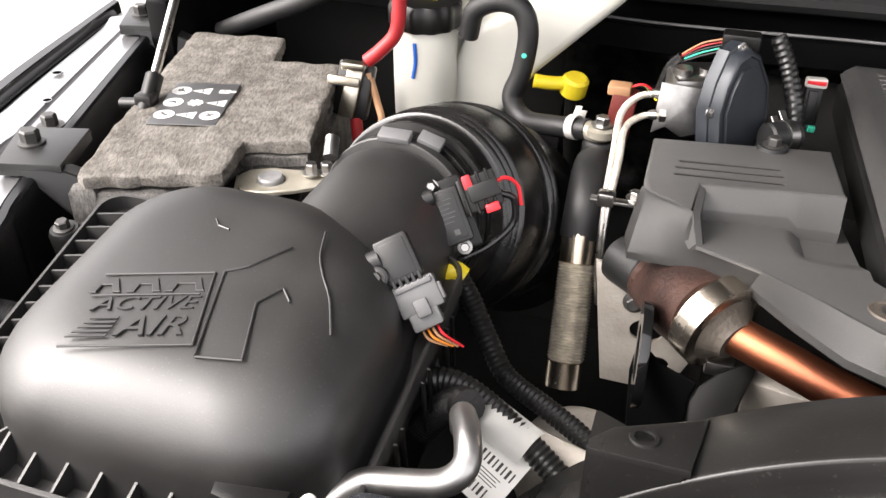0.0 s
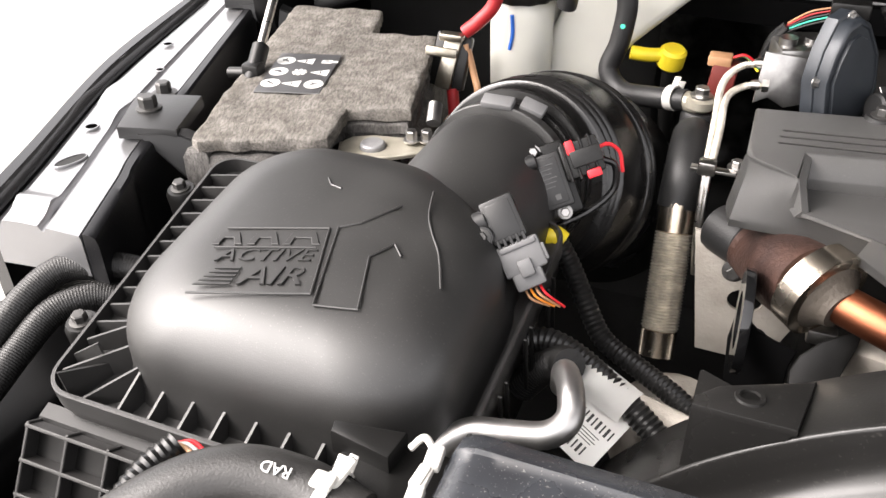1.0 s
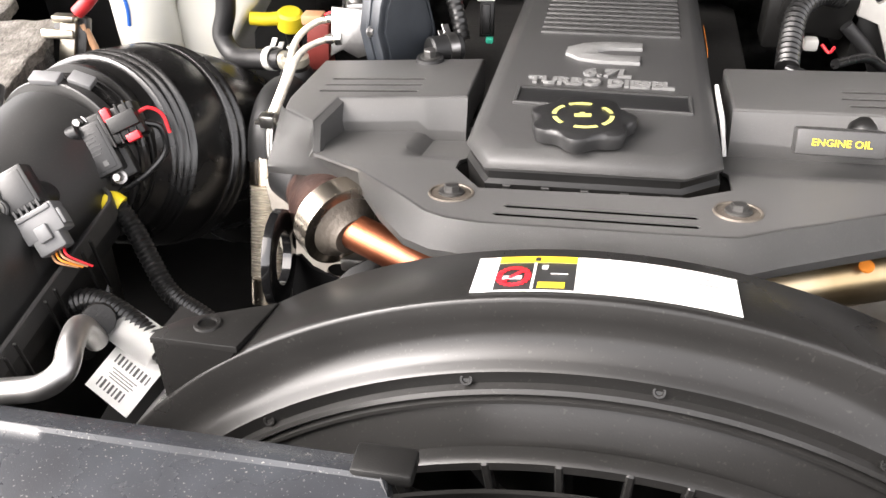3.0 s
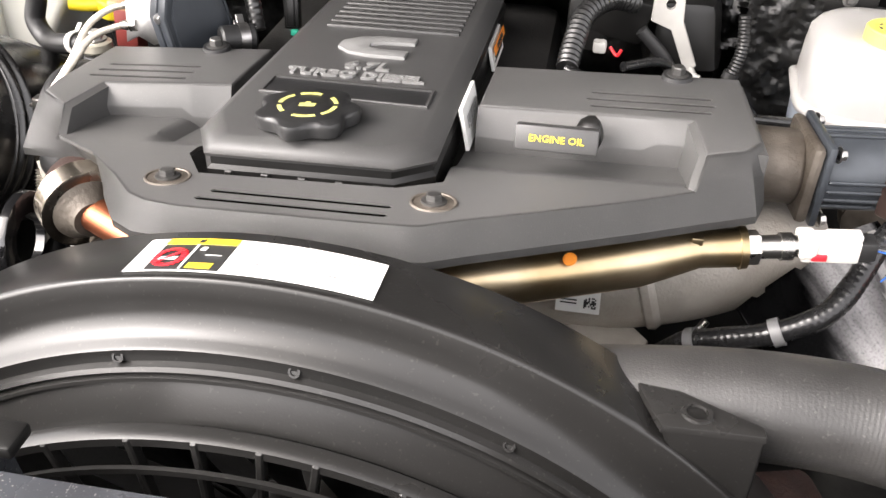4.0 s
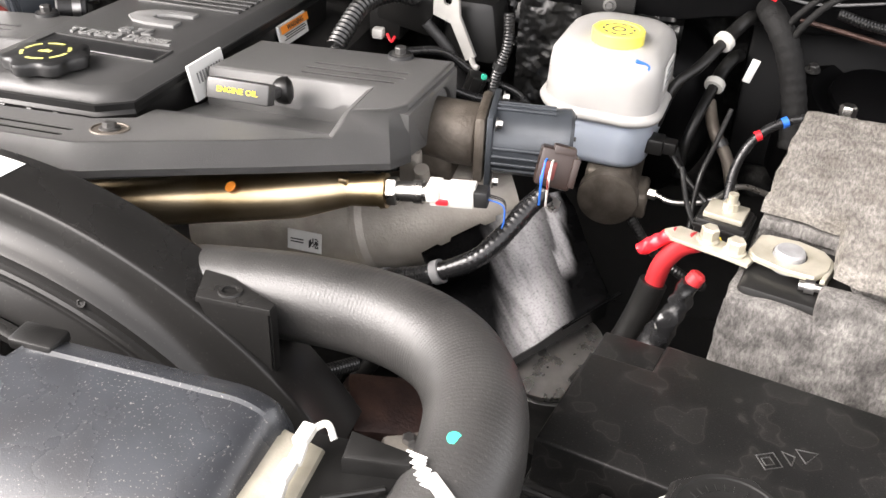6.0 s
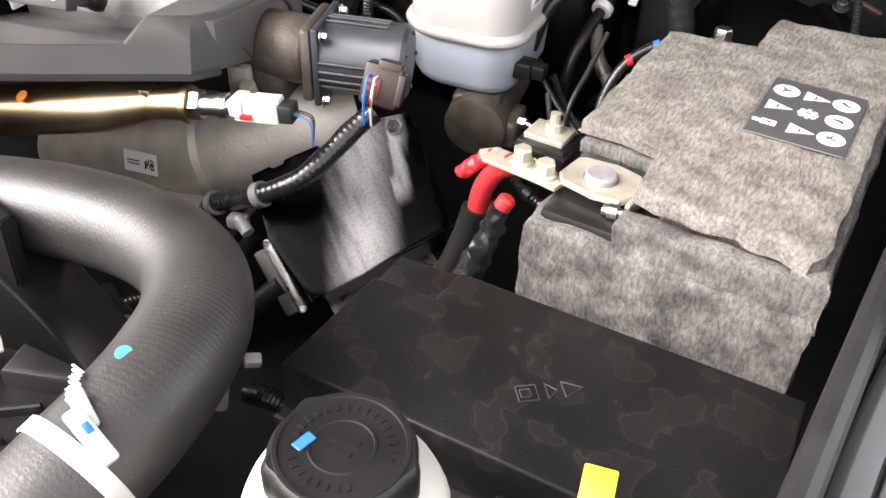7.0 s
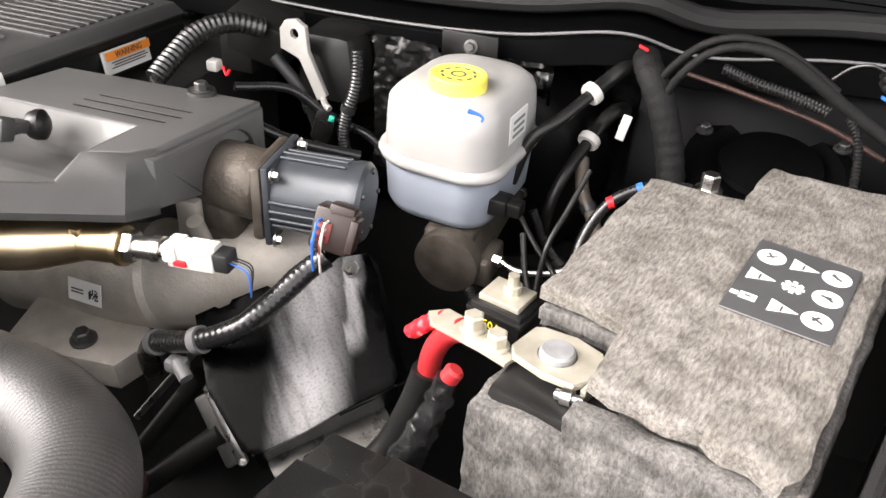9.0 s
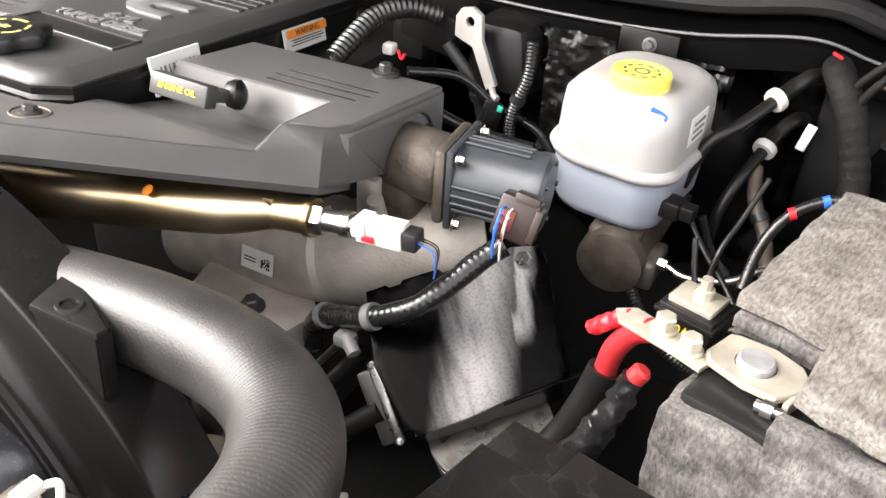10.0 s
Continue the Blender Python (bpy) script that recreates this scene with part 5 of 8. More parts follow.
# rubber hose above it, and the elbow with its cap
rub = thing("heater_hose", at(0.045, 0.75, 1.33), "black rubber heater hose with a capped elbow", "heater hose")
bm = mesh()
hose(bm, [FA + Vector((0, 0.0, -0.006)), (0.048, 0.742, 1.332), (0.046, 0.775, 1.344), (0.043, 0.815, 1.330), (0.042, 0.825, 1.28)], 0.0185, 22)
wpart("hose", bm, RUBBER, rub)
bm = mesh()
lathe(bm, (0.043, 0.838, 1.300), (0, 0, 1), [(0, 0.015), (0.03, 0.015), (0.033, 0.017), (0.045, 0.017), (0.05, 0.014)], 24)
wpart("elbow_neck", bm, RUBBER, rub)
bm = mesh()
lathe(bm, (0.043, 0.838, 1.352), (0, 0, 1), [(0, 0.011), (0.003, 0.0145), (0.010, 0.0145), (0.012, 0.011)], 24)
hose(bm, [(0.043, 0.838, 1.355), (0.025, 0.842, 1.356)], 0.010, 16)
e = wpart("elbow_fitting", bm, TIN, rub, "dull plated elbow fitting")
bolt(e, e.matrix_basis.inverted() @ (Vector((0.043, 0.838, 1.364)) - rub.matrix_basis.translation), (0, 0, 1), 0.007, BOLT)

# two braided sense lines and their bracket
for k, (fy, off) in enumerate(((0.833, 0.0), (0.822, 0.006))):
    ln = thing("sense_line", at(0.09, fy, 1.40), "thin braided steel sense line with hex fitting", "sense line", "sense lines")
    bm = mesh()
    corrugated(bm, [(0.094, fy, 1.405 - 0.016 * k), (0.074 + off, fy - 0.004, 1.402 - 0.014 * k), (0.062 + off, fy - 0.03, 1.394 - 0.008 * k), (0.064 + off, fy - 0.075, 1.376), (0.067 + off * 0.6, 0.703, 1.362)], 0.0034, 0.0022, 0.0006, 10)
    wpart("braid", bm, BRAID, ln)
    bm = mesh()
    lathe(bm, (0.088, fy, 1.405 - 0.016 * k), (1, 0.05, 0.06), [(-0.004, 0.0036), (0.0, 0.0048), (0.004, 0.0048)], 16)
    lathe(bm, (0.094, fy, 1.4054 - 0.016 * k), (1, 0.05, 0.06), [(0, 0.0062), (0.006, 0.0062)], 6)
    wpart("hex_fitting", bm, STEEL, ln)
    bm = mesh()
    hose(bm, [(0.067 + off * 0.6, 0.703, 1.362), (0.068 + off * 0.5, 0.690, 1.335), (0.07 + off * 0.5, 0.685, 1.30), (0.072, 0.70, 1.26)], 0.0022, 10)
    wpart("bare_tube", bm, STEEL, ln)
bm = mesh()
box(bm, (0.078, 0.704, 1.361), (0.046, 0.008, 0.003), None, 0.0008)
box(bm, (0.068, 0.702, 1.364), (0.014, 0.012, 0.012), None, 0.002)
b = solo("line_bracket", bm, STEEL, "small bright bracket holding the sense lines", "bracket")
bolt(b, (0.090, 0.712, 1.362), (0, 0, 1), 0.005, BOLT)

# ---- throttle body and its bits behind the left wing ----
thr = thing("throttle_body", at(0.15, 0.84, 1.40), "slate grey throttle actuator bolted to a bright casting", "throttle body")
bm = mesh()
prof = [(x * 1.32, y * 1.16) for x, y in ((-0.022, -0.038), (0.000, -0.043), (0.022, -0.040), (0.030, -0.012), (0.026, 0.018), (0.012, 0.044), (0.002, 0.050), (-0.010, 0.046), (-0.020, 0.026), (-0.026, 0.004))]
tm = pose(0.146, 0.832, 1.402, 84, 0, 52)
plate(bm, prof, 0.0, 0.012, bevel=0.002, m=tm)
wpart("mounting_plate", bm, SLATE_DARK, thr)
bm = mesh()
t = bmesh.new()
loft(t, [[(x * f, y * f, h) for x, y in prof] for f, h in ((0.94, 0.012), (0.93, 0.020), (0.90, 0.0225), (0.84, 0.0230), (0.82, 0.0215), (0.70, 0.0215), (0.68, 0.0245), (0.30, 0.0250))])
merge(bm, t, tm)
wpart("actuator_housing", bm, SLATE_DARK, thr, "", 50)
for x, y in ((-0.031, 0.004), (0.002, 0.053), (0.035, -0.012), (0.026, -0.043), (-0.026, -0.040)):
    q = tm @ Vector((x, y, 0.012))
    bolt(thr, q - thr.matrix_basis.translation, tm.to_3x3() @ Vector((0, 0, 1)), 0.0035, BOLT, name="screw")
bm = mesh()
box(bm, (0.118, 0.862, 1.395), (0.045, 0.050, 0.050), Euler((0, 0, 0.3)).to_matrix(), 0.004)
cyl(bm, (0.108, 0.85, 1.41), (0.108, 0.85, 1.426), 0.008, 16)
cyl(bm, (0.128, 0.862, 1.41), (0.128, 0.862, 1.424), 0.007, 16)
wpart("casting", bm, BOLT, thr, "dull cast aluminium body")
bm = mesh()
plate(bm, [(-0.02, -0.022), (-0.008, -0.016), (0.006, -0.024), (0.02, -0.02), (0.024, 0.02), (-0.016, 0.024)], 0, 0.002, m=pose(0.108, 0.826, 1.395, 78, 0, 8), bevel=0.0005)
wpart("heat_shield", bm, BOLT, thr, "dull folded shield")
bm = mesh()
box(bm, (0.152, 0.862, 1.452), (0.032, 0.018, 0.014), None, 0.002)
pl = wpart("plug", bm, BLACK, thr, "black plug")
for k, mt in enumerate((TAN, RED_CABLE, PRINT_BLACK, GREEN, PRINT_BLACK)):
    bm = mesh()
    hose(bm, [(0.138, 0.862 - 0.002 * k, 1.452 - 0.002 * k), (0.120, 0.862, 1.446 - 0.003 * k), (0.104, 0.868, 1.432 - 0.002 * k)], 0.0008, 8)
    wpart("wire", bm, mt, pl)
bm = mesh()
hose(bm, [(0.104, 0.868, 1.430), (0.094, 0.872, 1.415), (0.088, 0.872, 1.39)], 0.0045, 10)
wpart("wire", bm, TAPE, pl)
# black hose with bright clamp beside the throttle
h2 = thing("breather_hose", at(0.21, 0.84, 1.385), "ribbed black breather hose with a spring clamp", "breather hose")
bm = mesh()
corrugated(bm, [(0.182, 0.875, 1.455), (0.196, 0.868, 1.43), (0.206, 0.855, 1.405), (0.212, 0.845, 1.385)], 0.008, 0.006, 0.001)
wpart("hose", bm, LOOM, h2)
bm = mesh()
cyl(bm, (0.186, 0.815, 1.385), (0.212, 0.835, 1.382), 0.013, 20, 0.002)
wpart("hose_stub", bm, RUBBER, h2)
clamp_band(h2, Vector((0.203, 0.828, 1.383)) - h2.matrix_basis.translation, (0.79, 0.6, -0.1), 0.0132)
# tall black plug with red and white clip
pg = thing("injector_plug", at(0.226, 0.905, 1.385) @ Matrix.Scale(0.75, 4), "black wiring plug with a white and red clip", "wiring plug")
bm = mesh()
box(bm, (0, 0, 0.0), (0.020, 0.018, 0.05), Euler((-0.2, 0, 0.1)).to_matrix(), 0.002)
box(bm, (0, -0.008, 0.0), (0.012, 0.010, 0.04), Euler((-0.2, 0, 0.1)).to_matrix(), 0.002)
part("plug_body", bm, BLACK, pg)
bm = mesh()
box(bm, (0, -0.004, 0.030), (0.024, 0.016, 0.012), Euler((-0.2, 0, 0.1)).to_matrix(), 0.002)
part("clip", bm, WHITE_PL, pg, "white clip")
bm = mesh()
box(bm, (0.0, -0.010, 0.032), (0.022, 0.006, 0.005), None, 0.001)
part("lock", bm, RED, pg, "red lock")
bm = mesh()
box(bm, (0.006, -0.016, -0.026), (0.010, 0.008, 0.008), None, 0.002)
part("tie", bm, GREEN, pg, "green clip")
# yellow transmission dipstick
dp = thing("yellow_dipstick", at(-0.004, 0.955, 1.352), "yellow plastic dipstick handle on a black tube", "dipstick")
bm = mesh()
cyl(bm, (-0.002, 0, -0.010), (0.002, -0.004, 0.012), 0.0145, 24, 0.003)
hose(bm, [(-0.006, -0.004, 0.004), (-0.024, -0.010, 0.004), (-0.042, -0.014, 0.006)], 0.0075, 12)
part("handle", bm, YELLOW, dp)
bm = mesh()
hose(bm, [(0, 0, -0.010), (0.0, 0.01, -0.06), (0.005, 0.03, -0.15)], 0.009, 12)
part("tube", bm, BLACK, dp)
# maroon connector
mc = thing("maroon_plug", at(0.055, 0.885, 1.345), "maroon wiring plug with an ochre lock on top", "wiring plug")
bm = mesh()
box(bm, (0, 0, 0.012), (0.024, 0.022, 0.052), Euler((0, 0.1, 0)).to_matrix(), 0.002)
part("plug_body", bm, MAROON, mc)
bm = mesh()
box(bm, (-0.004, -0.002, 0.040), (0.022, 0.018, 0.010), None, 0.002)
part("lock", bm, TAN, mc, "ochre lock")
for k, mt in enumerate((RED, GREEN, YELLOW)):
    bm = mesh()
    hose(bm, [(0.006, 0.0, 0.042), (0.018, 0.006 * k, 0.046 - 0.003 * k), (0.032, 0.004, 0.036 - 0.003 * k)], 0.0013, 8)
    part("wire", bm, mt, mc)

# coolant tank with cap and overflow hose
tank = thing("coolant_tank", at(-0.165, 0.93, 1.25), "milky white coolant tank with a black cap and blue paint mark", "coolant tank")
bm = mesh()
lathe(bm, (0, 0, 0), (0, 0, 1), [(-0.05, 0.032), (0.1, 0.0345), (0.150, 0.0345), (0.156, 0.031), (0.170, 0.031)], 36)
part("filler_neck", bm, TANK, tank)
bm = mesh()
body_pts = [(0.02, -0.10), (0.02, 0.10), (0.045, 0.155), (0.10, 0.185), (0.17, 0.225), (0.235, 0.235), (0.20, 0.195), (0.12, 0.115), (0.075, 0.05), (0.055, -0.10)]
t = bmesh.new()
plate(t, body_pts, -0.05, 0.05, bevel=0.010, seg=3)
merge(bm, t, pose(0.0, 0.06, 0.0, 90, 0, 0))
box(bm, (-0.005, 0.05, 0.08), (0.07, 0.08, 0.20), None, 0.012, 3)
part("tank_body", bm, TANK, tank, "", 40)
bm = mesh()
rings = []
for h, r in ((0.160, 0.036), (0.164, 0.0385), (0.182, 0.0385), (0.187, 0.035)):
    rings.append([((r + 0.0012 * math.cos(12 * a)) * math.cos(a), (r + 0.0012 * math.cos(12 * a)) * math.sin(a), h) for a in np.linspace(0, 2 * math.pi, 96, endpoint=False)])
loft(bm, rings)
capo = part("cap", bm, BLACK, tank, "black ribbed cap")
bm = mesh()
plate(bm, [(-0.012, -0.004), (0.0, -0.002), (-0.004, 0.006)], 0.1872, 0.1876)
plate(bm, [(0.004, -0.003), (0.014, -0.001), (0.010, 0.007)], 0.1872, 0.1876)
part("cap_print", bm, YELLOW, capo, "yellow warning print")
bm = mesh()
hose(bm, [(0.0, -0.0352, 0.150), (0.001, -0.0352, 0.130), (-0.002, -0.0352, 0.112)], 0.0022, 6)
part("paint_mark", bm, BLUE, tank, "blue paint stroke")
oh = thing("overflow_hose", at(-0.05, 0.9, 1.40), "black rubber coolant hose looping from the tank", "coolant hose")
bm = mesh()
hose(bm, [(-0.110, 0.905, 1.412), (-0.102, 0.90, 1.440), (-0.080, 0.898, 1.452), (-0.056, 0.898, 1.448), (-0.046, 0.896, 1.425), (-0.050, 0.895, 1.385), (-0.058, 0.892, 1.356), (-0.040, 0.880, 1.340), (-0.005, 0.855, 1.349), (0.030, 0.840, 1.357)], 0.0105, 18)
wpart("hose", bm, RUBBER, oh)
clamp_band(oh, Vector((0.016, 0.846, 1.355)) - oh.matrix_basis.translation, (0.85, -0.4, 0.2), 0.011, material=WHITE_PL, label="pale spring clamp")
bm = mesh()
lathe(bm, Vector((-0.0465, 0.886, 1.405)), (0, -1, 0.2), [(0, 0.003), (0.0012, 0.0025)], 12)
wpart("paint_dot", bm, GREEN, oh, "green paint dot")

# positive lead block between battery and tank
jb = thing("battery_lead_block", at(-0.225, 0.865, 1.35), "tinned cable lug block with red battery leads", "cable lug")
bm = mesh()
box(bm, (0, 0, 0), (0.018, 0.012, 0.055), Euler((-0.35, 0.15, 0)).to_matrix(), 0.002)
box(bm, (-0.006, -0.006, 0.014), (0.034, 0.008, 0.010), Euler((-0.3, 0.1, 0.2)).to_matrix(), 0.002)
box(bm, (0.004, 0.0, 0.03), (0.026, 0.012, 0.008), None, 0.002)
part("lug", bm, LUG, jb)
bm = mesh()
box(bm, (0, 0.006, 0.0), (0.040, 0.012, 0.058), Euler((-0.35, 0.1, 0)).to_matrix(), 0.003)
part("insulator", bm, BLACK, jb)
bm = mesh()
hose(bm, [(0.016, 0.006, 0.034), (0.030, 0.01, 0.046), (0.046, 0.014, 0.066), (0.05, 0.016, 0.10)], 0.0075, 14)
part("lead", bm, RED_CABLE, jb, "red lead")
bm = mesh()
hose(bm, [(0.006, -0.006, -0.026), (0.010, -0.012, -0.05), (0.012, -0.014, -0.08), (0.0, -0.02, -0.12)], 0.0065, 12)
part("lead", bm, RED_CABLE, jb, "red lead")
bm = mesh()
hose(bm, [(0.016, 0.01, 0.02), (0.026, 0.006, -0.01), (0.034, -0.004, -0.03), (0.022, -0.012, -0.048), (0.004, -0.018, -0.06), (0.0, -0.02, -0.09)], 0.004, 10)
part("lead", bm, TAN, jb, "tan sheathed lead")

# looms in front of the bellows
lm = thing("wiring_loom", at(0.0, 0.55, 1.33), "black corrugated wiring loom with yellow tape at its fork", "wiring loom")
bm = mesh()
corrugated(bm, [(-0.024, 0.594, 1.338), (-0.010, 0.588, 1.320), (0.006, 0.575, 1.300), (0.026, 0.560, 1.280), (0.060, 0.545, 1.272), (0.090, 0.528, 1.268), (0.12, 0.505, 1.262)], 0.0085, 0.0042)
wpart("sheath", bm, LOOM, lm)
bm = mesh()
hose(bm, [(-0.036, 0.590, 1.326), (-0.033, 0.592, 1.337), (-0.027, 0.594, 1.341), (-0.020, 0.594, 1.337)], 0.0085, 12)
wpart("tape", bm, YELLOW, lm, "yellow tape")
bm = mesh()
hose(bm, [(-0.038, 0.588, 1.330), (-0.040, 0.575, 1.30), (-0.030, 0.555, 1.27), (-0.026, 0.545, 1.24)], 0.0055, 10)
wpart("branch", bm, TAPE, lm)
l2 = thing("wiring_loom", at(0.0, 0.48, 1.32), "black corrugated loom wrapped with a white barcode tag", "wiring loom")
bm = mesh()
corrugated(bm, [(-0.040, 0.503, 1.295), (-0.021, 0.506, 1.307), (-0.002, 0.508, 1.312), (0.027, 0.500, 1.306), (0.070, 0.479, 1.290), (0.098, 0.463, 1.276), (0.12, 0.452, 1.25)], 0.0095, 0.0042)
wpart("sheath", bm, LOOM, l2)
bm = mesh()
TX, TY = Vector((0.035, -0.013, -0.014)).normalized(), Vector((0.018, 0.043, 0.0305))
TY = (TY - TX * TY.dot(TX)).normalized()
tagm = Matrix.Translation((0.0400, 0.4735, 1.2845)) @ Matrix((TX, TY, TX.cross(TY))).transposed().to_4x4() @ Matrix.Diagonal((0.95, 0.70, 1, 1))
t = bmesh.new()
plate(t, [(-0.021, -0.042), (0.021, -0.042), (0.021, 0.042), (-0.021, 0.042)], 0, 0.0008)
merge(bm, t, tagm)
WRAP = Matrix.Translation((0.0445, 0.4865, 1.3070)) @ facing((0, 0, 0), (0.12, -0.30, 0.95), up=(0.4, 0.85, 0.25)).to_3x3().to_4x4()
t = bmesh.new()
rows = [[(x, y, 0.0010 - 26.0 * y * y * (1.6 if y > 0 else 1.0)) for x in (-0.020, 0.0, 0.020)] for y in np.linspace(-0.016, 0.014, 9)]
vs = [[t.verts.new(p) for p in r] for r in rows]
for i in range(8):
    for j in range(2):
        t.faces.new((vs[i][j], vs[i][j + 1], vs[i + 1][j + 1], vs[i + 1][j]))
bmesh.ops.solidify(t, geom=list(t.faces), thickness=0.0007)
merge(bm, t, WRAP)
tg = wpart("paper_tag", bm, LABEL, l2, "white barcode tag")
bm = mesh()
for r, (y0, n) in enumerate(((0.026, 6), (-0.002, 9), (-0.03, 7))):
    for k in range(n):
        t = bmesh.new()
        box(t, (-0.014 + 0.0038 * k, y0, 0.0011), (0.0012 + 0.0008 * (k % 2), 0.010, 0.0004))
        merge(bm, t, tagm)
for k in range(4):
    t = bmesh.new()
    box(t, (0.0, -0.012 - 0.003 * k, 0.0011), (0.024 - 0.004 * (k % 2), 0.0009, 0.0004))
    merge(bm, t, tagm)
wpart("tag_print", bm, PRINT_BLACK, tg)
# aluminium refrigerant tube
al = thing("aluminium_tube", at(0.0, 0.41, 1.33), "bare bent aluminium refrigerant tube", "metal tube")
bm = mesh()
hose(bm, [(0.016, 0.476, 1.305), (0.020, 0.462, 1.330), (0.030, 0.438, 1.338), (0.034, 0.420, 1.333), (0.024, 0.408, 1.328), (0.0, 0.402, 1.326), (-0.020, 0.398, 1.324), (-0.034, 0.385, 1.318), (-0.042, 0.370, 1.308)], 0.0085, 18)
wpart("tube", bm, ALU_SMOOTH, al)
bm = mesh()
cyl(bm, (-0.038, 0.376, 1.314), (-0.052, 0.352, 1.296), 0.013, 20, 0.002)
wpart("grommet", bm, RUBBER, al)
bm = mesh()
corrugated(bm, [(0.018, 0.482, 1.318), (0.010, 0.492, 1.31), (-0.004, 0.498, 1.295), (-0.02, 0.50, 1.27)], 0.012, 0.003, 0.0008, 14)
wpart("mesh_sleeve", bm, SLEEVE, al, "black woven sleeve")
# bright steel bracket, pulley guard and castings between pipe and shroud
br = thing("engine_bracket", at(0.1, 0.65, 1.27), "bright pressed steel bracket with oval holes", "bracket")
bm = mesh()
oval = lambda cx, cy, a, b: [(cx + a * math.cos(t), cy + b * math.sin(t)) for t in np.linspace(0, 2 * math.pi, 18, endpoint=False)]
plate(bm, [(-0.014, -0.046), (0.012, -0.048), (0.045, -0.040), (0.06, -0.01), (0.02, 0.03), (0.018, 0.055), (-0.03, 0.06)], -0.002, 0.002, [oval(0.018, 0.004, 0.014, 0.010), oval(0.03, -0.025, 0.010, 0.007)], m=pose(0.100, 0.662, 1.265, 78, 0, 5), bevel=0.0006)
pl2 = wpart("plate", bm, ALU, br)
bolt(br, Vector((0.105, 0.650, 1.305)) - br.matrix_basis.translation, (0, -0.97, 0.2), 0.006, BOLT_DARK)
gd = thing("pulley_guard", at(0.07, 0.62, 1.25), "black pressed bracket with an oval hole beside the flexible pipe", "bracket")
bm = mesh()
gm = facing((0.125, 0.605, 1.30), (-0.2, -0.93, 0.3))
plate(bm, [(-0.005, -0.072), (-0.013, -0.024), (-0.012, -0.006), (-0.004, -0.003), (0.007, -0.011), (0.020, -0.014), (0.037, -0.016), (0.034, -0.031), (0.036, -0.055)], -0.003, 0.0, (), 0.0008, 1, gm)
wpart("bracket_plate", bm, PAINT_IN, gd)
bm = mesh()
plate(bm, oval(0, 0, 0.034, 0.038)[::-1], -0.0035, 0.0035, [oval(0, 0, 0.019, 0.021)], 0.0015, 2, facing((0.1185, 0.573, 1.317), (0.995, 0.08, 0.0), (0, 0.59, 0.81)))
wpart("ring_plate", bm, PAINT, gd, "glossy ring with an oval hole")
wb = mesh()
box(wb, (0.225, 0.605, 1.275), (0.06, 0.03, 0.06), Euler((0.3, 0, -0.2)).to_matrix(), 0.004)
solo("timing_cover_casting", wb, ALU, "pale aluminium casting under the copper pipe", "engine casting")
bm = mesh()
plate(bm, [(-0.020, -0.045), (-0.023, -0.024), (-0.019, -0.012), (-0.009, 0.001), (0.002, 0.009), (0.015, 0.016), (0.014, 0.004), (0.011, -0.010), (0.007, -0.028)], -0.003, 0.0, bevel=0.001, seg=1)
refine(bm, 0.006)
for v in bm.verts:
    v.co.z -= 6.0 * (v.co.x + 0.02) ** 2
bm.transform(facing((0.18, 0.575, 1.31), (-0.1, -0.8, 0.6)))
wpart("guard_shell", bm, BLACK, gd)
fan = thing("cooling_fan", at(0.15, 0.55, 1.2), "matte black plastic cooling fan behind the shroud", "fan")
for a in (-28, -6, 18, 40):
    bm = mesh()
    rows = []
    for s in np.linspace(0, 1, 7):
        r = 0.10 + 0.245 * s
        rows.append([(0.366 + r * math.sin(radians(a + c * 34 - 32)), 0.545 - 0.05 * c - 0.02 * s, 1.03 + r * math.cos(radians(a + c * 34 - 32))) for c in np.linspace(0, 1, 6)])
    vs = [[bm.verts.new(p) for p in row] for row in rows]
    for i in range(6):
        for j in range(5):
            bm.faces.new((vs[i][j], vs[i][j + 1], vs[i + 1][j + 1], vs[i + 1][j]))
    bmesh.ops.solidify(bm, geom=list(bm.faces), thickness=0.004)
    wpart("blade", bm, BLACK, fan)
for a in (-62, -84):
    bm = mesh()
    rows = []
    for s in np.linspace(0, 1, 7):
        r = 0.10 + 0.245 * s
        rows.append([(0.366 + r * math.sin(radians(a + c * 30)), 0.545 - 0.05 * c - 0.02 * s, 1.03 + r * math.cos(radians(a + c * 30))) for c in np.linspace(0, 1, 6)])
    vs = [[bm.verts.new(p) for p in row] for row in rows]
    for i in range(6):
        for j in range(5):
            bm.faces.new((vs[i][j], vs[i][j + 1], vs[i + 1][j + 1], vs[i + 1][j]))
    bmesh.ops.solidify(bm, geom=list(bm.faces), thickness=0.004)
    wpart("blade", bm, BLACK, fan)
bm = mesh()
lathe(bm, (0.366, 0.50, 1.03), (0, 1, 0), [(0, 0.09), (0.05, 0.10), (0.08, 0.08)], 32)
wpart("hub", bm, BLACK, fan)
alt = thing("alternator", at(0.09, 0.54, 1.24), "cast aluminium alternator with vent holes", "alternator")
bm = mesh()
lathe(bm, (0.085, 0.56, 1.20), (0.1, -0.5, 0.6), [(-0.06, 0.045), (0.0, 0.05), (0.012, 0.046), (0.02, 0.030), (0.022, 0.012)], 32)
wpart("housing", bm, ALU, alt, "", 50)
bm = mesh()
box(bm, (0.078, 0.512, 1.262), (0.05, 0.02, 0.03), Euler((0.6, 0, -0.3)).to_matrix(), 0.004)
wpart("bracket", bm, ALU, alt)
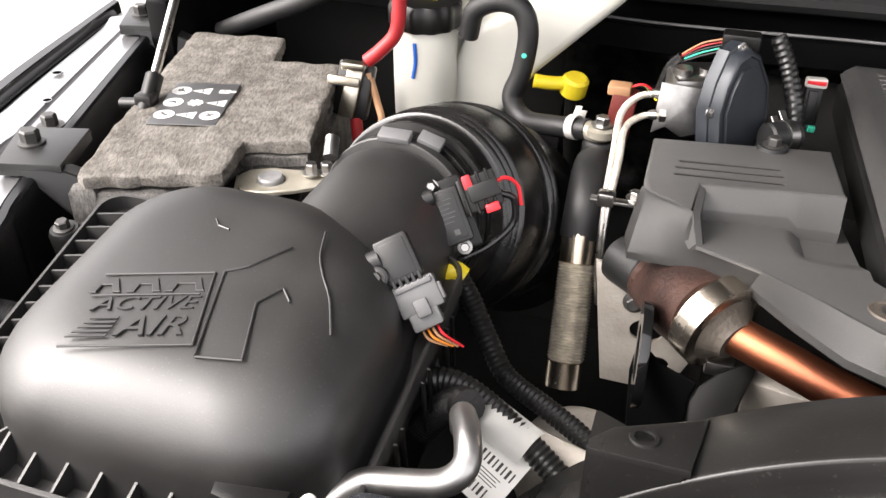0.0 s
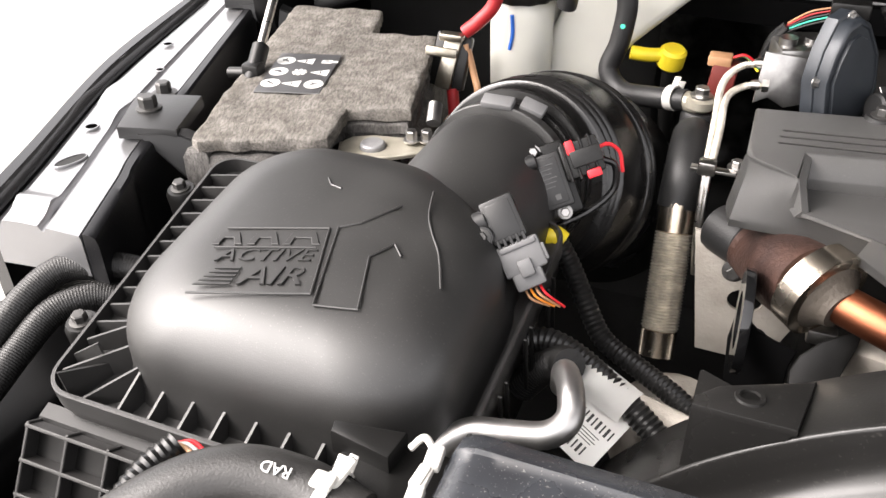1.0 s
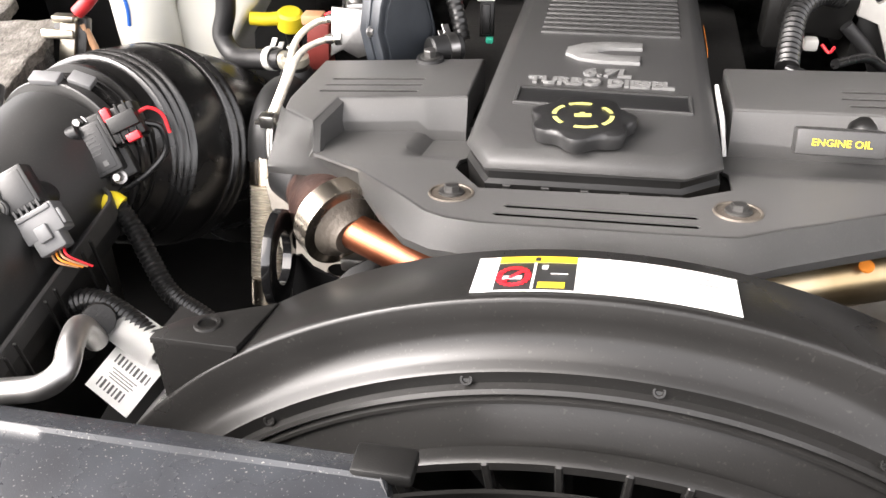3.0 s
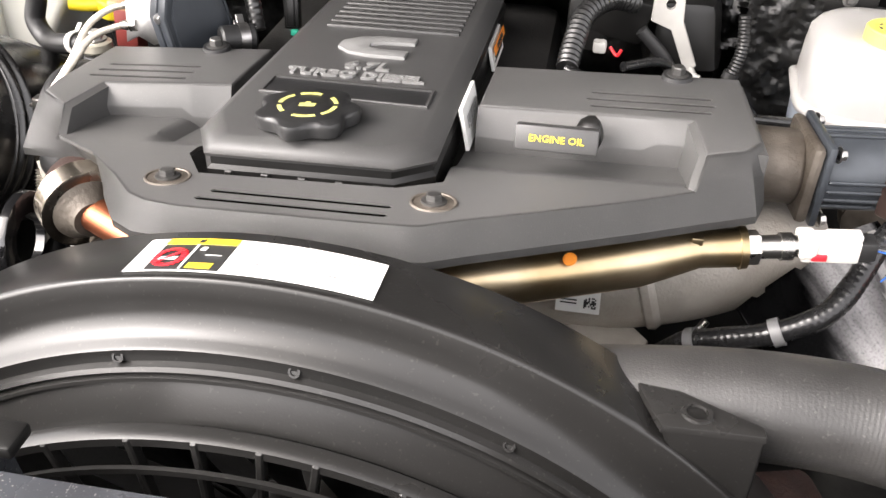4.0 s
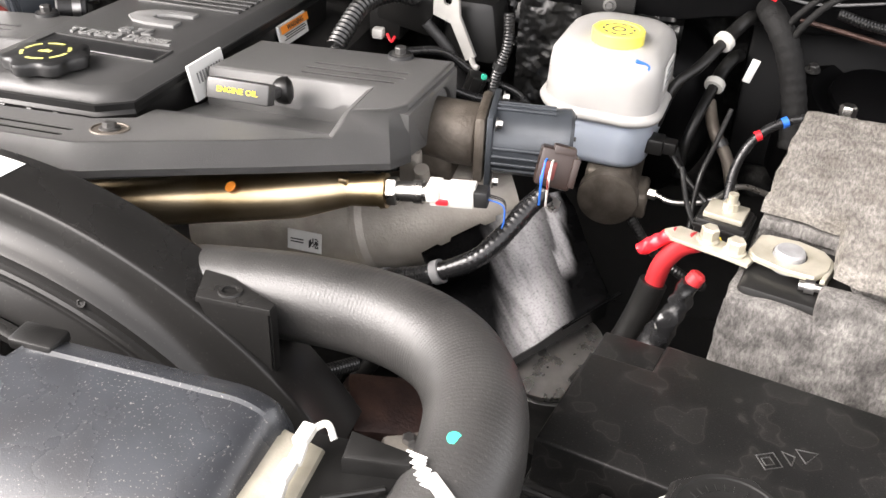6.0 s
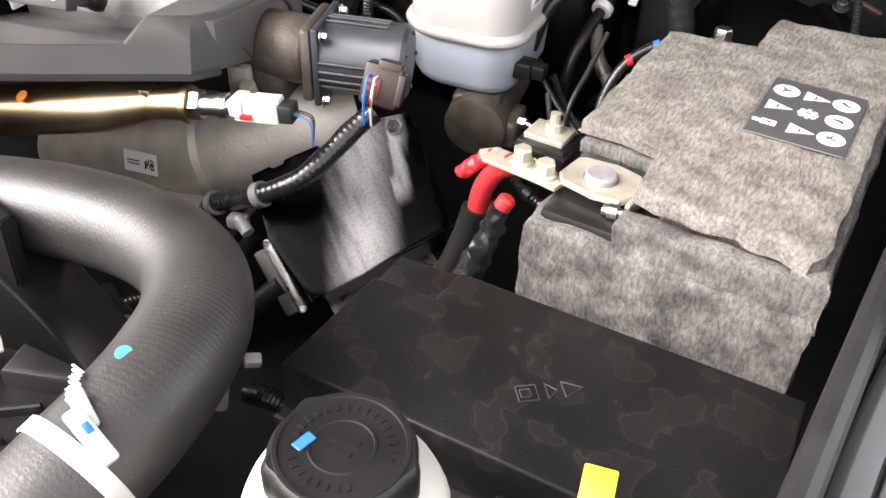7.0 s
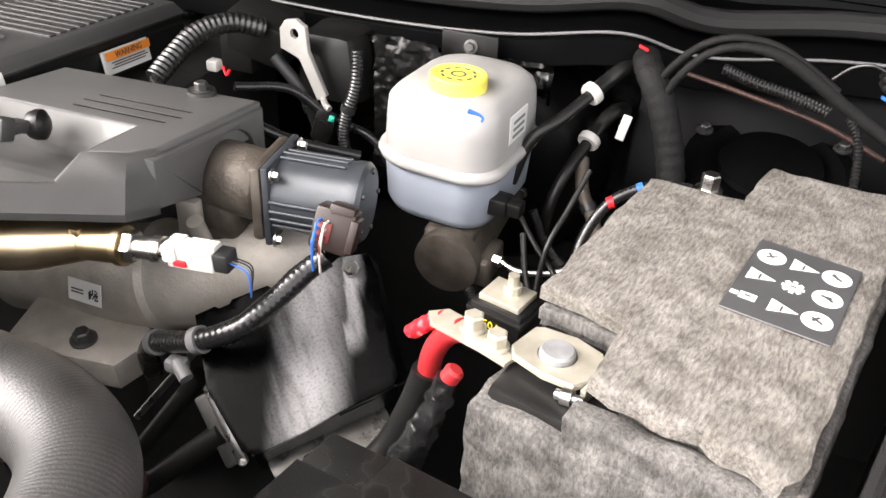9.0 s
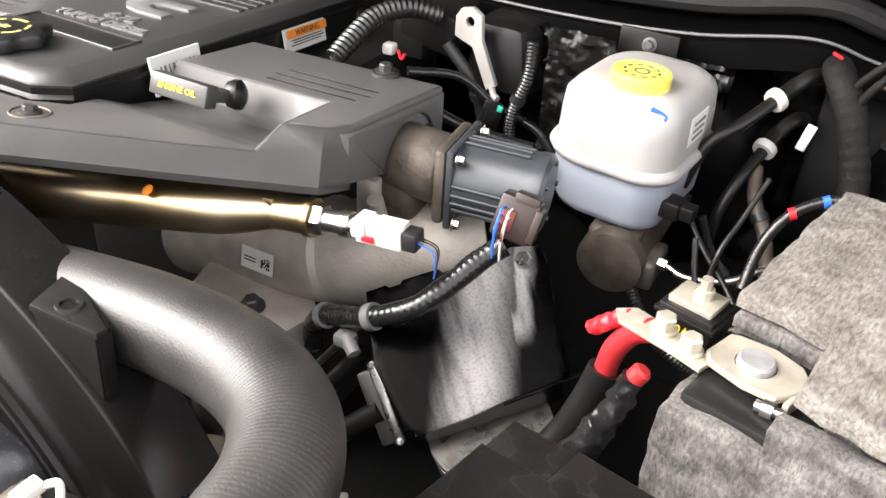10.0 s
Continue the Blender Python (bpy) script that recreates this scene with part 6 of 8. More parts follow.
# dark engine block filling the space under the covers
bm = mesh()
box(bm, (0.33, 0.945, 1.10), (0.32, 0.33, 0.48), None, 0.02)
solo("engine_block", bm, IRON, "dark cast iron engine block under the covers", "engine block")


# ---- fan shroud: arcs about the fan axis, leaning back six degrees ----
LEANED = Matrix.Translation((0, 0.6, 1.38)) @ pose(0, 0, 0, -6, 0, 0) @ Matrix.Translation((0, -0.6, -1.38))
FAN_X, FAN_Z = 0.366, 1.019
shroud = thing("fan_shroud", LEANED, "black plastic fan shroud with moulded arcs and a warning sticker", "fan shroud")

def arc_sweep(bm, profile, a0, a1, n=72, closed=True):
    """Sweeps a profile (y, radius) about the fan axis between two angles from the top."""
    rings = []
    for k in range(n + 1):
        a = radians(a0 + (a1 - a0) * k / n)
        rings.append([(FAN_X + r * math.sin(a), y, FAN_Z + r * math.cos(a)) for y, r in profile])
    return loft(bm, rings) if closed else loft(bm, rings, False, False)

bm = mesh()
arc_sweep(bm, [(0.482, 0.374), (0.480, 0.3845), (0.477, 0.3865), (0.429, 0.3875), (0.4262, 0.3874), (0.4250, 0.3866), (0.4245, 0.3850), (0.4240, 0.3760), (0.4234, 0.3680), (0.4222, 0.3640), (0.4190, 0.3590), (0.4145, 0.3552), (0.4105, 0.3535), (0.4090, 0.3522), (0.4095, 0.349), (0.4105, 0.344), (0.4065, 0.3428), (0.4050, 0.3405), (0.4085, 0.3380), (0.4050, 0.3365), (0.4045, 0.3345), (0.4075, 0.333), (0.400, 0.318), (0.397, 0.312), (0.41, 0.30), (0.42, 0.31), (0.43, 0.36), (0.44, 0.374)], -56, 55)
part("shroud_ring", bm, SHROUD, shroud, "", 40)
bm = mesh()
arc_sweep(bm, [(0.394, 0.312), (0.390, 0.3185), (0.384, 0.3185), (0.380, 0.316), (0.380, 0.311), (0.388, 0.309)], -46, 46)
part("inner_hoop", bm, SHROUD, shroud)
bm = mesh()
arc_sweep(bm, [(0.374, 0.300), (0.374, 0.3035), (0.371, 0.3035), (0.371, 0.300)], -40, 40, 40)
part("thin_rib", bm, SHROUD, shroud)
for k, a in enumerate((-20, -10.5, -3.5, 3, 8.5, 17, 25, 33)):
    bm = mesh()
    ar = radians(a)
    box(bm, (FAN_X + 0.290 * math.sin(ar), 0.383, FAN_Z + 0.290 * math.cos(ar)), (0.0045, 0.008, 0.052), Euler((0, ar, 0)).to_matrix(), 0.001, 1)
    part("grille_rib", bm, SHROUD, shroud)
for a in (-33, -12, 4.5, 24):
    bm = mesh()
    ar = radians(a)
    lathe(bm, (FAN_X + 0.347 * math.sin(ar), 0.411, FAN_Z + 0.347 * math.cos(ar)), (0, -1, 0.45), [(0, 0.0034), (0.0025, 0.0034), (0.0025, 0.0022), (0.0015, 0.0018)], 12)
    part("moulded_boss", bm, SHROUD, shroud)
for s, pts, hole in ((1, [(0.566, 0.474), (0.583, 0.427), (0.636, 0.429), (0.636, 0.437), (0.614, 0.448)], (0.602, 0.440)), (-1, [(0.163, 0.474), (0.155, 0.425), (0.100, 0.425), (0.100, 0.433), (0.112, 0.448)], (0.129, 0.443))):
    ring = [(hole[0] + 0.0055 * math.cos(t), hole[1] + 0.0055 * math.sin(t)) for t in np.linspace(0, 2 * math.pi, 16, endpoint=False)]
    bm = mesh()
    plate(bm, pts, 1.345, 1.3495, [ring], 0.0015)
    ear = part("mounting_ear", bm, SHROUD, shroud)
    bm = mesh()
    lathe(bm, (*hole, 1.3495), (0, 0, 1), [(0, 0.0085), (0.0015, 0.008), (0.0015, 0.0058), (0, 0.0056)], 20)
    part("hole_rim", bm, SHROUD, ear)
    bm = mesh()
    x0, x1 = sorted((pts[1][0], pts[2][0]))
    loft(bm, [[(x0, pts[1][1], 1.347), (x1, pts[2][1], 1.347), (x1, pts[2][1] + 0.012, 1.347), (x0, 0.465, 1.347)], [(x0 + (0.03 if s > 0 else 0), pts[1][1] + 0.004, 1.27), (x1 - (0.03 if s < 0 else 0), pts[2][1] + 0.004, 1.27), (x1 - (0.03 if s < 0 else 0), pts[2][1] + 0.014, 1.27), (x0 + (0.03 if s > 0 else 0), 0.455, 1.27)]])
    bmesh.ops.bevel(bm, geom=list(bm.edges), offset=0.0015, segments=2, affect='EDGES')
    part("ear_web", bm, SHROUD, ear)

def patch(bm, x0, x1, y0, y1, lift, n=14):
    """A thin sheet lying on the outer band between two x and two y."""
    t0, t1 = (math.asin((x - FAN_X) / 0.387) for x in (x0, x1))
    rows = []
    for k in range(n + 1):
        a = t0 + (t1 - t0) * k / n
        rows.append([(FAN_X + (0.3872 + d) * math.sin(a), y, FAN_Z + (0.3872 + d) * math.cos(a)) for y, d in ((y0, lift), (y1, lift - 0.0007), (y1, lift - 0.0010), (y0, lift - 0.0004))])
    return loft(bm, rows)

bm = mesh()
patch(bm, 0.292, 0.430, 0.4305, 0.4665, 0.0012)
st = part("warning_sticker", bm, LABEL, shroud, "white sticker with yellow and black warning panel")
bm = mesh()
patch(bm, 0.304, 0.346, 0.459, 0.466, 0.0016)
patch(bm, 0.327, 0.341, 0.433, 0.440, 0.0020)
part("sticker_yellow", bm, YELLOW, st)
bm = mesh()
patch(bm, 0.304, 0.346, 0.4315, 0.459, 0.0016)
patch(bm, 0.3235, 0.3265, 0.460, 0.4645, 0.0020)
part("sticker_black", bm, PRINT_BLACK, st)
bm = mesh()
patch(bm, 0.3235, 0.3248, 0.432, 0.4585, 0.0020)
patch(bm, 0.328, 0.331, 0.4515, 0.456, 0.0020)
patch(bm, 0.333, 0.342, 0.4465, 0.4480, 0.0020)
patch(bm, 0.308, 0.318, 0.441, 0.445, 0.0022)
part("sticker_white", bm, LABEL, st)
bm = mesh()
for a in np.linspace(0, 2 * math.pi, 20, endpoint=False):
    x, y = 0.3135 + 0.0078 * math.cos(a), 0.4445 + 0.0085 * math.sin(a)
    patch(bm, x - 0.0016, x + 0.0016, y - 0.0018, y + 0.0018, 0.0021, 2)
for k in np.linspace(-1, 1, 9):
    x, y = 0.3135 + 0.0055 * k, 0.4445 + 0.006 * k
    patch(bm, x - 0.0012, x + 0.0012, y - 0.0015, y + 0.0015, 0.0024, 2)
part("sticker_red", bm, RED, st, "red prohibition ring")
bm = mesh()
for k in range(8):
    patch(bm, 0.2955, 0.3005, 0.434 + 0.0038 * k, 0.4358 + 0.0038 * k, 0.0016, 2)
part("sticker_barcode", bm, PRINT_GREY, st, "narrow barcode")
bm = mesh()
for k in range(5):
    for c in range(3):
        patch(bm, 0.350 + 0.026 * c, 0.350 + 0.026 * c + 0.018 - 0.003 * (k % 3), 0.436 + 0.0054 * k, 0.4372 + 0.0054 * k, 0.0019, 4)
part("sticker_print", bm, PRINT_GREY, st, "rows of print too small to read")

# ---- front crossmember, dusty black ----
bar = thing("radiator_crossmember", at(0.37, 0.3, 1.38), "dusty black plastic radiator crossmember", "crossmember")
prof = [(0.347, 1.352), (0.345, 1.384), (0.343, 1.3865), (0.331, 1.3895), (0.3295, 1.3870), (0.322, 1.3865), (0.300, 1.3850), (0.265, 1.3800), (0.225, 1.3700), (0.19, 1.352), (0.175, 1.30), (0.34, 1.30)]
bm = mesh()
rings = []
for x in np.linspace(-0.008, 0.690, 120):
    e = min(1.0, (x + 0.008) / 0.02, (0.690 - x) / 0.03)
    e = math.sqrt(max(0.0, 1 - (1 - e) ** 2))
    dip = 0.0018 * noise.noise((x * 9, 0, 0))
    cl = 0.322 if 0.272 < x < 0.528 else 1.0
    rings.append([(x, min(y, cl), min(z, 1.3866 if cl < 1 else 9) - 0.022 * (1 - e) * (z > 1.36) + dip * (0.2 < y < 0.33)) for y, z in prof])
loft(bm, rings)
wpart("crossmember_cover", bm, DUSTY, bar, "", 50)
bm = mesh()
box(bm, (0.268, 0.339, 1.3875), (0.030, 0.018, 0.008), None, 0.002)
wpart("cover_clip", bm, BLACK, bar)
bm = mesh()
box(bm, (0.535, 0.339, 1.3875), (0.030, 0.018, 0.008), None, 0.002)
wpart("cover_clip", bm, BLACK, bar)

bm = mesh()
plate(bm, [(0.676, 0.250), (0.716, 0.252), (0.716, 0.330), (0.690, 0.337), (0.676, 0.330)], 1.350, 1.368, bevel=0.003)
wpart("end_plate", bm, TIN, bar, "cream plated end plate")

# end brackets with white strip clips and ribs
def end_bracket(s, x0):
    ob = thing("radiator_bracket", at(x0, 0.29, 1.36), "black ribbed bracket at the crossmember end with a white strip clip", "bracket", "crossmember end brackets")
    bm = mesh()
    plate(bm, [(s * 0.0, -0.07), (s * 0.0, 0.052), (s * 0.036, 0.055), (s * 0.060, 0.035), (s * 0.062, -0.01), (s * 0.04, -0.07)][::s], -0.02, 0.004, bevel=0.002)
    plate(bm, [(s * 0.03, 0.03), (s * 0.066, 0.036), (s * 0.068, 0.044), (s * 0.028, 0.05)][::s], 0.0, 0.016, bevel=0.002)
    part("bracket_body", bm, BLACK, ob)
    for k in range(4):
        b2 = mesh()
        box(b2, (s * (0.030 + 0.004 * k), -0.05 + 0.022 * k, 0.006), (0.034, 0.003, 0.007), Euler((0, 0, s * 0.5)).to_matrix(), 0.0008, 1)
        part("rib", b2, BLACK, ob)
    bm = mesh()
    box(bm, (s * 0.0075, -0.008, 0.0145), (0.006, 0.098, 0.004), Euler((0.08, 0, 0)).to_matrix(), 0.001)
    for k in range(8):
        box(bm, (s * (0.007 + 0.0022 * (k % 2)), 0.036 - 0.0125 * k, 0.019 - 0.001 * k), (0.0085 - 0.002 * (k % 2), 0.0135, 0.006 - 0.0015 * (k % 3 == 1)), Euler((0.1, 0, s * (0.12 if k % 2 else -0.1))).to_matrix(), 0.0014)
    hose(bm, [(s * 0.008, 0.04, 0.018), (s * 0.016, 0.045, 0.021), (s * 0.022, 0.040, 0.016)], 0.002, 8)
    part("strip_clip", bm, WHITE_PL, ob, "white plastic strip clip")
    return ob
end_bracket(-1, -0.004)
end_bracket(1, 0.700)

# small radiator hose with white clamp
rh = thing("overflow_pipe", at(-0.09, 0.29, 1.37), "grey-black rubber hose lettered in white with a white clamp", "coolant hose")
bm = mesh()
hose(bm, [(-0.20, 0.15, 1.30), (-0.168, 0.215, 1.342), (-0.135, 0.262, 1.362), (-0.105, 0.286, 1.368), (-0.07, 0.293, 1.366), (-0.035, 0.288, 1.362)], 0.0165, 22)
wpart("hose", bm, HOSE, rh)
bm = mesh()
text_mesh(bm, "RAD", 0.0085, facing((-0.078, 0.288, 1.3835), (0, -0.3, 1), up=(0, -1, 0)), 0.0004)
wpart("hose_lettering", bm, LABEL, rh, "white lettering")
cm = clamp_band(rh, Vector((-0.052, 0.291, 1.3645)) - rh.matrix_basis.translation, (1, -0.1, -0.05), 0.0172, 0.0065, material=WHITE_PL, label="white spring clamp")
bm = mesh()
box(bm, (-0.047, 0.298, 1.383), (0.006, 0.018, 0.004), Euler((0.5, 0, -0.4)).to_matrix(), 0.002)
box(bm, (-0.053, 0.290, 1.3835), (0.012, 0.010, 0.004), None, 0.002)
wpart("clamp_ear", bm, WHITE_PL, rh)

# woven sleeve hose and small loom beside the air box
sl = thing("sleeved_hose", at(-0.33, 0.42, 1.31), "pair of hoses in black woven sleeve along the fender", "sleeved hose")
bm = mesh()
corrugated(bm, [(-0.300, 0.478, 1.300), (-0.335, 0.472, 1.312), (-0.358, 0.462, 1.316), (-0.384, 0.447, 1.316), (-0.396, 0.418, 1.306), (-0.400, 0.36, 1.285), (-0.398, 0.26, 1.27)], 0.0115, 0.0022, 0.0003, 20)
wpart("sleeve", bm, SLEEVE, sl)
bm = mesh()
corrugated(bm, [(-0.300, 0.462, 1.285), (-0.335, 0.452, 1.298), (-0.356, 0.438, 1.302), (-0.372, 0.415, 1.298), (-0.376, 0.38, 1.285), (-0.374, 0.33, 1.272), (-0.370, 0.24, 1.262)], 0.0115, 0.0022, 0.0003, 20)
wpart("sleeve", bm, SLEEVE, sl)
sw = thing("wiring_loom", at(-0.17, 0.3, 1.33), "grey corrugated loom with pink wires at its open end", "wiring loom")
bm = mesh()
corrugated(bm, [(-0.185, 0.215, 1.300), (-0.180, 0.262, 1.322), (-0.175, 0.292, 1.334), (-0.166, 0.314, 1.340)], 0.0085, 0.0046, 0.0012)
wpart("sheath", bm, LOOM, sw)
for k, mt in enumerate((RED, WHITE_PL, TAN)):
    bm = mesh()
    hose(bm, [(-0.166, 0.314, 1.340), (-0.158, 0.318 - 0.003 * k, 1.340), (-0.146, 0.315 - 0.003 * k, 1.336)], 0.0014, 8)
    wpart("wire", bm, mt, sw)
bm = mesh()
box(bm, (-0.136, 0.312, 1.330), (0.026, 0.020, 0.018), Euler((0, 0, -0.3)).to_matrix(), 0.003)
wpart("plug", bm, BLACK, sw)

# ---- upper radiator hose ----
up = thing("radiator_hose", at(0.70, 0.45, 1.35), "thick grey-black moulded radiator hose with a white spring clamp", "radiator hose")
line = resample(spline([(0.50, 0.470, 1.325), (0.56, 0.472, 1.335), (0.64, 0.474, 1.343), (0.705, 0.468, 1.345), (0.752, 0.446, 1.347), (0.779, 0.408, 1.350), (0.789, 0.365, 1.353), (0.789, 0.33, 1.352), (0.780, 0.29, 1.345), (0.765, 0.24, 1.33)], 20), 0.0008)
bm = mesh()
count = [0]
def hose_r(s, t):
    count[0] += 1
    bend = math.exp(-((s - 0.27) / 0.09) ** 2)
    return 0.0315 - (0.00004 + 0.00016 * bend) * (0.0, 0.6, 1.0, 0.6)[count[0] % 4]
tube(bm, line, hose_r, 40)
wpart("hose", bm, HOSE, up, "", 60)
bm = mesh()
lathe(bm, (0.784, 0.344, 1.3835), (0.05, -0.1, 1), [(0, 0.0042), (0.0008, 0.004)], 16)
wpart("paint_dot", bm, GREEN, up, "green paint dot")
bm = mesh()
for k in range(9):
    box(bm, (0.768 + 0.0015 * k, 0.330 - 0.0026 * k, 1.3808 + 0.0004 * k), (0.016 - 0.003 * (k % 3), 0.0011, 0.0006), Euler((0, -0.4, -0.5)).to_matrix())
wpart("hose_print", bm, LABEL, up, "white print too worn to read")
cb = clamp_band(up, Vector((0.782, 0.300, 1.347)) - up.matrix_basis.translation, (-0.25, -0.95, -0.2), 0.0322, 0.009, WHITE_PL, "white spring clamp")
bm = mesh()
box(bm, (0.800, 0.297, 1.3825), (0.030, 0.009, 0.004), Euler((0, 0.5, -0.35)).to_matrix(), 0.002)
box(bm, (0.788, 0.308, 1.3840), (0.022, 0.008, 0.004), Euler((0, 0.3, -0.6)).to_matrix(), 0.002)
ce = wpart("clamp_ear", bm, WHITE_PL, up)
bm = mesh()
box(bm, (0.798, 0.2985, 1.3855), (0.006, 0.004, 0.002), Euler((0, 0.5, -0.35)).to_matrix(), 0.001)
wpart("paint_dot", bm, BLUE, up, "blue paint dab")


# ---- intake manifold, valve and brackets beside the engine ----
man = thing("intake_manifold", at(0.55, 0.72, 1.25), "cast aluminium intake elbow with a barcode label", "intake manifold")
bm = mesh()
tube(bm, spline([(0.40, 0.745, 1.185), (0.46, 0.735, 1.206), (0.53, 0.726, 1.226), (0.59, 0.724, 1.242), (0.65, 0.735, 1.258), (0.72, 0.775, 1.275)], 14), lambda s, t: 0.045 + 0.004 * min(1, s / (0.6 * t)), 44)
wpart("elbow", bm, ALU, man, "", 60)
bm = mesh()
lathe(bm, (0.592, 0.724, 1.2425), (0.95, 0.08, 0.28), [(-0.005, 0.047), (-0.002, 0.0515), (0.004, 0.0525), (0.010, 0.0490)], 44)
wpart("raised_rib", bm, ALU, man)
bm = mesh()
plate(bm, [(-0.06, -0.03), (0.05, -0.035), (0.07, 0.0), (0.05, 0.03), (-0.06, 0.03)], -0.03, 0.0, bevel=0.003, m=pose(0.535, 0.665, 1.205, 8, 0, 10))
fl = wpart("base_flange", bm, ALU, man)
bolt(man, (-0.002, -0.066, -0.046), (0, -0.1, 1), 0.008, BOLT_DARK)
bm = mesh()
cyl(bm, (0.655, 0.70, 1.31), (0.655, 0.69, 1.335), 0.007, 16)
box(bm, (0.64, 0.705, 1.325), (0.02, 0.012, 0.04), None, 0.003)
wpart("casting_lug", bm, ALU, man)
bm = mesh()
lm = facing((0.5400, 0.6745, 1.2405), (-0.05, -0.98, 0.22), roll=2)
t = bmesh.new()
plate(t, [(-0.0185, -0.0105), (0.0185, -0.0105), (0.0185, 0.0105), (-0.0185, 0.0105)], 0, 0.0008)
merge(bm, t, lm)
lb = wpart("barcode_label", bm, LABEL, man, "white label with a small code square")
bm = mesh()
rnd = random.Random(4)
for i in range(8):
    for j in range(8):
        if rnd.random() < 0.55:
            t = bmesh.new()
            box(t, (0.0055 + 0.0013 * i, -0.0052 + 0.0013 * j, 0.0010), (0.0013, 0.0013, 0.0003))
            merge(bm, t, lm)
for k in range(2):
    t = bmesh.new()
    box(t, (-0.008, 0.001 - 0.003 * k, 0.0010), (0.014, 0.0012, 0.0003))
    merge(bm, t, lm)
wpart("label_print", bm, PRINT_BLACK, lb)

egr = thing("exhaust_valve", at(0.70, 0.735, 1.355), "finned slate grey valve motor on a brown cast flange", "exhaust valve")
bm = mesh()
cyl(bm, (0.630, 0.742, 1.352), (0.700, 0.736, 1.354), 0.030, 32, 0.003)
box(bm, (0.650, 0.74, 1.325), (0.05, 0.05, 0.05), None, 0.012, 3)
lathe(bm, (0.648, 0.74, 1.285), (0, 0, 1), [(0, 0.026), (0.01, 0.024), (0.03, 0.028)], 28)
wpart("valve_casting", bm, CAST, egr, "brown heat-stained casting", 50)
bm = mesh()
box(bm, (0.700, 0.736, 1.354), (0.010, 0.064, 0.066), Euler((0, 0, 0.12)).to_matrix(), 0.004)
wpart("flange", bm, CAST, egr)
AXE = Vector((0.97, 0.16, -0.03)).normalized()
bm = mesh()
lathe(bm, (0.705, 0.737, 1.354), AXE, [(0, 0.0325), (0.062, 0.0325), (0.066, 0.0335), (0.073, 0.0335), (0.0765, 0.030), (0.077, 0.010)], 40)
motor = wpart("valve_motor", bm, SLATE, egr)
f = frame_of(AXE)
for a in np.linspace(0, 2 * math.pi, 26, endpoint=False):
    if math.sin(a * 3) > 0.2:
        bm = mesh()
        c = Vector((0.743, 0.737, 1.354)) + AXE * 0.0 + f @ Vector((0.033 * math.cos(a), 0.033 * math.sin(a), 0))
        box(bm, c + Vector((-0.006, 0.004, -0.001)), (0.0026, 0.0036, 0.054), f, 0.0008, 1)
        wpart("fin", bm, SLATE, motor)
bm = mesh()
box(bm, (0.709, 0.737, 1.354), (0.006, 0.066, 0.070), Euler((0, 0, 0.12)).to_matrix(), 0.002)
wpart("motor_flange", bm, SLATE, egr)
for dy, dz in ((-0.028, 0.028), (-0.028, -0.030), (0.028, 0.028), (0.028, -0.030)):
    bolt(egr, (0.014 + dy * -0.12, dy + 0.002, dz - 0.001), AXE, 0.0042, STEEL, name="screw")
for a in np.linspace(0.4, 2 * math.pi + 0.4, 5, endpoint=False):
    bolt(egr, Vector((0.705, 0.737, 1.354)) + AXE * 0.0755 + f @ Vector((0.026 * math.cos(a), 0.026 * math.sin(a), 0)) - egr.matrix_basis.translation, AXE, 0.0022, BOLT_DARK, name="screw")
bm = mesh()
box(bm, (0.768, 0.722, 1.350), (0.026, 0.016, 0.030), None, 0.003)
wpart("socket", bm, SLATE, egr)
cp = thing("valve_plug", pose(0.774, 0.704, 1.352, -20, 10, 8), "brown wiring plug with blue and white wires", "wiring plug")
bm = mesh()
box(bm, (0, 0, 0), (0.032, 0.024, 0.034), None, 0.003)
box(bm, (0.004, -0.004, 0.016), (0.020, 0.016, 0.010), None, 0.002)
box(bm, (0.016, -0.004, 0.0), (0.006, 0.020, 0.026), None, 0.001)
part("plug_body", bm, BROWN_PL, cp)
bm = mesh()
box(bm, (-0.006, -0.0128, -0.002), (0.012, 0.002, 0.016), None, 0.001)
part("seal_face", bm, MAROON, cp)
for k, mt in enumerate((BLUE, WHITE_PL, BLUE, WHITE_PL, BLUE, MAROON)):
    bm = mesh()
    x, z = -0.010 + 0.006 * (k % 2), 0.007 - 0.006 * (k // 2)
    hose(bm, [(x, -0.012, z), (x - 0.001, -0.019, z - 0.004), (x + 0.001, -0.018, -0.018), (x + 0.004, -0.012, -0.034)], 0.0010, 8)
    part("wire", bm, mt, cp)

# glossy black shield bracket
sh = thing("shield_bracket", at(0.75, 0.69, 1.24), "glossy black painted steel shield with a bright bolt", "bracket")
SHN = Vector((0.14, -0.54, 0.83)).normalized()
SHU = Vector((0.7358, 0.6177, 0.2777))
SHM = Matrix.Translation((0.665, 0.660, 1.2607)) @ Matrix((SHU, SHN.cross(SHU), SHN)).transposed().to_4x4()
sh.matrix_basis = SHM
SHO = [(0.002, 0.003), (-0.007, -0.060), (0.004, -0.118), (0.014, -0.1255), (0.054, -0.123), (0.084, -0.119), (0.130, -0.1165), (0.137, -0.110), (0.143, -0.066), (0.1525, -0.024), (0.152, -0.002), (0.128, 0.004), (0.120, 0.001), (0.082, 0.004), (0.079, 0.000), (0.068, 0.000), (0.065, 0.004), (0.034, 0.004), (0.031, 0.001), (0.022, 0.001), (0.019, 0.004)]
bm = mesh()
plate(bm, SHO, -0.003, 0.0, bevel=0.0010)
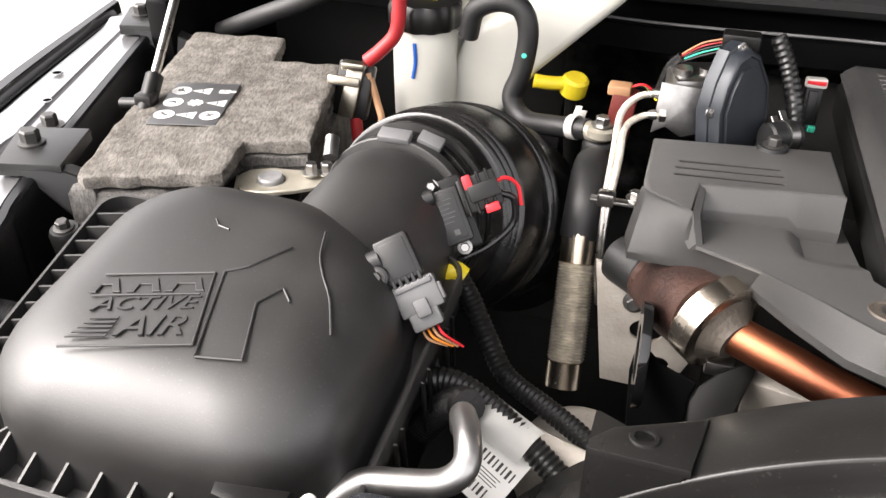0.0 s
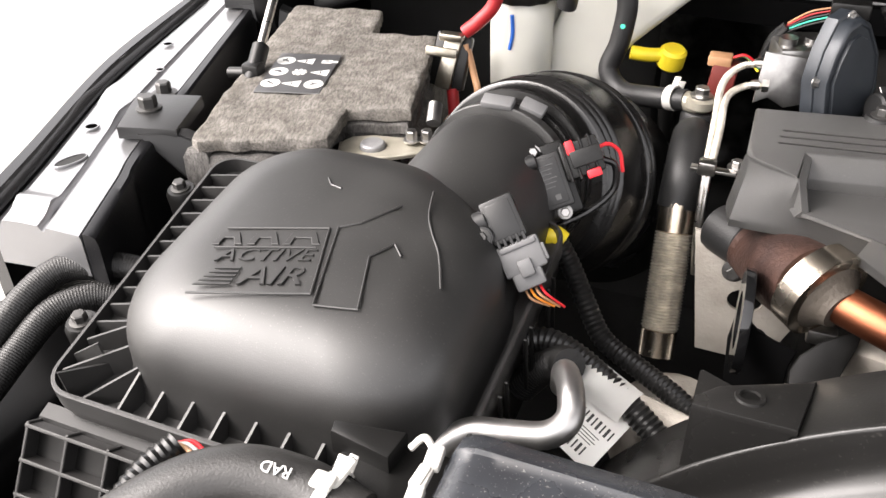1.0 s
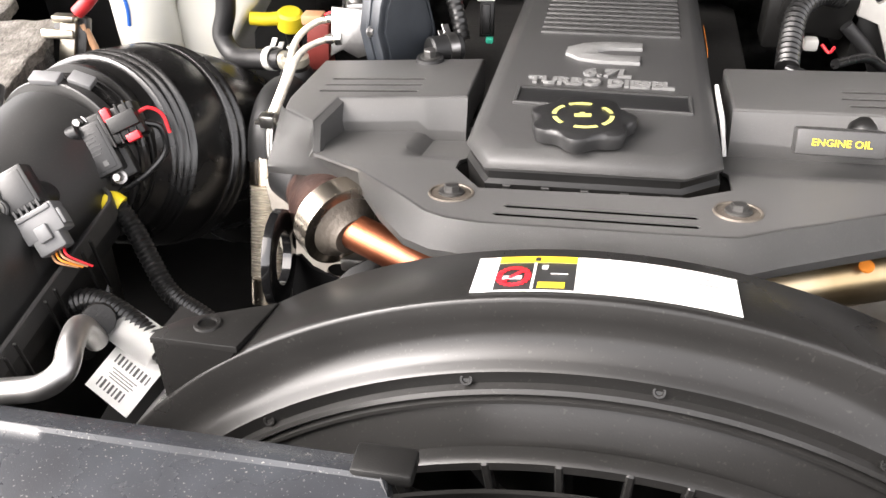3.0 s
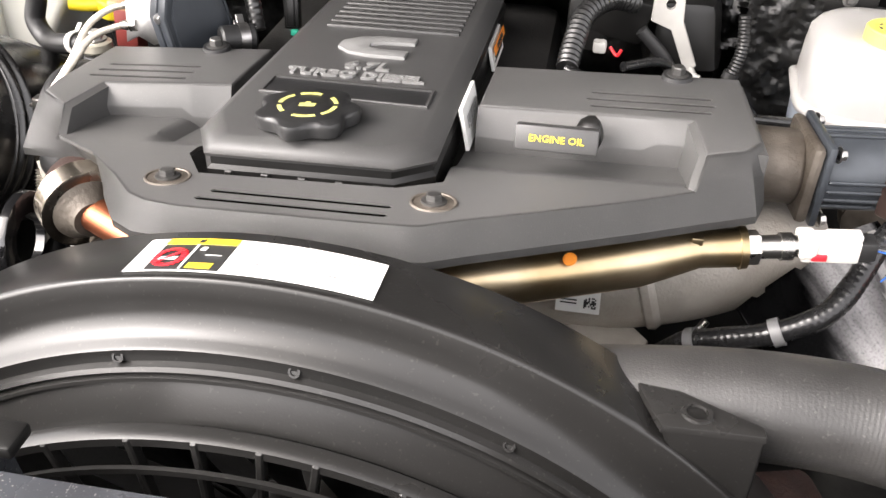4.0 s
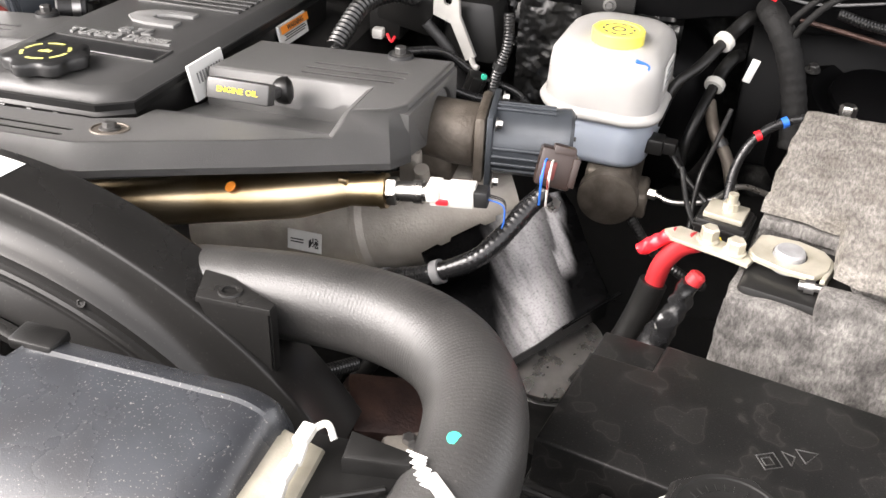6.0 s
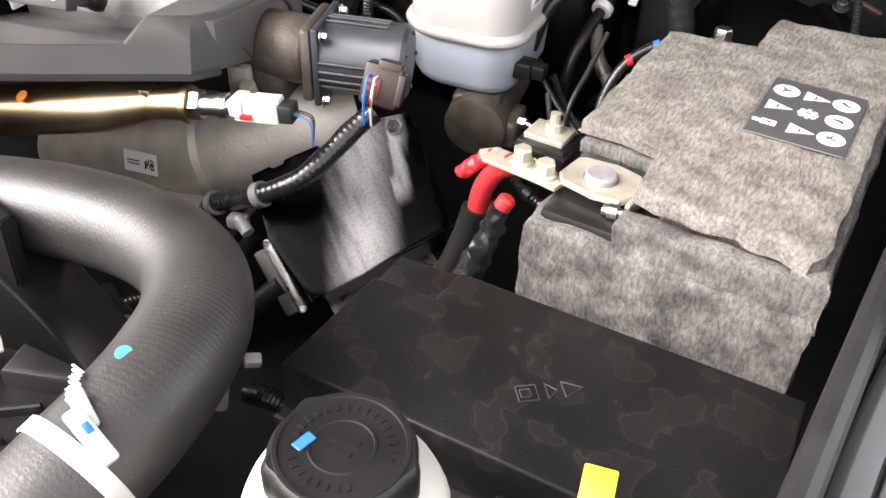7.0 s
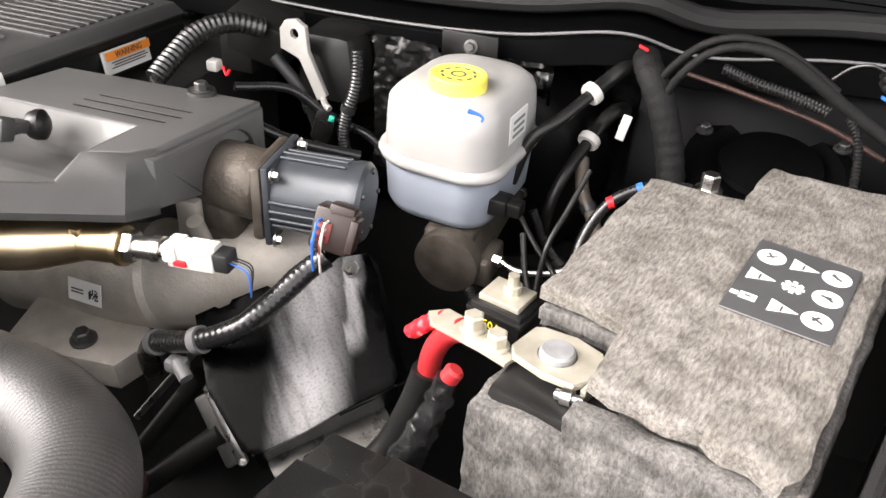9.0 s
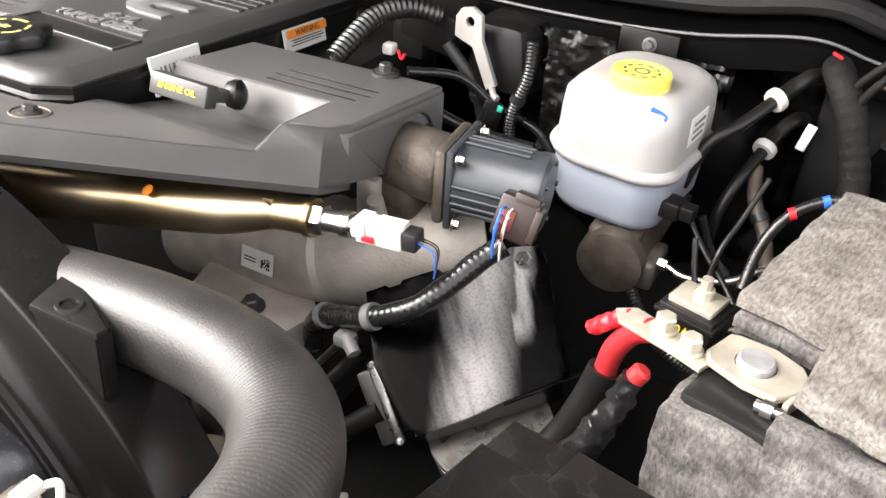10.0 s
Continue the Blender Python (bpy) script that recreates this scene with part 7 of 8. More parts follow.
refine(bm, 0.012)
for v in bm.verts:
    v.co.z -= 0.0006 * noise.noise(v.co * 30)
face = part("shield_face", bm, SHIELD, sh, "glossy black face with a pale reflection painted in", 40)
for name, p, q in (("side_flange", (0.137, -0.110), (0.152, -0.002)), ("front_flange", (0.010, -0.1245), (0.132, -0.117))):
    bm = mesh()
    d = Vector((q[1] - p[1], p[0] - q[0], 0)).normalized()
    zs = (-0.001, -0.001)
    loft(bm, [[(p[0], p[1], zs[0] - 0.001), (q[0], q[1], zs[1] - 0.001), (q[0] - d.x * 0.003, q[1] - d.y * 0.003, zs[1] - 0.001), (p[0] - d.x * 0.003, p[1] - d.y * 0.003, zs[0] - 0.001)],
              [(p[0] + d.x * 0.006, p[1] + d.y * 0.006, zs[0] - 0.030), (q[0] + d.x * 0.006, q[1] + d.y * 0.006, zs[1] - 0.030), (q[0] + d.x * 0.003, q[1] + d.y * 0.003, zs[1] - 0.030), (p[0] + d.x * 0.003, p[1] + d.y * 0.003, zs[0] - 0.030)]])
    part(name, bm, PAINT_IN, sh)
bolt(sh, (0.1343, -0.012, -0.003), (0, 0, 1), 0.0072, STEEL, 0.008)
bm = mesh()
lathe(bm, (0.138, -0.052, -0.0032), (0, 0, 1), [(0, 0.006), (0.0012, 0.006), (0.0012, 0.0042), (0.0004, 0.004)], 20)
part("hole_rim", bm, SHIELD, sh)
bm = mesh()
cyl(bm, (0.082, -0.120, -0.003), (0.150, -0.114, -0.012), 0.0022, 10)
part("edge_rod", bm, PAINT_IN, sh)
bm = mesh()
bar_m = facing((0.7045, 0.634, 1.181), (0.30, -0.75, 0.55), up=(0.041, -0.012, -0.061))
t = bmesh.new()
box(t, (0, 0, 0), (0.0085, 0.072, 0.006), None, 0.0012)
merge(bm, t, bar_m)
bm2 = mesh()
t = bmesh.new()
box(t, (0.006, 0.002, -0.012), (0.022, 0.066, 0.016), None, 0.003)
merge(bm2, t, bar_m)
st2 = thing("steel_strap", at(0.705, 0.63, 1.19), "bright steel strap edge on a dark disc", "strap")
wpart("strap", bm, STEEL, st2)
wpart("strap_body", bm2, BOLT_DARK, st2, "dark folded body")
bm = mesh()
lathe(bm, bar_m @ Vector((-0.01, 0, 0.0)), bar_m.to_3x3() @ Vector((1, 0, 0.2)), [(-0.016, 0.022), (-0.008, 0.030), (0.0, 0.032)], 28)
wpart("disc", bm, IRON, st2)
for y in (-0.034, 0.034):
    bolt(st2, bar_m @ Vector((0, y, 0.003)) - st2.matrix_basis.translation, (0.30, -0.75, 0.55), 0.0022, STEEL, name="rivet")
can = thing("metal_canister", at(0.80, 0.66, 1.15), "brushed metal canister below the shield", "canister")
bm = mesh()
lathe(bm, (0.805, 0.672, 1.08), (-0.05, -0.25, 0.9), [(0, 0.046), (0.095, 0.046), (0.097, 0.049), (0.108, 0.049), (0.110, 0.044)], 40)
wpart("canister_body", bm, BOLT_DARK, can)
bm = mesh()
lathe(bm, (0.7985, 0.6405, 1.193), (-0.05, -0.25, 0.9), [(0, 0.0495), (0, 0.0505), (0.006, 0.0505), (0.006, 0.0495)], 40)
wpart("rim_band", bm, STEEL, can, "bright rolled rim")

# harness to the valve plug
hn = thing("wiring_loom", at(0.69, 0.63, 1.26), "black taped wiring loom with pale tape bands", "wiring loom")
HP = [(0.600, 0.675, 1.170), (0.612, 0.660, 1.205), (0.630, 0.650, 1.232), (0.660, 0.640, 1.250), (0.690, 0.633, 1.267), (0.722, 0.640, 1.284), (0.742, 0.660, 1.302), (0.756, 0.682, 1.318), (0.770, 0.696, 1.330)]
bm = mesh()
tube(bm, resample(spline(HP, 16), 0.0012), lambda s, t: 0.0090 + 0.00016 * math.sin(s * 1150) + 0.0003 * math.sin(s * 190), 18)
wpart("sheath", bm, TAPE, hn)
for p, d in (((0.634, 0.6485, 1.2345), (0.8, -0.3, 0.5)), ((0.690, 0.633, 1.267), (0.85, 0.0, 0.5))):
    bm = mesh()
    lathe(bm, Vector(p) - Vector(d).normalized() * 0.004, d, [(0, 0.0102), (0.0, 0.0112), (0.008, 0.0112), (0.008, 0.0102)], 20)
    wpart("tape_band", bm, GREY_PL, hn, "pale tape band")
bm = mesh()
box(bm, (0.664, 0.634, 1.232), (0.018, 0.014, 0.012), None, 0.003)
cyl(bm, (0.664, 0.634, 1.235), (0.678, 0.626, 1.228), 0.006, 12)
wpart("retainer", bm, GREY_PL, hn)

# ---- brake fluid reservoir and master cylinder ----
res = thing("brake_reservoir", at(0.7935, 0.932, 1.25, -6) @ Matrix.Diagonal((1.07, 1.0, 1.0, 1.0)), "milky brake fluid reservoir with a pale yellow cap", "brake reservoir")
def res_ring(h, hx, hy, rc, dx=0.0, dy=0.0):
    return [(x + dx, y + dy, h) for x, y in ring_corners(hx, hy, (rc, rc, rc * 1.2, rc * 0.8), 8)]
bm = mesh()
loft(bm, [res_ring(0.022, 0.045, 0.060, 0.03), res_ring(0.026, 0.051, 0.067, 0.034), res_ring(0.034, 0.055, 0.070, 0.036), res_ring(0.080, 0.0575, 0.0735, 0.038)])
part("lower_body", bm, MILK_BLUE, res, "bluish translucent lower half", 60)
bm = mesh()
loft(bm, [res_ring(0.077, 0.058, 0.074, 0.038), res_ring(0.078, 0.0615, 0.0775, 0.041), res_ring(0.083, 0.0635, 0.0795, 0.042), res_ring(0.087, 0.0615, 0.0775, 0.041), res_ring(0.089, 0.058, 0.074, 0.038)])
part("seam_rim", bm, MILK, res, "", 60)
bm = mesh()
loft(bm, [res_ring(0.088, 0.0575, 0.0735, 0.038), res_ring(0.118, 0.0565, 0.073, 0.038), res_ring(0.134, 0.055, 0.0725, 0.038), res_ring(0.141, 0.051, 0.069, 0.036, 0.001, 0.002), res_ring(0.1465, 0.044, 0.061, 0.033, 0.002, 0.003), res_ring(0.1485, 0.034, 0.05, 0.028, 0.003, 0.004)])
part("upper_body", bm, MILK, res, "", 60)
CY = -0.026
bm = mesh()
lathe(bm, (0.006, CY, 0.142), (0, 0, 1), [(0, 0.022), (0.006, 0.022), (0.006, 0.0255), (0.018, 0.0255), (0.0195, 0.024), (0.0195, 0.020), (0.0185, 0.019)], 36)
yc = part("cap", bm, YELLOW_CAP, res, "pale yellow cap")
bm = mesh()
for k in range(10):
    a = 2 * math.pi * k / 10
    plate(bm, [(0.006 + 0.016 * math.cos(a + d) * q, CY + 0.016 * math.sin(a + d) * q) for d, q in ((0, 1), (0.35, 1), (0.35, 0.85), (0, 0.85))], 0.1604, 0.1609)
lathe(bm, (0.006, CY, 0.1603), (0, 0, 1), [(0, 0.007), (0.0006, 0.007), (0.0006, 0.005), (0, 0.005)], 20)
part("cap_print", bm, COVER, yc, "dark moulded symbols")
bm = mesh()
hose(bm, [(0.032, -0.062, 0.1445), (0.043, -0.058, 0.139), (0.042, -0.063, 0.134), (0.034, -0.068, 0.128)], 0.0022, 6)
part("paint_mark", bm, BLUE, res, "blue marker stroke")
bm = mesh()
box(bm, (0.0567, -0.005, 0.116), (0.0015, 0.040, 0.028), None, 0.0004, 1)
pl = part("side_label", bm, LABEL, res, "white label")
bm = mesh()
for k in range(3):
    box(bm, (0.0577, -0.005, 0.108 + 0.007 * k), (0.0006, 0.026, 0.0028))
part("label_print", bm, PRINT_GREY, pl)
bm = mesh()
box(bm, (0.058, -0.042, 0.050), (0.024, 0.022, 0.018), None, 0.003)
box(bm, (0.074, -0.042, 0.050), (0.016, 0.016, 0.014), None, 0.002)
part("level_plug", bm, BLACK, res, "black level sensor plug")
mc2 = thing("master_cylinder", at(0.81, 0.88, 1.24), "brown-grey cast brake master cylinder", "master cylinder")
bm = mesh()
lathe(bm, (0.815, 0.845, 1.243), (0.02, 1, 0.06), [(0, 0.026), (0.002, 0.032), (0.016, 0.033), (0.018, 0.030), (0.15, 0.028)], 36)
box(bm, (0.812, 0.885, 1.255), (0.05, 0.06, 0.036), None, 0.006)
box(bm, (0.842, 0.88, 1.235), (0.03, 0.05, 0.03), None, 0.005)
wpart("cylinder_body", bm, CAST, mc2, "", 50)
bm = mesh()
lathe(bm, (0.857, 0.868, 1.248), (1, -0.2, 0), [(0, 0.006), (0.008, 0.006)], 6)
hose(bm, [(0.863, 0.867, 1.248), (0.885, 0.862, 1.245), (0.92, 0.87, 1.25), (0.95, 0.89, 1.262), (0.99, 0.90, 1.25)], 0.0032, 10)
wpart("brake_pipe", bm, STEEL, mc2, "bright brake pipe")

# brake booster and foil hole behind
bo = thing("brake_booster", at(0.80, 1.07, 1.26), "black brake booster drum on the firewall", "brake booster")
bm = mesh()
lathe(bm, (0.80, 1.00, 1.255), (0, 1, 0.05), [(0, 0.05), (0.012, 0.10), (0.03, 0.118), (0.06, 0.12), (0.065, 0.126), (0.075, 0.126), (0.14, 0.12)], 48)
wpart("drum", bm, PAINT_IN, bo, "", 60)
bm = mesh()
lathe(bm, (0.80, 0.985, 1.252), (0, 1, 0.05), [(0, 0.030), (0.004, 0.034), (0.02, 0.036)], 32)
wpart("front_boss", bm, PAINT_IN, bo)
for x in (-0.045, 0.045):
    bolt(bo, (x, -0.066, -0.008), (0, -1, 0), 0.007, BOLT_DARK, name="stud_nut")

# clutch and heater lines with white collars
for y, p, bend in ((0.0, (0.906, 0.994, 1.380), [(0.885, 0.96, 1.362), (0.862, 0.94, 1.342), (0.850, 0.93, 1.30)]), (0.0, (0.907, 1.012, 1.322), [(0.895, 0.975, 1.30), (0.887, 0.955, 1.272), (0.885, 0.95, 1.23)])):
    ob = thing("heater_line", at(*p), "black heater line with a white quick-release collar", "heater line", "heater lines")
    P = Vector(p)
    d = (P - Vector(bend[0])).normalized()
    bm = mesh()
    lathe(bm, P - d * 0.005, d, [(0, 0.007), (0, 0.0108), (0.003, 0.0118), (0.008, 0.0115), (0.009, 0.008)], 28)
    wpart("collar", bm, WHITE_PL, ob, "white collar")
    bm = mesh()
    hose(bm, [P, *bend], 0.0060, 14)
    wpart("pipe", bm, BLACK, ob)
    bm = mesh()
    hose(bm, [P + d * 0.006, P + d * 0.02, P + d * 0.035 + Vector((0.006, 0.004, 0.004)), P + d * 0.05 + Vector((0.01, 0.02, -0.01))], 0.0078, 16)
    wpart("elbow", bm, BLACK, ob)
bm = mesh()
box(bm, (0.941, 0.995, 1.350), (0.009, 0.003, 0.030), Euler((0.2, 0.2, 0)).to_matrix(), 0.001)
solo("cable_tag", bm, LABEL, "white paper tag on a cable", "tag")

# cloth-taped harness up the firewall and over the tower
hv = thing("wiring_harness", at(0.98, 1.0, 1.35), "thick grey cloth-taped wiring harness rising to the cowl", "wiring harness")
bm = mesh()
tube(bm, spline([(1.00, 0.975, 1.275), (0.996, 0.985, 1.31), (0.986, 0.993, 1.345), (0.972, 0.998, 1.38), (0.957, 1.008, 1.402), (0.948, 1.03, 1.408), (0.942, 1.07, 1.40)], 10), lambda s, t: 0.0138 + 0.0005 * math.sin(s * 500), 18)
wpart("trunk", bm, CLOTH, hv)
bm = mesh()
tube(bm, spline([(0.962, 1.004, 1.392), (0.975, 0.998, 1.418), (0.998, 0.995, 1.444), (1.026, 0.996, 1.455), (1.060, 1.0, 1.452), (1.09, 1.0, 1.438), (1.12, 1.0, 1.420)], 10), 0.0036, 12)
wpart("branch", bm, CLOTH, hv)
bm = mesh()
tube(bm, spline([(0.972, 0.998, 1.385), (0.983, 0.99, 1.412), (1.002, 0.988, 1.437), (1.028, 0.989, 1.449), (1.060, 0.993, 1.447), (1.09, 0.996, 1.433), (1.13, 0.998, 1.408), (1.175, 1.0, 1.382), (1.205, 1.0, 1.366)], 10), lambda s, t: 0.0038 + 0.0022 * min(1.0, max(0.0, (s - 0.09) / 0.05)) + 0.0003 * math.sin(s * 600), 14)
wpart("branch", bm, CLOTH, hv)
bm = mesh()
corrugated(bm, [(1.02, 1.04, 1.41), (1.05, 1.03, 1.405), (1.085, 1.02, 1.402), (1.12, 1.01, 1.395)], 0.006, 0.0035)
wpart("branch", bm, LOOM, hv)
bm = mesh()
corrugated(bm, [(1.135, 1.0, 1.40), (1.148, 0.985, 1.38), (1.152, 0.96, 1.345), (1.150, 0.945, 1.31)], 0.0045, 0.0035)
wpart("branch", bm, LOOM, hv)
for p, mt in (((0.945, 1.008, 1.428), RED), ((1.163, 0.979, 1.437), RED), ((1.156, 0.979, 1.428), BLUE)):
    bm = mesh()
    box(bm, p, (0.010, 0.005, 0.003), Euler((0, 0.4, 0.2)).to_matrix(), 0.001)
    wpart("tape_mark", bm, mt, hv)
bm = mesh()
box(bm, (1.165, 0.990, 1.435), (0.030, 0.018, 0.016), Euler((0, 0.5, 0.1)).to_matrix(), 0.002)
box(bm, (1.182, 0.992, 1.425), (0.014, 0.013, 0.012), Euler((0, 0.5, 0.1)).to_matrix(), 0.002)
box(bm, (1.153, 0.986, 1.446), (0.010, 0.014, 0.012), Euler((0, 0.5, 0.1)).to_matrix(), 0.002)
wpart("connector", bm, BLACK, hv)
bm = mesh()
hose(bm, [(1.187, 0.992, 1.421), (1.196, 0.990, 1.405), (1.194, 0.990, 1.385), (1.182, 0.996, 1.375)], 0.0022, 8)
wpart("wire", bm, TAPE, hv, "thin taped wire of the connector")
bm = mesh()
hose(bm, [(1.150, 0.987, 1.449), (1.138, 0.988, 1.452), (1.124, 0.992, 1.446), (1.112, 0.996, 1.432)], 0.0016, 8)
wpart("wire", bm, TAPE, hv, "thin taped wire of the connector")
# suspension tower pressing
bm = mesh()
lathe(bm, (1.085, 1.065, 1.22), (0, -0.25, 1), [(0, 0.10), (0.07, 0.095), (0.10, 0.085), (0.104, 0.070), (0.098, 0.060), (0.098, 0.02)], 48)
tower = solo("strut_tower", bm, PAINT_IN, "dark pressed steel tower behind the battery", "strut tower")
bm = mesh()
lathe(bm, (1.085, 1.0405, 1.318), (0, -0.25, 1), [(0, 0.052), (0.006, 0.050), (0.010, 0.034), (0.012, 0.012)], 36)
part("top_cap", bm, PAINT_IN, tower, "black rubber tower cap")
for a in (0.6, 2.7, 4.8):
    bolt(tower, (1.085 + 0.078 * math.cos(a), 1.038 + 0.078 * math.sin(a), 1.323 + 0.0195 * math.sin(a)), (0, -0.25, 1), 0.006, BOLT_DARK, name="stud_nut")
bm = mesh()
box(bm, (1.09, 1.09, 1.30), (0.30, 0.02, 0.20), Euler((-0.35, 0, 0)).to_matrix(), 0.006)
solo("inner_panel", bm, PAINT_IN, "dark inner fender pressing", "inner fender", "structure")
bm = mesh()
hose(bm, [(0.985, 1.06, 1.392), (1.05, 1.05, 1.384), (1.12, 1.04, 1.372), (1.18, 1.03, 1.352)], 0.003, 8)
solo("seam_sealer", bm, RUST, "brown bead of seam sealer on the inner fender", "sealer", "structure")

# hold-down stud, small loom with marks beside the battery
hs = thing("battery_stud", at(1.033, 0.908, 1.345), "plated battery hold-down stud and nut", "stud")
bm = mesh()
lathe(bm, (0, 0, -0.10), (0, 0, 1), [(0, 0.004), (0.10, 0.004)], 10)
lathe(bm, (0, 0, 0.0), (0, 0, 1), [(0, 0.012), (0.003, 0.012), (0.004, 0.009)], 20)
lathe(bm, (0, 0, 0.003), (0, 0, 1), [(0, 0.0085), (0.012, 0.0085), (0.014, 0.007)], 6)
part("stud_nut", bm, STEEL, hs)
sm = thing("wiring_loom", at(0.97, 0.90, 1.34), "thin black loom with red and blue tape beside the battery", "wiring loom")
bm = mesh()
hose(bm, [(1.02, 0.905, 1.345), (1.00, 0.902, 1.345), (0.975, 0.898, 1.338), (0.952, 0.888, 1.322), (0.938, 0.87, 1.295), (0.935, 0.84, 1.265)], 0.0050, 12)
wpart("sheath", bm, TAPE, sm)
for p, mt, nm in (((0.955, 0.889, 1.325), RED, "red tape"), ((0.978, 0.898, 1.340), BLUE, "blue tape")):
    bm = mesh()
    lathe(bm, Vector(p) - Vector((0.004, 0.002, 0.002)), (0.85, 0.3, 0.4), [(0, 0.0056), (0.006, 0.0056)], 14)
    wpart("tape_band", bm, mt, sm, nm)
for pts in ([(0.885, 0.855, 1.292), (0.898, 0.83, 1.262), (0.915, 0.81, 1.245), (0.94, 0.80, 1.25), (0.955, 0.815, 1.27)], [(0.86, 0.90, 1.30), (0.89, 0.88, 1.27), (0.92, 0.86, 1.25), (0.95, 0.83, 1.23)], [(0.925, 0.93, 1.33), (0.915, 0.90, 1.30), (0.905, 0.87, 1.27), (0.905, 0.84, 1.22)]):
    bm = mesh()
    hose(bm, pts, 0.0028, 10)
    wpart("cable", bm, BLACK, sm)

# fuse link block, straps and red boots on the right battery
fl = thing("fuse_link", pose(0.921, 0.676, 1.338, 0, 0, -14), "black fuse link block with a cream top and stud", "fuse link")
bm = mesh()
box(bm, (0, 0, 0.0), (0.040, 0.034, 0.024), None, 0.002)
box(bm, (0, 0, 0.006), (0.044, 0.038, 0.004), None, 0.001)
blk = part("block", bm, BLACK, fl)
bm = mesh()
box(bm, (0, 0, 0.0145), (0.032, 0.026, 0.005), None, 0.001)
part("cream_top", bm, TIN, fl, "cream plated top")
bm = mesh()
lathe(bm, (0.002, 0.002, 0.0165), (0, 0, 1), [(0, 0.0065), (0.007, 0.0065), (0.007, 0.004), (0.015, 0.004)], 10)
part("stud", bm, TIN, fl)
bm = mesh()
text_mesh(bm, "250A", 0.009, pose(-0.004, -0.0172, -0.003, 90, 0, 0), 0.0002)
part("rating_print", bm, YELLOW, blk, "yellow rating print")
bs = thing("bus_strap", at(0.915, 0.634, 1.344), "tinned bus strap with nuts joining the red leads", "bus strap")
bm = mesh()
plate(bm, [(-0.040, 0.010), (-0.028, 0.018), (0.012, 0.004), (0.030, -0.010), (0.024, -0.022), (0.004, -0.014), (-0.034, -0.002)], 0.0, 0.003, bevel=0.0006)
part("strap", bm, TIN, bs)
for x, y in ((-0.006, 0.004), (0.014, -0.008)):
    bolt(bs, (x, y, 0.003), (0, 0, 1), 0.0072, TIN, 0.010, "nut", flange=1.25)
rb = thing("red_lead", at(0.87, 0.65, 1.32), "red-booted battery lead running into black sheath", "battery lead")
bm = mesh()
hose(bm, [(0.886, 0.645, 1.3425), (0.878, 0.647, 1.337), (0.866, 0.650, 1.325), (0.860, 0.6515, 1.318)], 0.0058, 16)
for v in bm.verts:
    v.co += Vector((noise.noise(v.co * 160), noise.noise(v.co * 160 + Vector((7, 0, 0))), noise.noise(v.co * 160 + Vector((0, 7, 0))))) * 0.0015
wpart("boot", bm, RED, rb, "bright red boot")
bm = mesh()
hose(bm, [(0.902, 0.640, 1.342), (0.889, 0.646, 1.330), (0.879, 0.648, 1.310), (0.875, 0.648, 1.285)], 0.0085, 16)
wpart("cable", bm, RED_CABLE, rb)
bm = mesh()
hose(bm, [(0.875, 0.648, 1.29), (0.868, 0.642, 1.26), (0.855, 0.63, 1.225), (0.83, 0.61, 1.19)], 0.012, 16)
wpart("sheath", bm, BLACK, rb)
r2 = thing("red_lead", at(0.9, 0.61, 1.31), "battery lead wrapped in shiny black plastic with a red cuff", "battery lead")
bm = mesh()
cyl(bm, (0.907, 0.614, 1.330), (0.902, 0.612, 1.320), 0.0068, 20, 0.002)
wpart("cuff", bm, RED_CABLE, r2, "red cuff")
bm = mesh()
tube(bm, resample(spline([(0.902, 0.612, 1.322), (0.894, 0.610, 1.290), (0.884, 0.608, 1.26), (0.872, 0.604, 1.23), (0.86, 0.60, 1.19)], 14), 0.003), lambda s, t: 0.0075 + 0.009 * s / t, 24)
for v in bm.verts:
    v.co += Vector((noise.noise(v.co * 110), noise.noise(v.co * 110 + Vector((7, 0, 0))), 0)) * 0.0035
wpart("wrap", bm, TAPE, r2, "shiny black plastic wrap")

# ---- fuse box ----
FM = pose(0.816, 0.430, 1.306, 0, 0, -10.5)
fb = thing("fuse_box", FM, "black plastic fuse box with moulded marks and water stains", "fuse box")
bm = mesh()
plate(bm, [(0.0, 0.0), (0.285, 0.0), (0.285, 0.132), (0.052, 0.132), (0.050, 0.100), (0.004, 0.098)], -0.040, 0.0, bevel=0.003, seg=3)
lidf = part("lid", bm, STAINED, fb)
bm = mesh()
slab(bm, [(0.004, 0.096), (0.050, 0.098), (0.052, 0.136), (0.004, 0.134)], [(0.005, 0.098), (0.050, 0.100), (0.052, 0.132), (0.006, 0.130)], -0.04, -0.004, 0.002)
part("corner_block", bm, STAINED, fb)
bm = mesh()
plate(bm, [(-0.004, -0.006), (0.30, -0.006), (0.30, 0.137), (-0.004, 0.137)], -0.14, -0.042, bevel=0.003)
part("tray", bm, BLACK, fb)
bm = mesh()
hose(bm, [(-0.003, -0.007, -0.044), (0.297, -0.007, -0.044)], 0.003, 8, 2)
part("lip", bm, BLACK, fb)
for x in (0.06, 0.16):
    bm = mesh()
    box(bm, (x, -0.010, -0.030), (0.022, 0.008, 0.024), None, 0.002)
    part("latch", bm, BLACK, fb)
bm = mesh()
fbm = at(0.148, 0.060, 0.0003, 38)
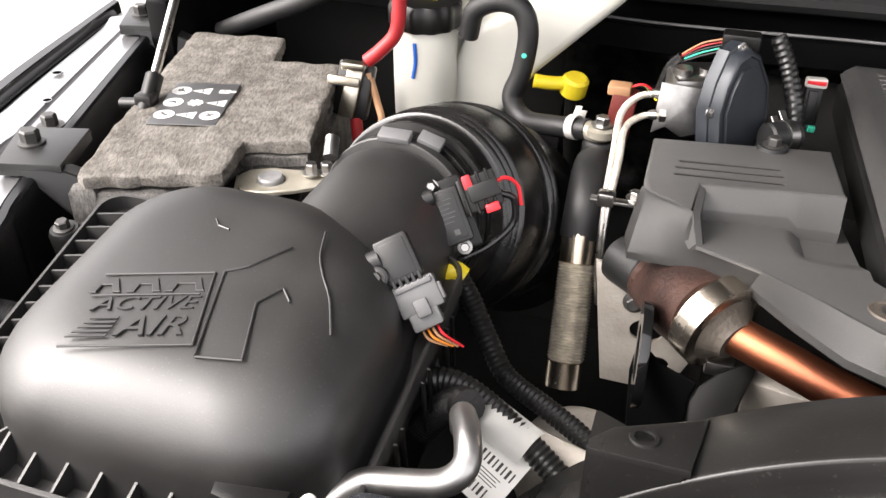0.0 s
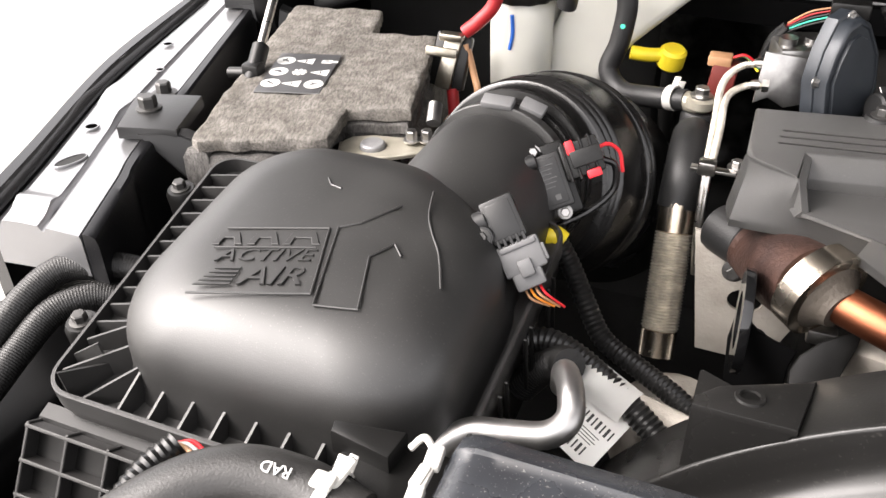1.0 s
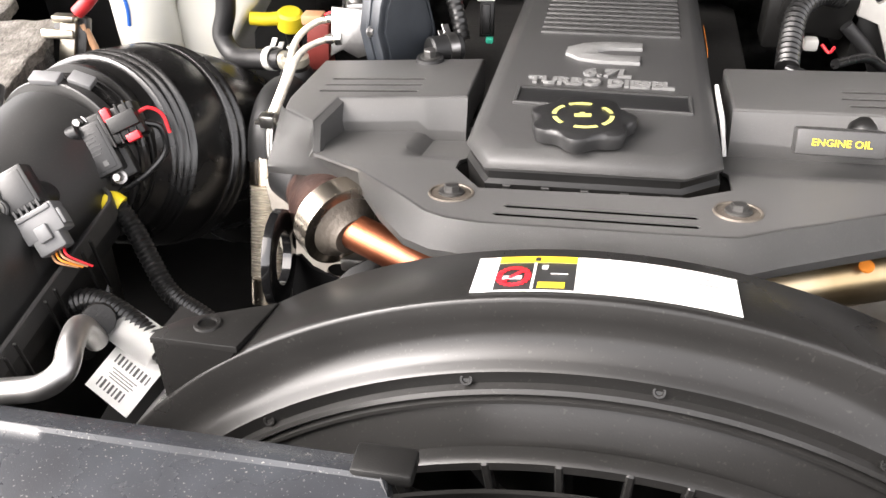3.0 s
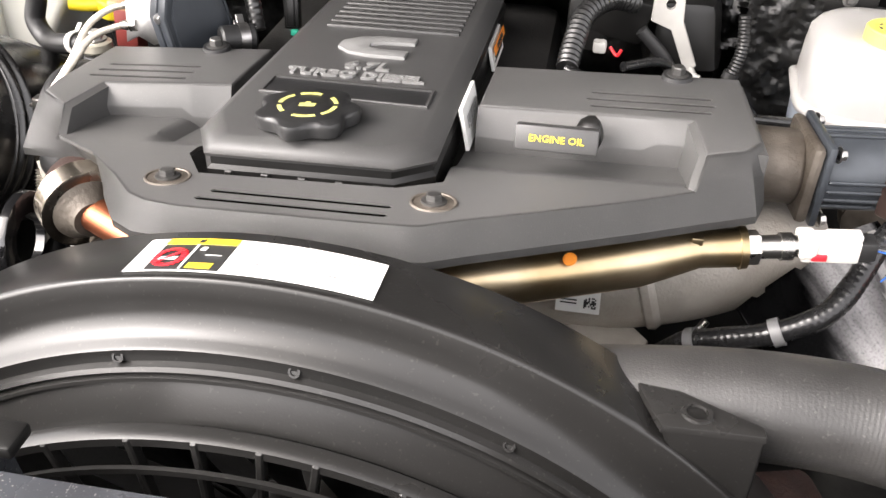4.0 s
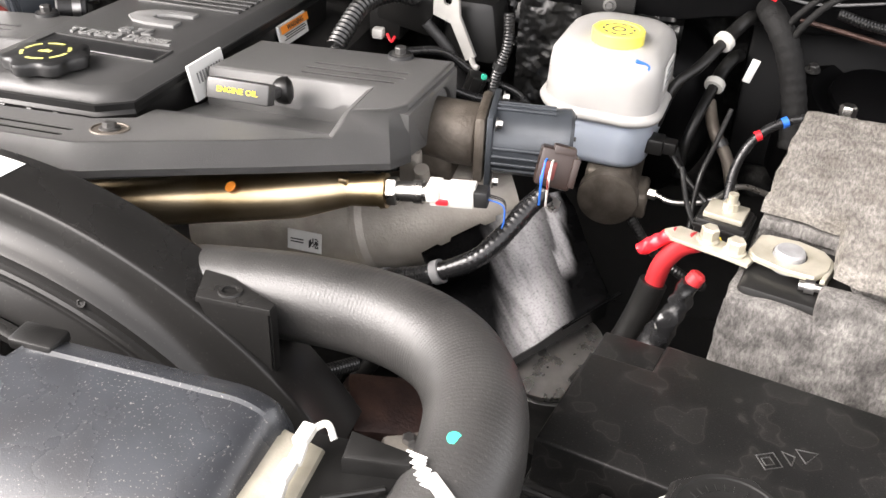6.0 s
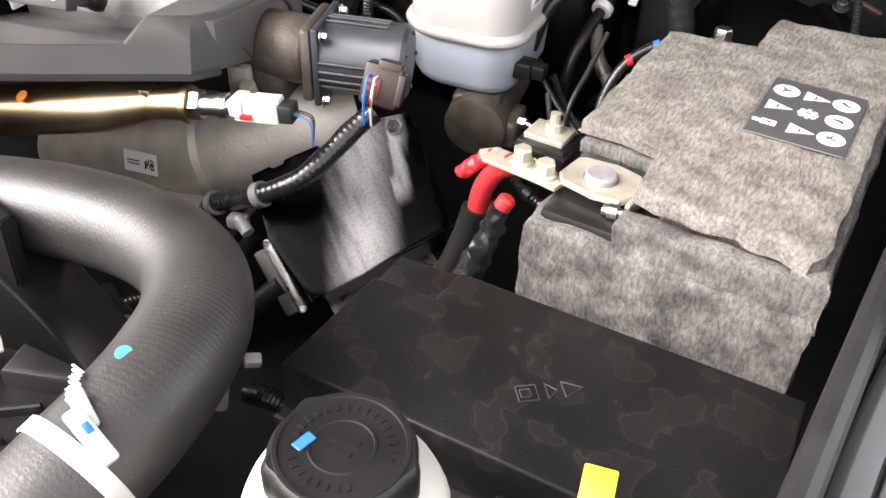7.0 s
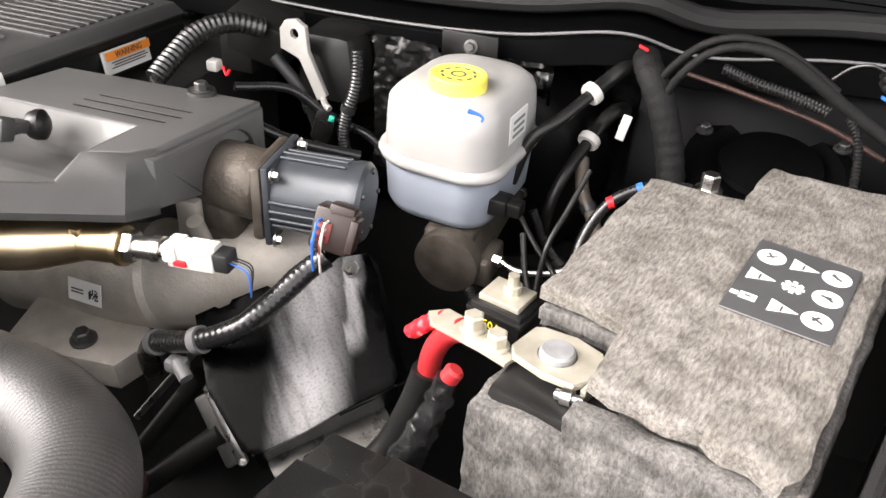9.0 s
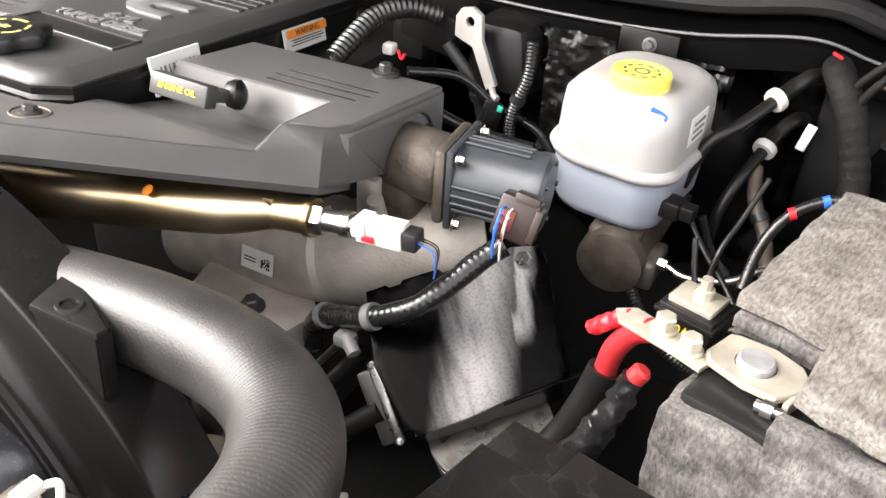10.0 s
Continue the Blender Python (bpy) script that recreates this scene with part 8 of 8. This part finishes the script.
for p in ([(-0.018, -0.006), (-0.006, -0.006), (-0.006, 0.006), (-0.018, 0.006)], [(-0.016, -0.003), (-0.010, -0.003), (-0.010, 0.003), (-0.016, 0.003)], [(0.0, -0.006), (0.0, 0.006), (0.006, 0.0)], [(0.010, -0.006), (0.022, 0.0), (0.010, 0.006)]):
    q = [fbm @ Vector((*v, 0)) for v in p]
    bm = mesh()
    tube(bm, q + [q[0]], 0.0005, 5)
    part("moulded_mark", bm, AIRBOX, lidf)
bm = mesh()
box(bm, (0.205, -0.026, 0.048), (0.016, 0.02, 0.004), Euler((0.3, 0, 0.2)).to_matrix(), 0.001)
tube(bm, [Vector((0.205, -0.03, 0.046)), Vector((0.19, -0.06, -0.08))], 0.004, 8)
ylw = solo("washer_dipstick", bm, YELLOW, "small yellow plastic pull tab", "pull tab")
ylw.matrix_world = FM
bm = mesh()
box(bm, (0.318, 0.055, -0.045), (0.010, 0.035, 0.03), Euler((0.3, 0.2, 0)).to_matrix(), 0.003)
wt = solo("white_clip", bm, MILK, "milky plastic clip between fuse box and fender", "clip")
wt.matrix_world = FM

# ---- power steering reservoir ----
ps = thing("steering_reservoir", at(0.917, 0.303, 1.410) @ Matrix.Scale(0.8, 4), "white steering fluid reservoir with a black moulded cap", "fluid reservoir")
bm = mesh()
lathe(bm, (0, 0, 0), (0, 0, 1), [(-0.12, 0.054), (-0.055, 0.055), (-0.034, 0.0535), (-0.022, 0.049), (-0.015, 0.040), (-0.010, 0.034)], 40)
part("reservoir_body", bm, WHITE_PL, ps)
bm = mesh()
rings = []
for h, r in ((-0.012, 0.033), (-0.010, 0.0365), (0.006, 0.0365), (0.010, 0.034), (0.0105, 0.0335)):
    rings.append([((r + 0.0009 * max(0, math.cos(5 * a)) ** 4 * 3) * math.cos(a), (r + 0.0009 * max(0, math.cos(5 * a)) ** 4 * 3) * math.sin(a), h) for a in np.linspace(0, 2 * math.pi, 100, endpoint=False)])
loft(bm, rings)
cpb = part("cap", bm, BLACK, ps, "black cap")
bm = mesh()
box(bm, (0, -0.16, -0.09), (0.05, 0.26, 0.012), None, 0.003)
box(bm, (0, -0.04, -0.075), (0.07, 0.012, 0.05), None, 0.003)
part("mounting_bracket", bm, BLACK, ps, "black mounting bracket")
bm = mesh()
lathe(bm, (0, 0, 0.0104), (0, 0, 1), [(0, 0.0335), (0.0012, 0.033), (0.0012, 0.031), (0.0, 0.0305)], 40)
lathe(bm, (0, 0, 0.0104), (0, 0, 1), [(0, 0.017), (0.001, 0.0165), (0.001, 0.0155), (0.0, 0.015)], 32)
box(bm, (0, 0.003, 0.0106), (0.016, 0.003, 0.001))
box(bm, (0, -0.004, 0.0106), (0.012, 0.003, 0.001))
for k in range(26):
    a = 2 * math.pi * k / 30
    box(bm, (0.024 * math.cos(a), 0.024 * math.sin(a), 0.0108), (0.0042, 0.0022, 0.0008), Euler((0, 0, a)).to_matrix())
part("cap_embossing", bm, BLACK, cpb, "moulded symbols too worn to read")
bm = mesh()
box(bm, (-0.018, -0.004, 0.0112), (0.006, 0.011, 0.001), Euler((0, 0, -0.4)).to_matrix(), 0.0004, 1)
part("paint_dab", bm, BLUE, cpb, "blue paint dab")

# white label on the black strip of the fender rail
bm = mesh()
plate(bm, [(1.205, 0.665), (1.208, 0.662), (1.226, 0.659), (1.231, 0.663), (1.267, 0.800), (1.263, 0.804), (1.246, 0.807), (1.241, 0.803)], 1.3850, 1.3862)
solo("rail_label", bm, LABEL, "blank white label with rounded corners on the fender rail", "label")

# ---- fender plates and hood struts ----
def fender_plate(m, label, right):
    """A moulded bump-stop plate with rim, ribs and a hex bolt."""
    ob = thing("hood_bump_plate", m @ Matrix.Diagonal((1, 1, 1 if right else 0.65, 1)), label, "bump plate", "bump plates")
    bm = mesh()
    out = ring_shape(0.030, 0.052, 0.016, 6)
    if right:
        corners = [(-0.0225, 0.055, 0.004), (0.016, 0.0520, 0.016), (0.0275, 0.030, 0.014), (0.0275, -0.040, 0.010), (0.019, -0.0545, 0.010), (-0.015, -0.0605, 0.006), (-0.0235, -0.0555, 0.004)]
        out = [(x, y) for x, y, _ in corners]
        inn = [(x * 0.89, y * 0.945) for x, y in out]
        for _ in range(2):
            out = [p for a, b in zip(out, out[1:] + out[:1]) for p in ((a[0] * 0.8 + b[0] * 0.2, a[1] * 0.8 + b[1] * 0.2), (a[0] * 0.2 + b[0] * 0.8, a[1] * 0.2 + b[1] * 0.8))]
            inn = [p for a, b in zip(inn, inn[1:] + inn[:1]) for p in ((a[0] * 0.8 + b[0] * 0.2, a[1] * 0.8 + b[1] * 0.2), (a[0] * 0.2 + b[0] * 0.8, a[1] * 0.2 + b[1] * 0.8))]
        out, inn = out[::-1], inn[::-1]
        plate(bm, out, -0.0165, 0.004, [inn], 0.0008, 1)
        plate(bm, inn, -0.024, -0.013)
        part("rim", bm, BLACK, ob)
        C = Vector((0.0071, 0.0081, -0.013))
        bm = mesh()
        lathe(bm, C, (0, 0, 1), [(0, 0.0175), (0.015, 0.0175), (0.015, 0.0158), (0, 0.0158)], 36)
        part("hub_ring", bm, BLACK, ob)
        for a, l in ((12, 0.010), (62, 0.020), (118, 0.042), (168, 0.018), (196, 0.016), (262, 0.046), (300, 0.026), (338, 0.010)):
            b2 = mesh()
            d = Vector((math.cos(radians(a)), math.sin(radians(a)), 0))
            while l > 0.004 and not inside(inn, C + d * (0.0165 + l)):
                l -= 0.001
            box(b2, C + d * (0.0165 + l / 2) + Vector((0, 0, 0.007)), (l + 0.002, 0.0016, 0.014), Euler((0, 0, radians(a))).to_matrix(), 0.0004, 1)
            part("rib", b2, BLACK, ob)
        bolt(ob, C, (0, 0, 1), 0.0090, BOLT_DARK, 0.018, flange=1.45)
    else:
        plate(bm, out, -0.010, 0.0, bevel=0.0015)
        part("plate", bm, DARK_GREY, ob)
        bolt(ob, (-0.006, 0.004, 0.0), (0, 0, 1), 0.0085, BOLT_DARK, 0.011, flange=1.4)
    return ob

fender_plate(pose(1.168, 0.555, 1.404, 0, 0, -15), "dark ribbed bump plate with hex bolt on the fender rail", True)
fender_plate(pose(1.252, 0.858, 1.404, 0, 0, -15), "dark ribbed bump plate with hex bolt on the fender rail", True)
def strut(lo, hi, label):
    ob = thing("hood_strut", at(*lo), label, "hood strut", "hood struts")
    lo, hi = Vector(lo), Vector(hi)
    bm = mesh()
    cyl(bm, lo + (hi - lo) * 0.06, hi, 0.0048, 14)
    wpart("rod", bm, STEEL, ob)
    bm = mesh()
    cyl(bm, lo - (hi - lo).normalized() * 0.012, lo + (hi - lo) * 0.08, 0.009, 16, 0.002)
    box(bm, lo, (0.02, 0.016, 0.022), None, 0.003)
    cyl(bm, lo, lo + Vector((0.03 if lo.x > 0.4 else -0.03, 0, -0.004)), 0.006, 12)
    wpart("end_socket", bm, BLACK, ob)
    return ob
strut((1.176, 0.735, 1.378), (1.215, 1.02, 1.66), "bright hood strut with a black end socket")
strut((-0.392, 0.745, 1.362), (-0.44, 1.06, 1.62), "bright hood strut with a black end socket")

# left plates and braces
def brace(outline, material, name, label):
    """A pressed web with a folded edge, from its outline."""
    bm = mesh()
    back = Vector((0.004, 0.012, 0.002))
    loft(bm, [[Vector(p) for p in outline], [Vector(p) + back for p in outline]])
    bmesh.ops.bevel(bm, geom=list(bm.edges), offset=0.0012, segments=2, affect='EDGES')
    return solo(name, bm, material, label, "brace")
fp = thing("fender_brace_plate", at(-0.420, 0.628, 1.367), "flat dark plate bolted to the fender rail", "brace plate", "brace plates")
bm = mesh()
plate(bm, [(-0.014, -0.041), (0.041, -0.027), (0.018, 0.043), (-0.045, 0.026)], -0.012, 0.0, bevel=0.0015)
part("plate", bm, DARK_GREY, fp)
bolt(fp, (-0.010, 0.000, 0.0), (0, 0, 1), 0.0085, BOLT_DARK, 0.011, flange=1.4)
copy_thing(fp, at(-0.538, 0.965, 1.367))
brace(((-0.418, 0.590, 1.361), (-0.380, 0.601, 1.362), (-0.318, 0.624, 1.330), (-0.338, 0.598, 1.292), (-0.366, 0.594, 1.318)), DARK_GREY, "airbox_brace", "dark grey brace from the fender plate to the air box")
brace(((-0.536, 0.927, 1.361), (-0.498, 0.938, 1.362), (-0.436, 0.961, 1.330), (-0.456, 0.935, 1.292), (-0.484, 0.931, 1.318)), DARK_GREY, "battery_brace", "dark grey brace from the fender plate to the battery tray")
rs = thing("rail_drain", at(-0.4485, 0.5405, 1.3530, -20), "dark oval drain slot with a rolled rim on the fender rail", "drain slot")
bm = mesh()
oval2 = [(0.0065 * math.cos(a), 0.0145 * math.sin(a)) for a in np.linspace(0, 2 * math.pi, 24, endpoint=False)]
plate(bm, [(x * 1.18, y * 1.08) for x, y in oval2], -0.002, 0.0009, [oval2], 0.0004, 1)
part("rolled_rim", bm, METALLIC, rs)
# Flat dark plate carries the shade of the open slot
bm = mesh()
plate(bm, oval2, -0.002, 0.0003)
part("shade_plate", bm, SHADOW, rs, "flat dark plate in place of the slot's shade")
for x, y, r in ((-0.478, 0.600, 0.0055), (-0.545, 0.800, 0.005), (-0.505, 0.735, 0.004)):
    hb = thing("rail_hole", at(x, y, 1.3530), "small dark stamped hole in the fender rail", "hole")
    bm = mesh()
    lathe(bm, (0, 0, 0), (0, 0, 1), [(0, r * 1.3), (0.0010, r * 1.2), (0.0010, r), (0.0002, r * 0.95)], 20)
    part("rim", bm, METALLIC, hb)
    # The rail is not pierced: a black disc gives the hole its shade
    bm = mesh()
    lathe(bm, (0, 0, 0.0002), (0, 0, 1), [(0, r * 0.95), (0.0004, r * 0.95)], 20)
    part("shade_disc", bm, HOLE_SHADE, hb)
rbolt = thing("rail_bolt", at(-0.459, 0.684, 1.354), "hex bolt and washer on the fender rail", "bolt")
bolt(rbolt, (0, 0, 0), (0, 0, 1), 0.0075, BOLT_DARK, 0.011, flange=1.7)
bm = mesh()
hose(bm, [(-0.46, 1.0, 1.345), (-0.40, 0.995, 1.372), (-0.34, 0.99, 1.398), (-0.28, 0.985, 1.43)], 0.012, 14)
solo("refrigerant_hose", bm, RUBBER, "grey-black rubber hose behind the battery", "hose")

# lever and control box at the firewall
cb2 = thing("control_module", at(0.60, 0.99, 1.37), "black control module with a pale metal lever", "control module")
bm = mesh()
slab(bm, [(0.585, 0.975), (0.66, 0.975), (0.672, 1.05), (0.58, 1.05)], [(0.590, 0.98), (0.648, 0.98), (0.660, 1.045), (0.588, 1.045)], 1.325, 1.395, 0.012)
wpart("module_body", bm, BLACK, cb2)
bm = mesh()
box(bm, (0.548, 0.985, 1.385), (0.07, 0.05, 0.05), Euler((0.2, 0.2, 0)).to_matrix(), 0.005)
box(bm, (0.52, 0.985, 1.37), (0.04, 0.04, 0.06), None, 0.005)
wpart("connector", bm, BLACK, cb2)
bm = mesh()
LEVER = [(0.583, 1.382), (0.583, 1.403), (0.589, 1.412), (0.602, 1.415), (0.613, 1.408), (0.615, 1.383), (0.635, 1.338), (0.624, 1.331), (0.604, 1.374)]
plate(bm, LEVER[::-1], -0.003, 0.003, [[(0.600 + 0.005 * math.cos(a), 1.400 + 0.0055 * math.sin(a)) for a in np.linspace(0, 2 * math.pi, 14, endpoint=False)]], 0.0008, 1, Matrix(((1, 0, 0, 0), (0, 0, -1, 0.958), (0, 1, 0, 0), (0, 0, 0, 1))))
hose(bm, [(0.629, 0.958, 1.336), (0.634, 0.955, 1.328), (0.640, 0.952, 1.326)], 0.0035, 10)
wpart("lever", bm, PALE, cb2, "pale grey lever plate")
lp = thing("wiring_loom", at(0.5, 0.85, 1.38), "ribbed black loom arching behind the engine cover", "wiring loom")
bm = mesh()
corrugated(bm, [(0.565, 0.955, 1.40), (0.540, 0.935, 1.408), (0.518, 0.905, 1.402), (0.510, 0.87, 1.385), (0.507, 0.845, 1.372)], 0.011, 0.006, 0.0012)
wpart("sheath", bm, LOOM, lp)
bm = mesh()
hose(bm, [(0.507, 0.845, 1.372), (0.53, 0.83, 1.37), (0.57, 0.825, 1.372), (0.61, 0.82, 1.368), (0.66, 0.835, 1.345), (0.72, 0.86, 1.33)], 0.0055, 12)
wpart("branch", bm, TAPE, lp)
bm = mesh()
box(bm, (0.535, 0.905, 1.372), (0.013, 0.013, 0.012), None, 0.003)
wpart("clip", bm, WHITE_PL, lp, "cream clip")
bm = mesh()
hose(bm, [(0.545, 0.905, 1.372), (0.552, 0.90, 1.366), (0.556, 0.90, 1.372)], 0.0016, 8)
wpart("wire", bm, RED, lp)

# low clutter seen under the radiator hose
lc = thing("steering_gear", at(0.66, 0.45, 1.2), "brown cast steering gear with bright fittings below the hose", "steering gear")
bm = mesh()
box(bm, (0.682, 0.500, 1.205), (0.07, 0.06, 0.06), Euler((0.2, 0.3, 0.5)).to_matrix(), 0.01)
wpart("gear_case", bm, RUST, lc)
bm = mesh()
box(bm, (0.652, 0.474, 1.226), (0.036, 0.030, 0.034), Euler((0.1, 0.2, 0.6)).to_matrix(), 0.004)
cyl(bm, (0.654, 0.470, 1.238), (0.655, 0.468, 1.252), 0.0085, 6)
wpart("fitting_block", bm, ALU_SMOOTH, lc)
bm = mesh()
box(bm, (0.592, 0.466, 1.222), (0.030, 0.022, 0.06), Euler((0.2, 0.2, 0.4)).to_matrix(), 0.003)
wpart("bright_bracket", bm, TIN, lc)
bm = mesh()
corrugated(bm, [(0.57, 0.50, 1.15), (0.62, 0.47, 1.185), (0.66, 0.475, 1.20), (0.70, 0.50, 1.19)], 0.009, 0.004)
wpart("loom", bm, LOOM, lc)
bm = mesh()
corrugated(bm, [(0.68, 0.38, 1.16), (0.66, 0.40, 1.185), (0.645, 0.43, 1.18)], 0.008, 0.004)
wpart("loom", bm, LOOM, lc)
rod = thing("steering_pipes", at(0.62, 0.64, 1.14), "dark steel pipes running down beside the shield", "pipes")
for a, b, r, mt in (((0.60, 0.63, 1.10), (0.665, 0.66, 1.20), 0.0085, BLACK), ((0.615, 0.59, 1.09), (0.70, 0.635, 1.17), 0.010, BLACK), ((0.585, 0.66, 1.12), (0.652, 0.70, 1.215), 0.0035, STEEL)):
    bm = mesh()
    cyl(bm, a, b, r, 16)
    wpart("pipe", bm, mt, rod)
bm = mesh()
corrugated(bm, [(0.70, 0.56, 1.10), (0.73, 0.545, 1.12), (0.77, 0.54, 1.115), (0.81, 0.55, 1.09)], 0.010, 0.004)
wpart("loom", bm, LOOM, rod)

for p, mt, nm, lab in (((0.712, 0.512, 1.188), GREEN, "green clip", "green"), ((0.732, 0.524, 1.188), WHITE_PL, "white clip", "white")):
    bm = mesh()
    box(bm, p, (0.014, 0.010, 0.010), Euler((0.3, 0.2, 0.6)).to_matrix(), 0.002)
    wpart("clip", bm, mt, rod, nm)
blk2 = thing("hose_fitting", at(0.717, 0.476, 1.20), "grey cast hose fitting with bright bolts under the radiator hose", "fitting")
bm = mesh()
box(bm, (0.716, 0.474, 1.205), (0.045, 0.032, 0.030), Euler((0.2, 0.15, 0.5)).to_matrix(), 0.004)
cyl(bm, (0.692, 0.470, 1.205), (0.672, 0.455, 1.212), 0.010, 18, 0.001)
wpart("fitting_body", bm, ALU, blk2)
bolt(blk2, (-0.002, 0.0, 0.019), (0.1, -0.15, 1), 0.0055, BOLT)
bolt(blk2, (-0.026, 0.036, 0.002), (0.0, -0.3, 1), 0.0075, BOLT)

# crinkled blanket and wiring between the engine cover and the brake reservoir
bm = mesh()
grid = [[bm.verts.new((0.678 + 0.0025 * i, 0.982 + 0.007 * noise.noise((i * 0.13, k * 0.13, 2.0)) + 0.003 * noise.noise((i * 0.4, k * 0.4, 8.0)), 1.255 + 0.0025 * k)) for k in range(61)] for i in range(29)]
for i in range(28):
    for k in range(60):
        bm.faces.new((grid[i][k], grid[i + 1][k], grid[i + 1][k + 1], grid[i][k + 1]))
bmesh.ops.solidify(bm, geom=list(bm.faces), thickness=0.002)
solo("insulation_blanket", bm, BLANKET, "crinkled black foil blanket in front of the brake booster", "insulation")

bm = mesh()
grid = [[bm.verts.new((0.60 + 0.004 * i, 1.016 + 0.010 * noise.noise((i * 0.20, k * 0.3, 5.0)) + 0.005 * noise.noise((i * 0.6, k * 0.8, 1.0)), 1.335 + 0.004 * k)) for k in range(15)] for i in range(66)]
for i in range(65):
    for k in range(14):
        bm.faces.new((grid[i][k], grid[i + 1][k], grid[i + 1][k + 1], grid[i][k + 1]))
bmesh.ops.solidify(bm, geom=list(bm.faces), thickness=0.002)
solo("insulation_strip", bm, FOIL, "crinkled dark foil strip under the cowl edge", "insulation")

def cable(pts, r, material, label, ribbed=False, category="cable"):
    """A loose cable or hose with a clip on it."""
    ob = thing("engine_cable", at(*pts[0]), label, category)
    bm = mesh()
    if ribbed:
        corrugated(bm, pts, r, 0.0036, 0.0008)
    else:
        hose(bm, pts, r, 12)
    wpart("sheath", bm, material, ob)
    q = spline(pts, 8)
    k = len(q) // 2
    bm = mesh()
    d = (q[k + 1] - q[k]).normalized()
    lathe(bm, q[k] - d * 0.004, d, [(0, r * 1.05), (0, r * 1.25), (0.008, r * 1.25), (0.008, r * 1.05)], 16)
    wpart("clip_band", bm, DARK_GREY, ob)
    return ob

cable([(0.56, 0.90, 1.355), (0.60, 0.94, 1.345), (0.64, 0.955, 1.315), (0.69, 0.955, 1.300), (0.72, 0.95, 1.26)], 0.005, TAPE, "taped black cable sagging behind the engine cover")
cable([(0.575, 0.955, 1.372), (0.605, 0.955, 1.34), (0.62, 0.96, 1.30), (0.63, 0.96, 1.24)], 0.0065, RUBBER, "black rubber vacuum hose behind the engine cover", False, "hose")
cable([(0.672, 0.955, 1.395), (0.674, 0.945, 1.36), (0.662, 0.94, 1.31), (0.67, 0.945, 1.25)], 0.0065, LOOM, "ribbed black loom dropping beside the control module", True)
cable([(0.905, 1.0, 1.305), (0.915, 0.97, 1.285), (0.935, 0.95, 1.26), (0.95, 0.93, 1.22)], 0.007, CAST, "rusty brown steel pipe beside the battery", False, "pipe")
cable([(0.875, 0.93, 1.275), (0.895, 0.925, 1.24), (0.925, 0.92, 1.215), (0.955, 0.935, 1.20)], 0.0045, TAPE, "taped black cable beside the brake reservoir")
cable([(0.845, 0.83, 1.235), (0.87, 0.81, 1.215), (0.90, 0.80, 1.20), (0.93, 0.81, 1.18)], 0.0055, LOOM, "ribbed black loom under the master cylinder", True)
cable([(0.62, 0.60, 1.165), (0.60, 0.56, 1.180), (0.575, 0.52, 1.180), (0.56, 0.47, 1.165)], 0.0075, LOOM, "ribbed black loom under the radiator hose", True)
cable([(0.56, 0.57, 1.17), (0.60, 0.535, 1.19), (0.65, 0.52, 1.185), (0.70, 0.53, 1.165)], 0.009, RUBBER, "black rubber hose crossing under the radiator hose", False, "hose")
wp = thing("wiring_plug", pose(0.640, 0.938, 1.312, 10, 15, 20), "black wiring plug with a green clip behind the engine cover", "wiring plug")
bm = mesh()
box(bm, (0, 0, 0), (0.022, 0.016, 0.030), None, 0.003)
box(bm, (0, -0.008, 0.004), (0.012, 0.005, 0.018), None, 0.001)
part("plug_body", bm, BLACK, wp)
bm = mesh()
box(bm, (0.006, -0.006, 0.0165), (0.006, 0.006, 0.005), None, 0.001)
part("clip", bm, GREEN, wp, "small green clip")
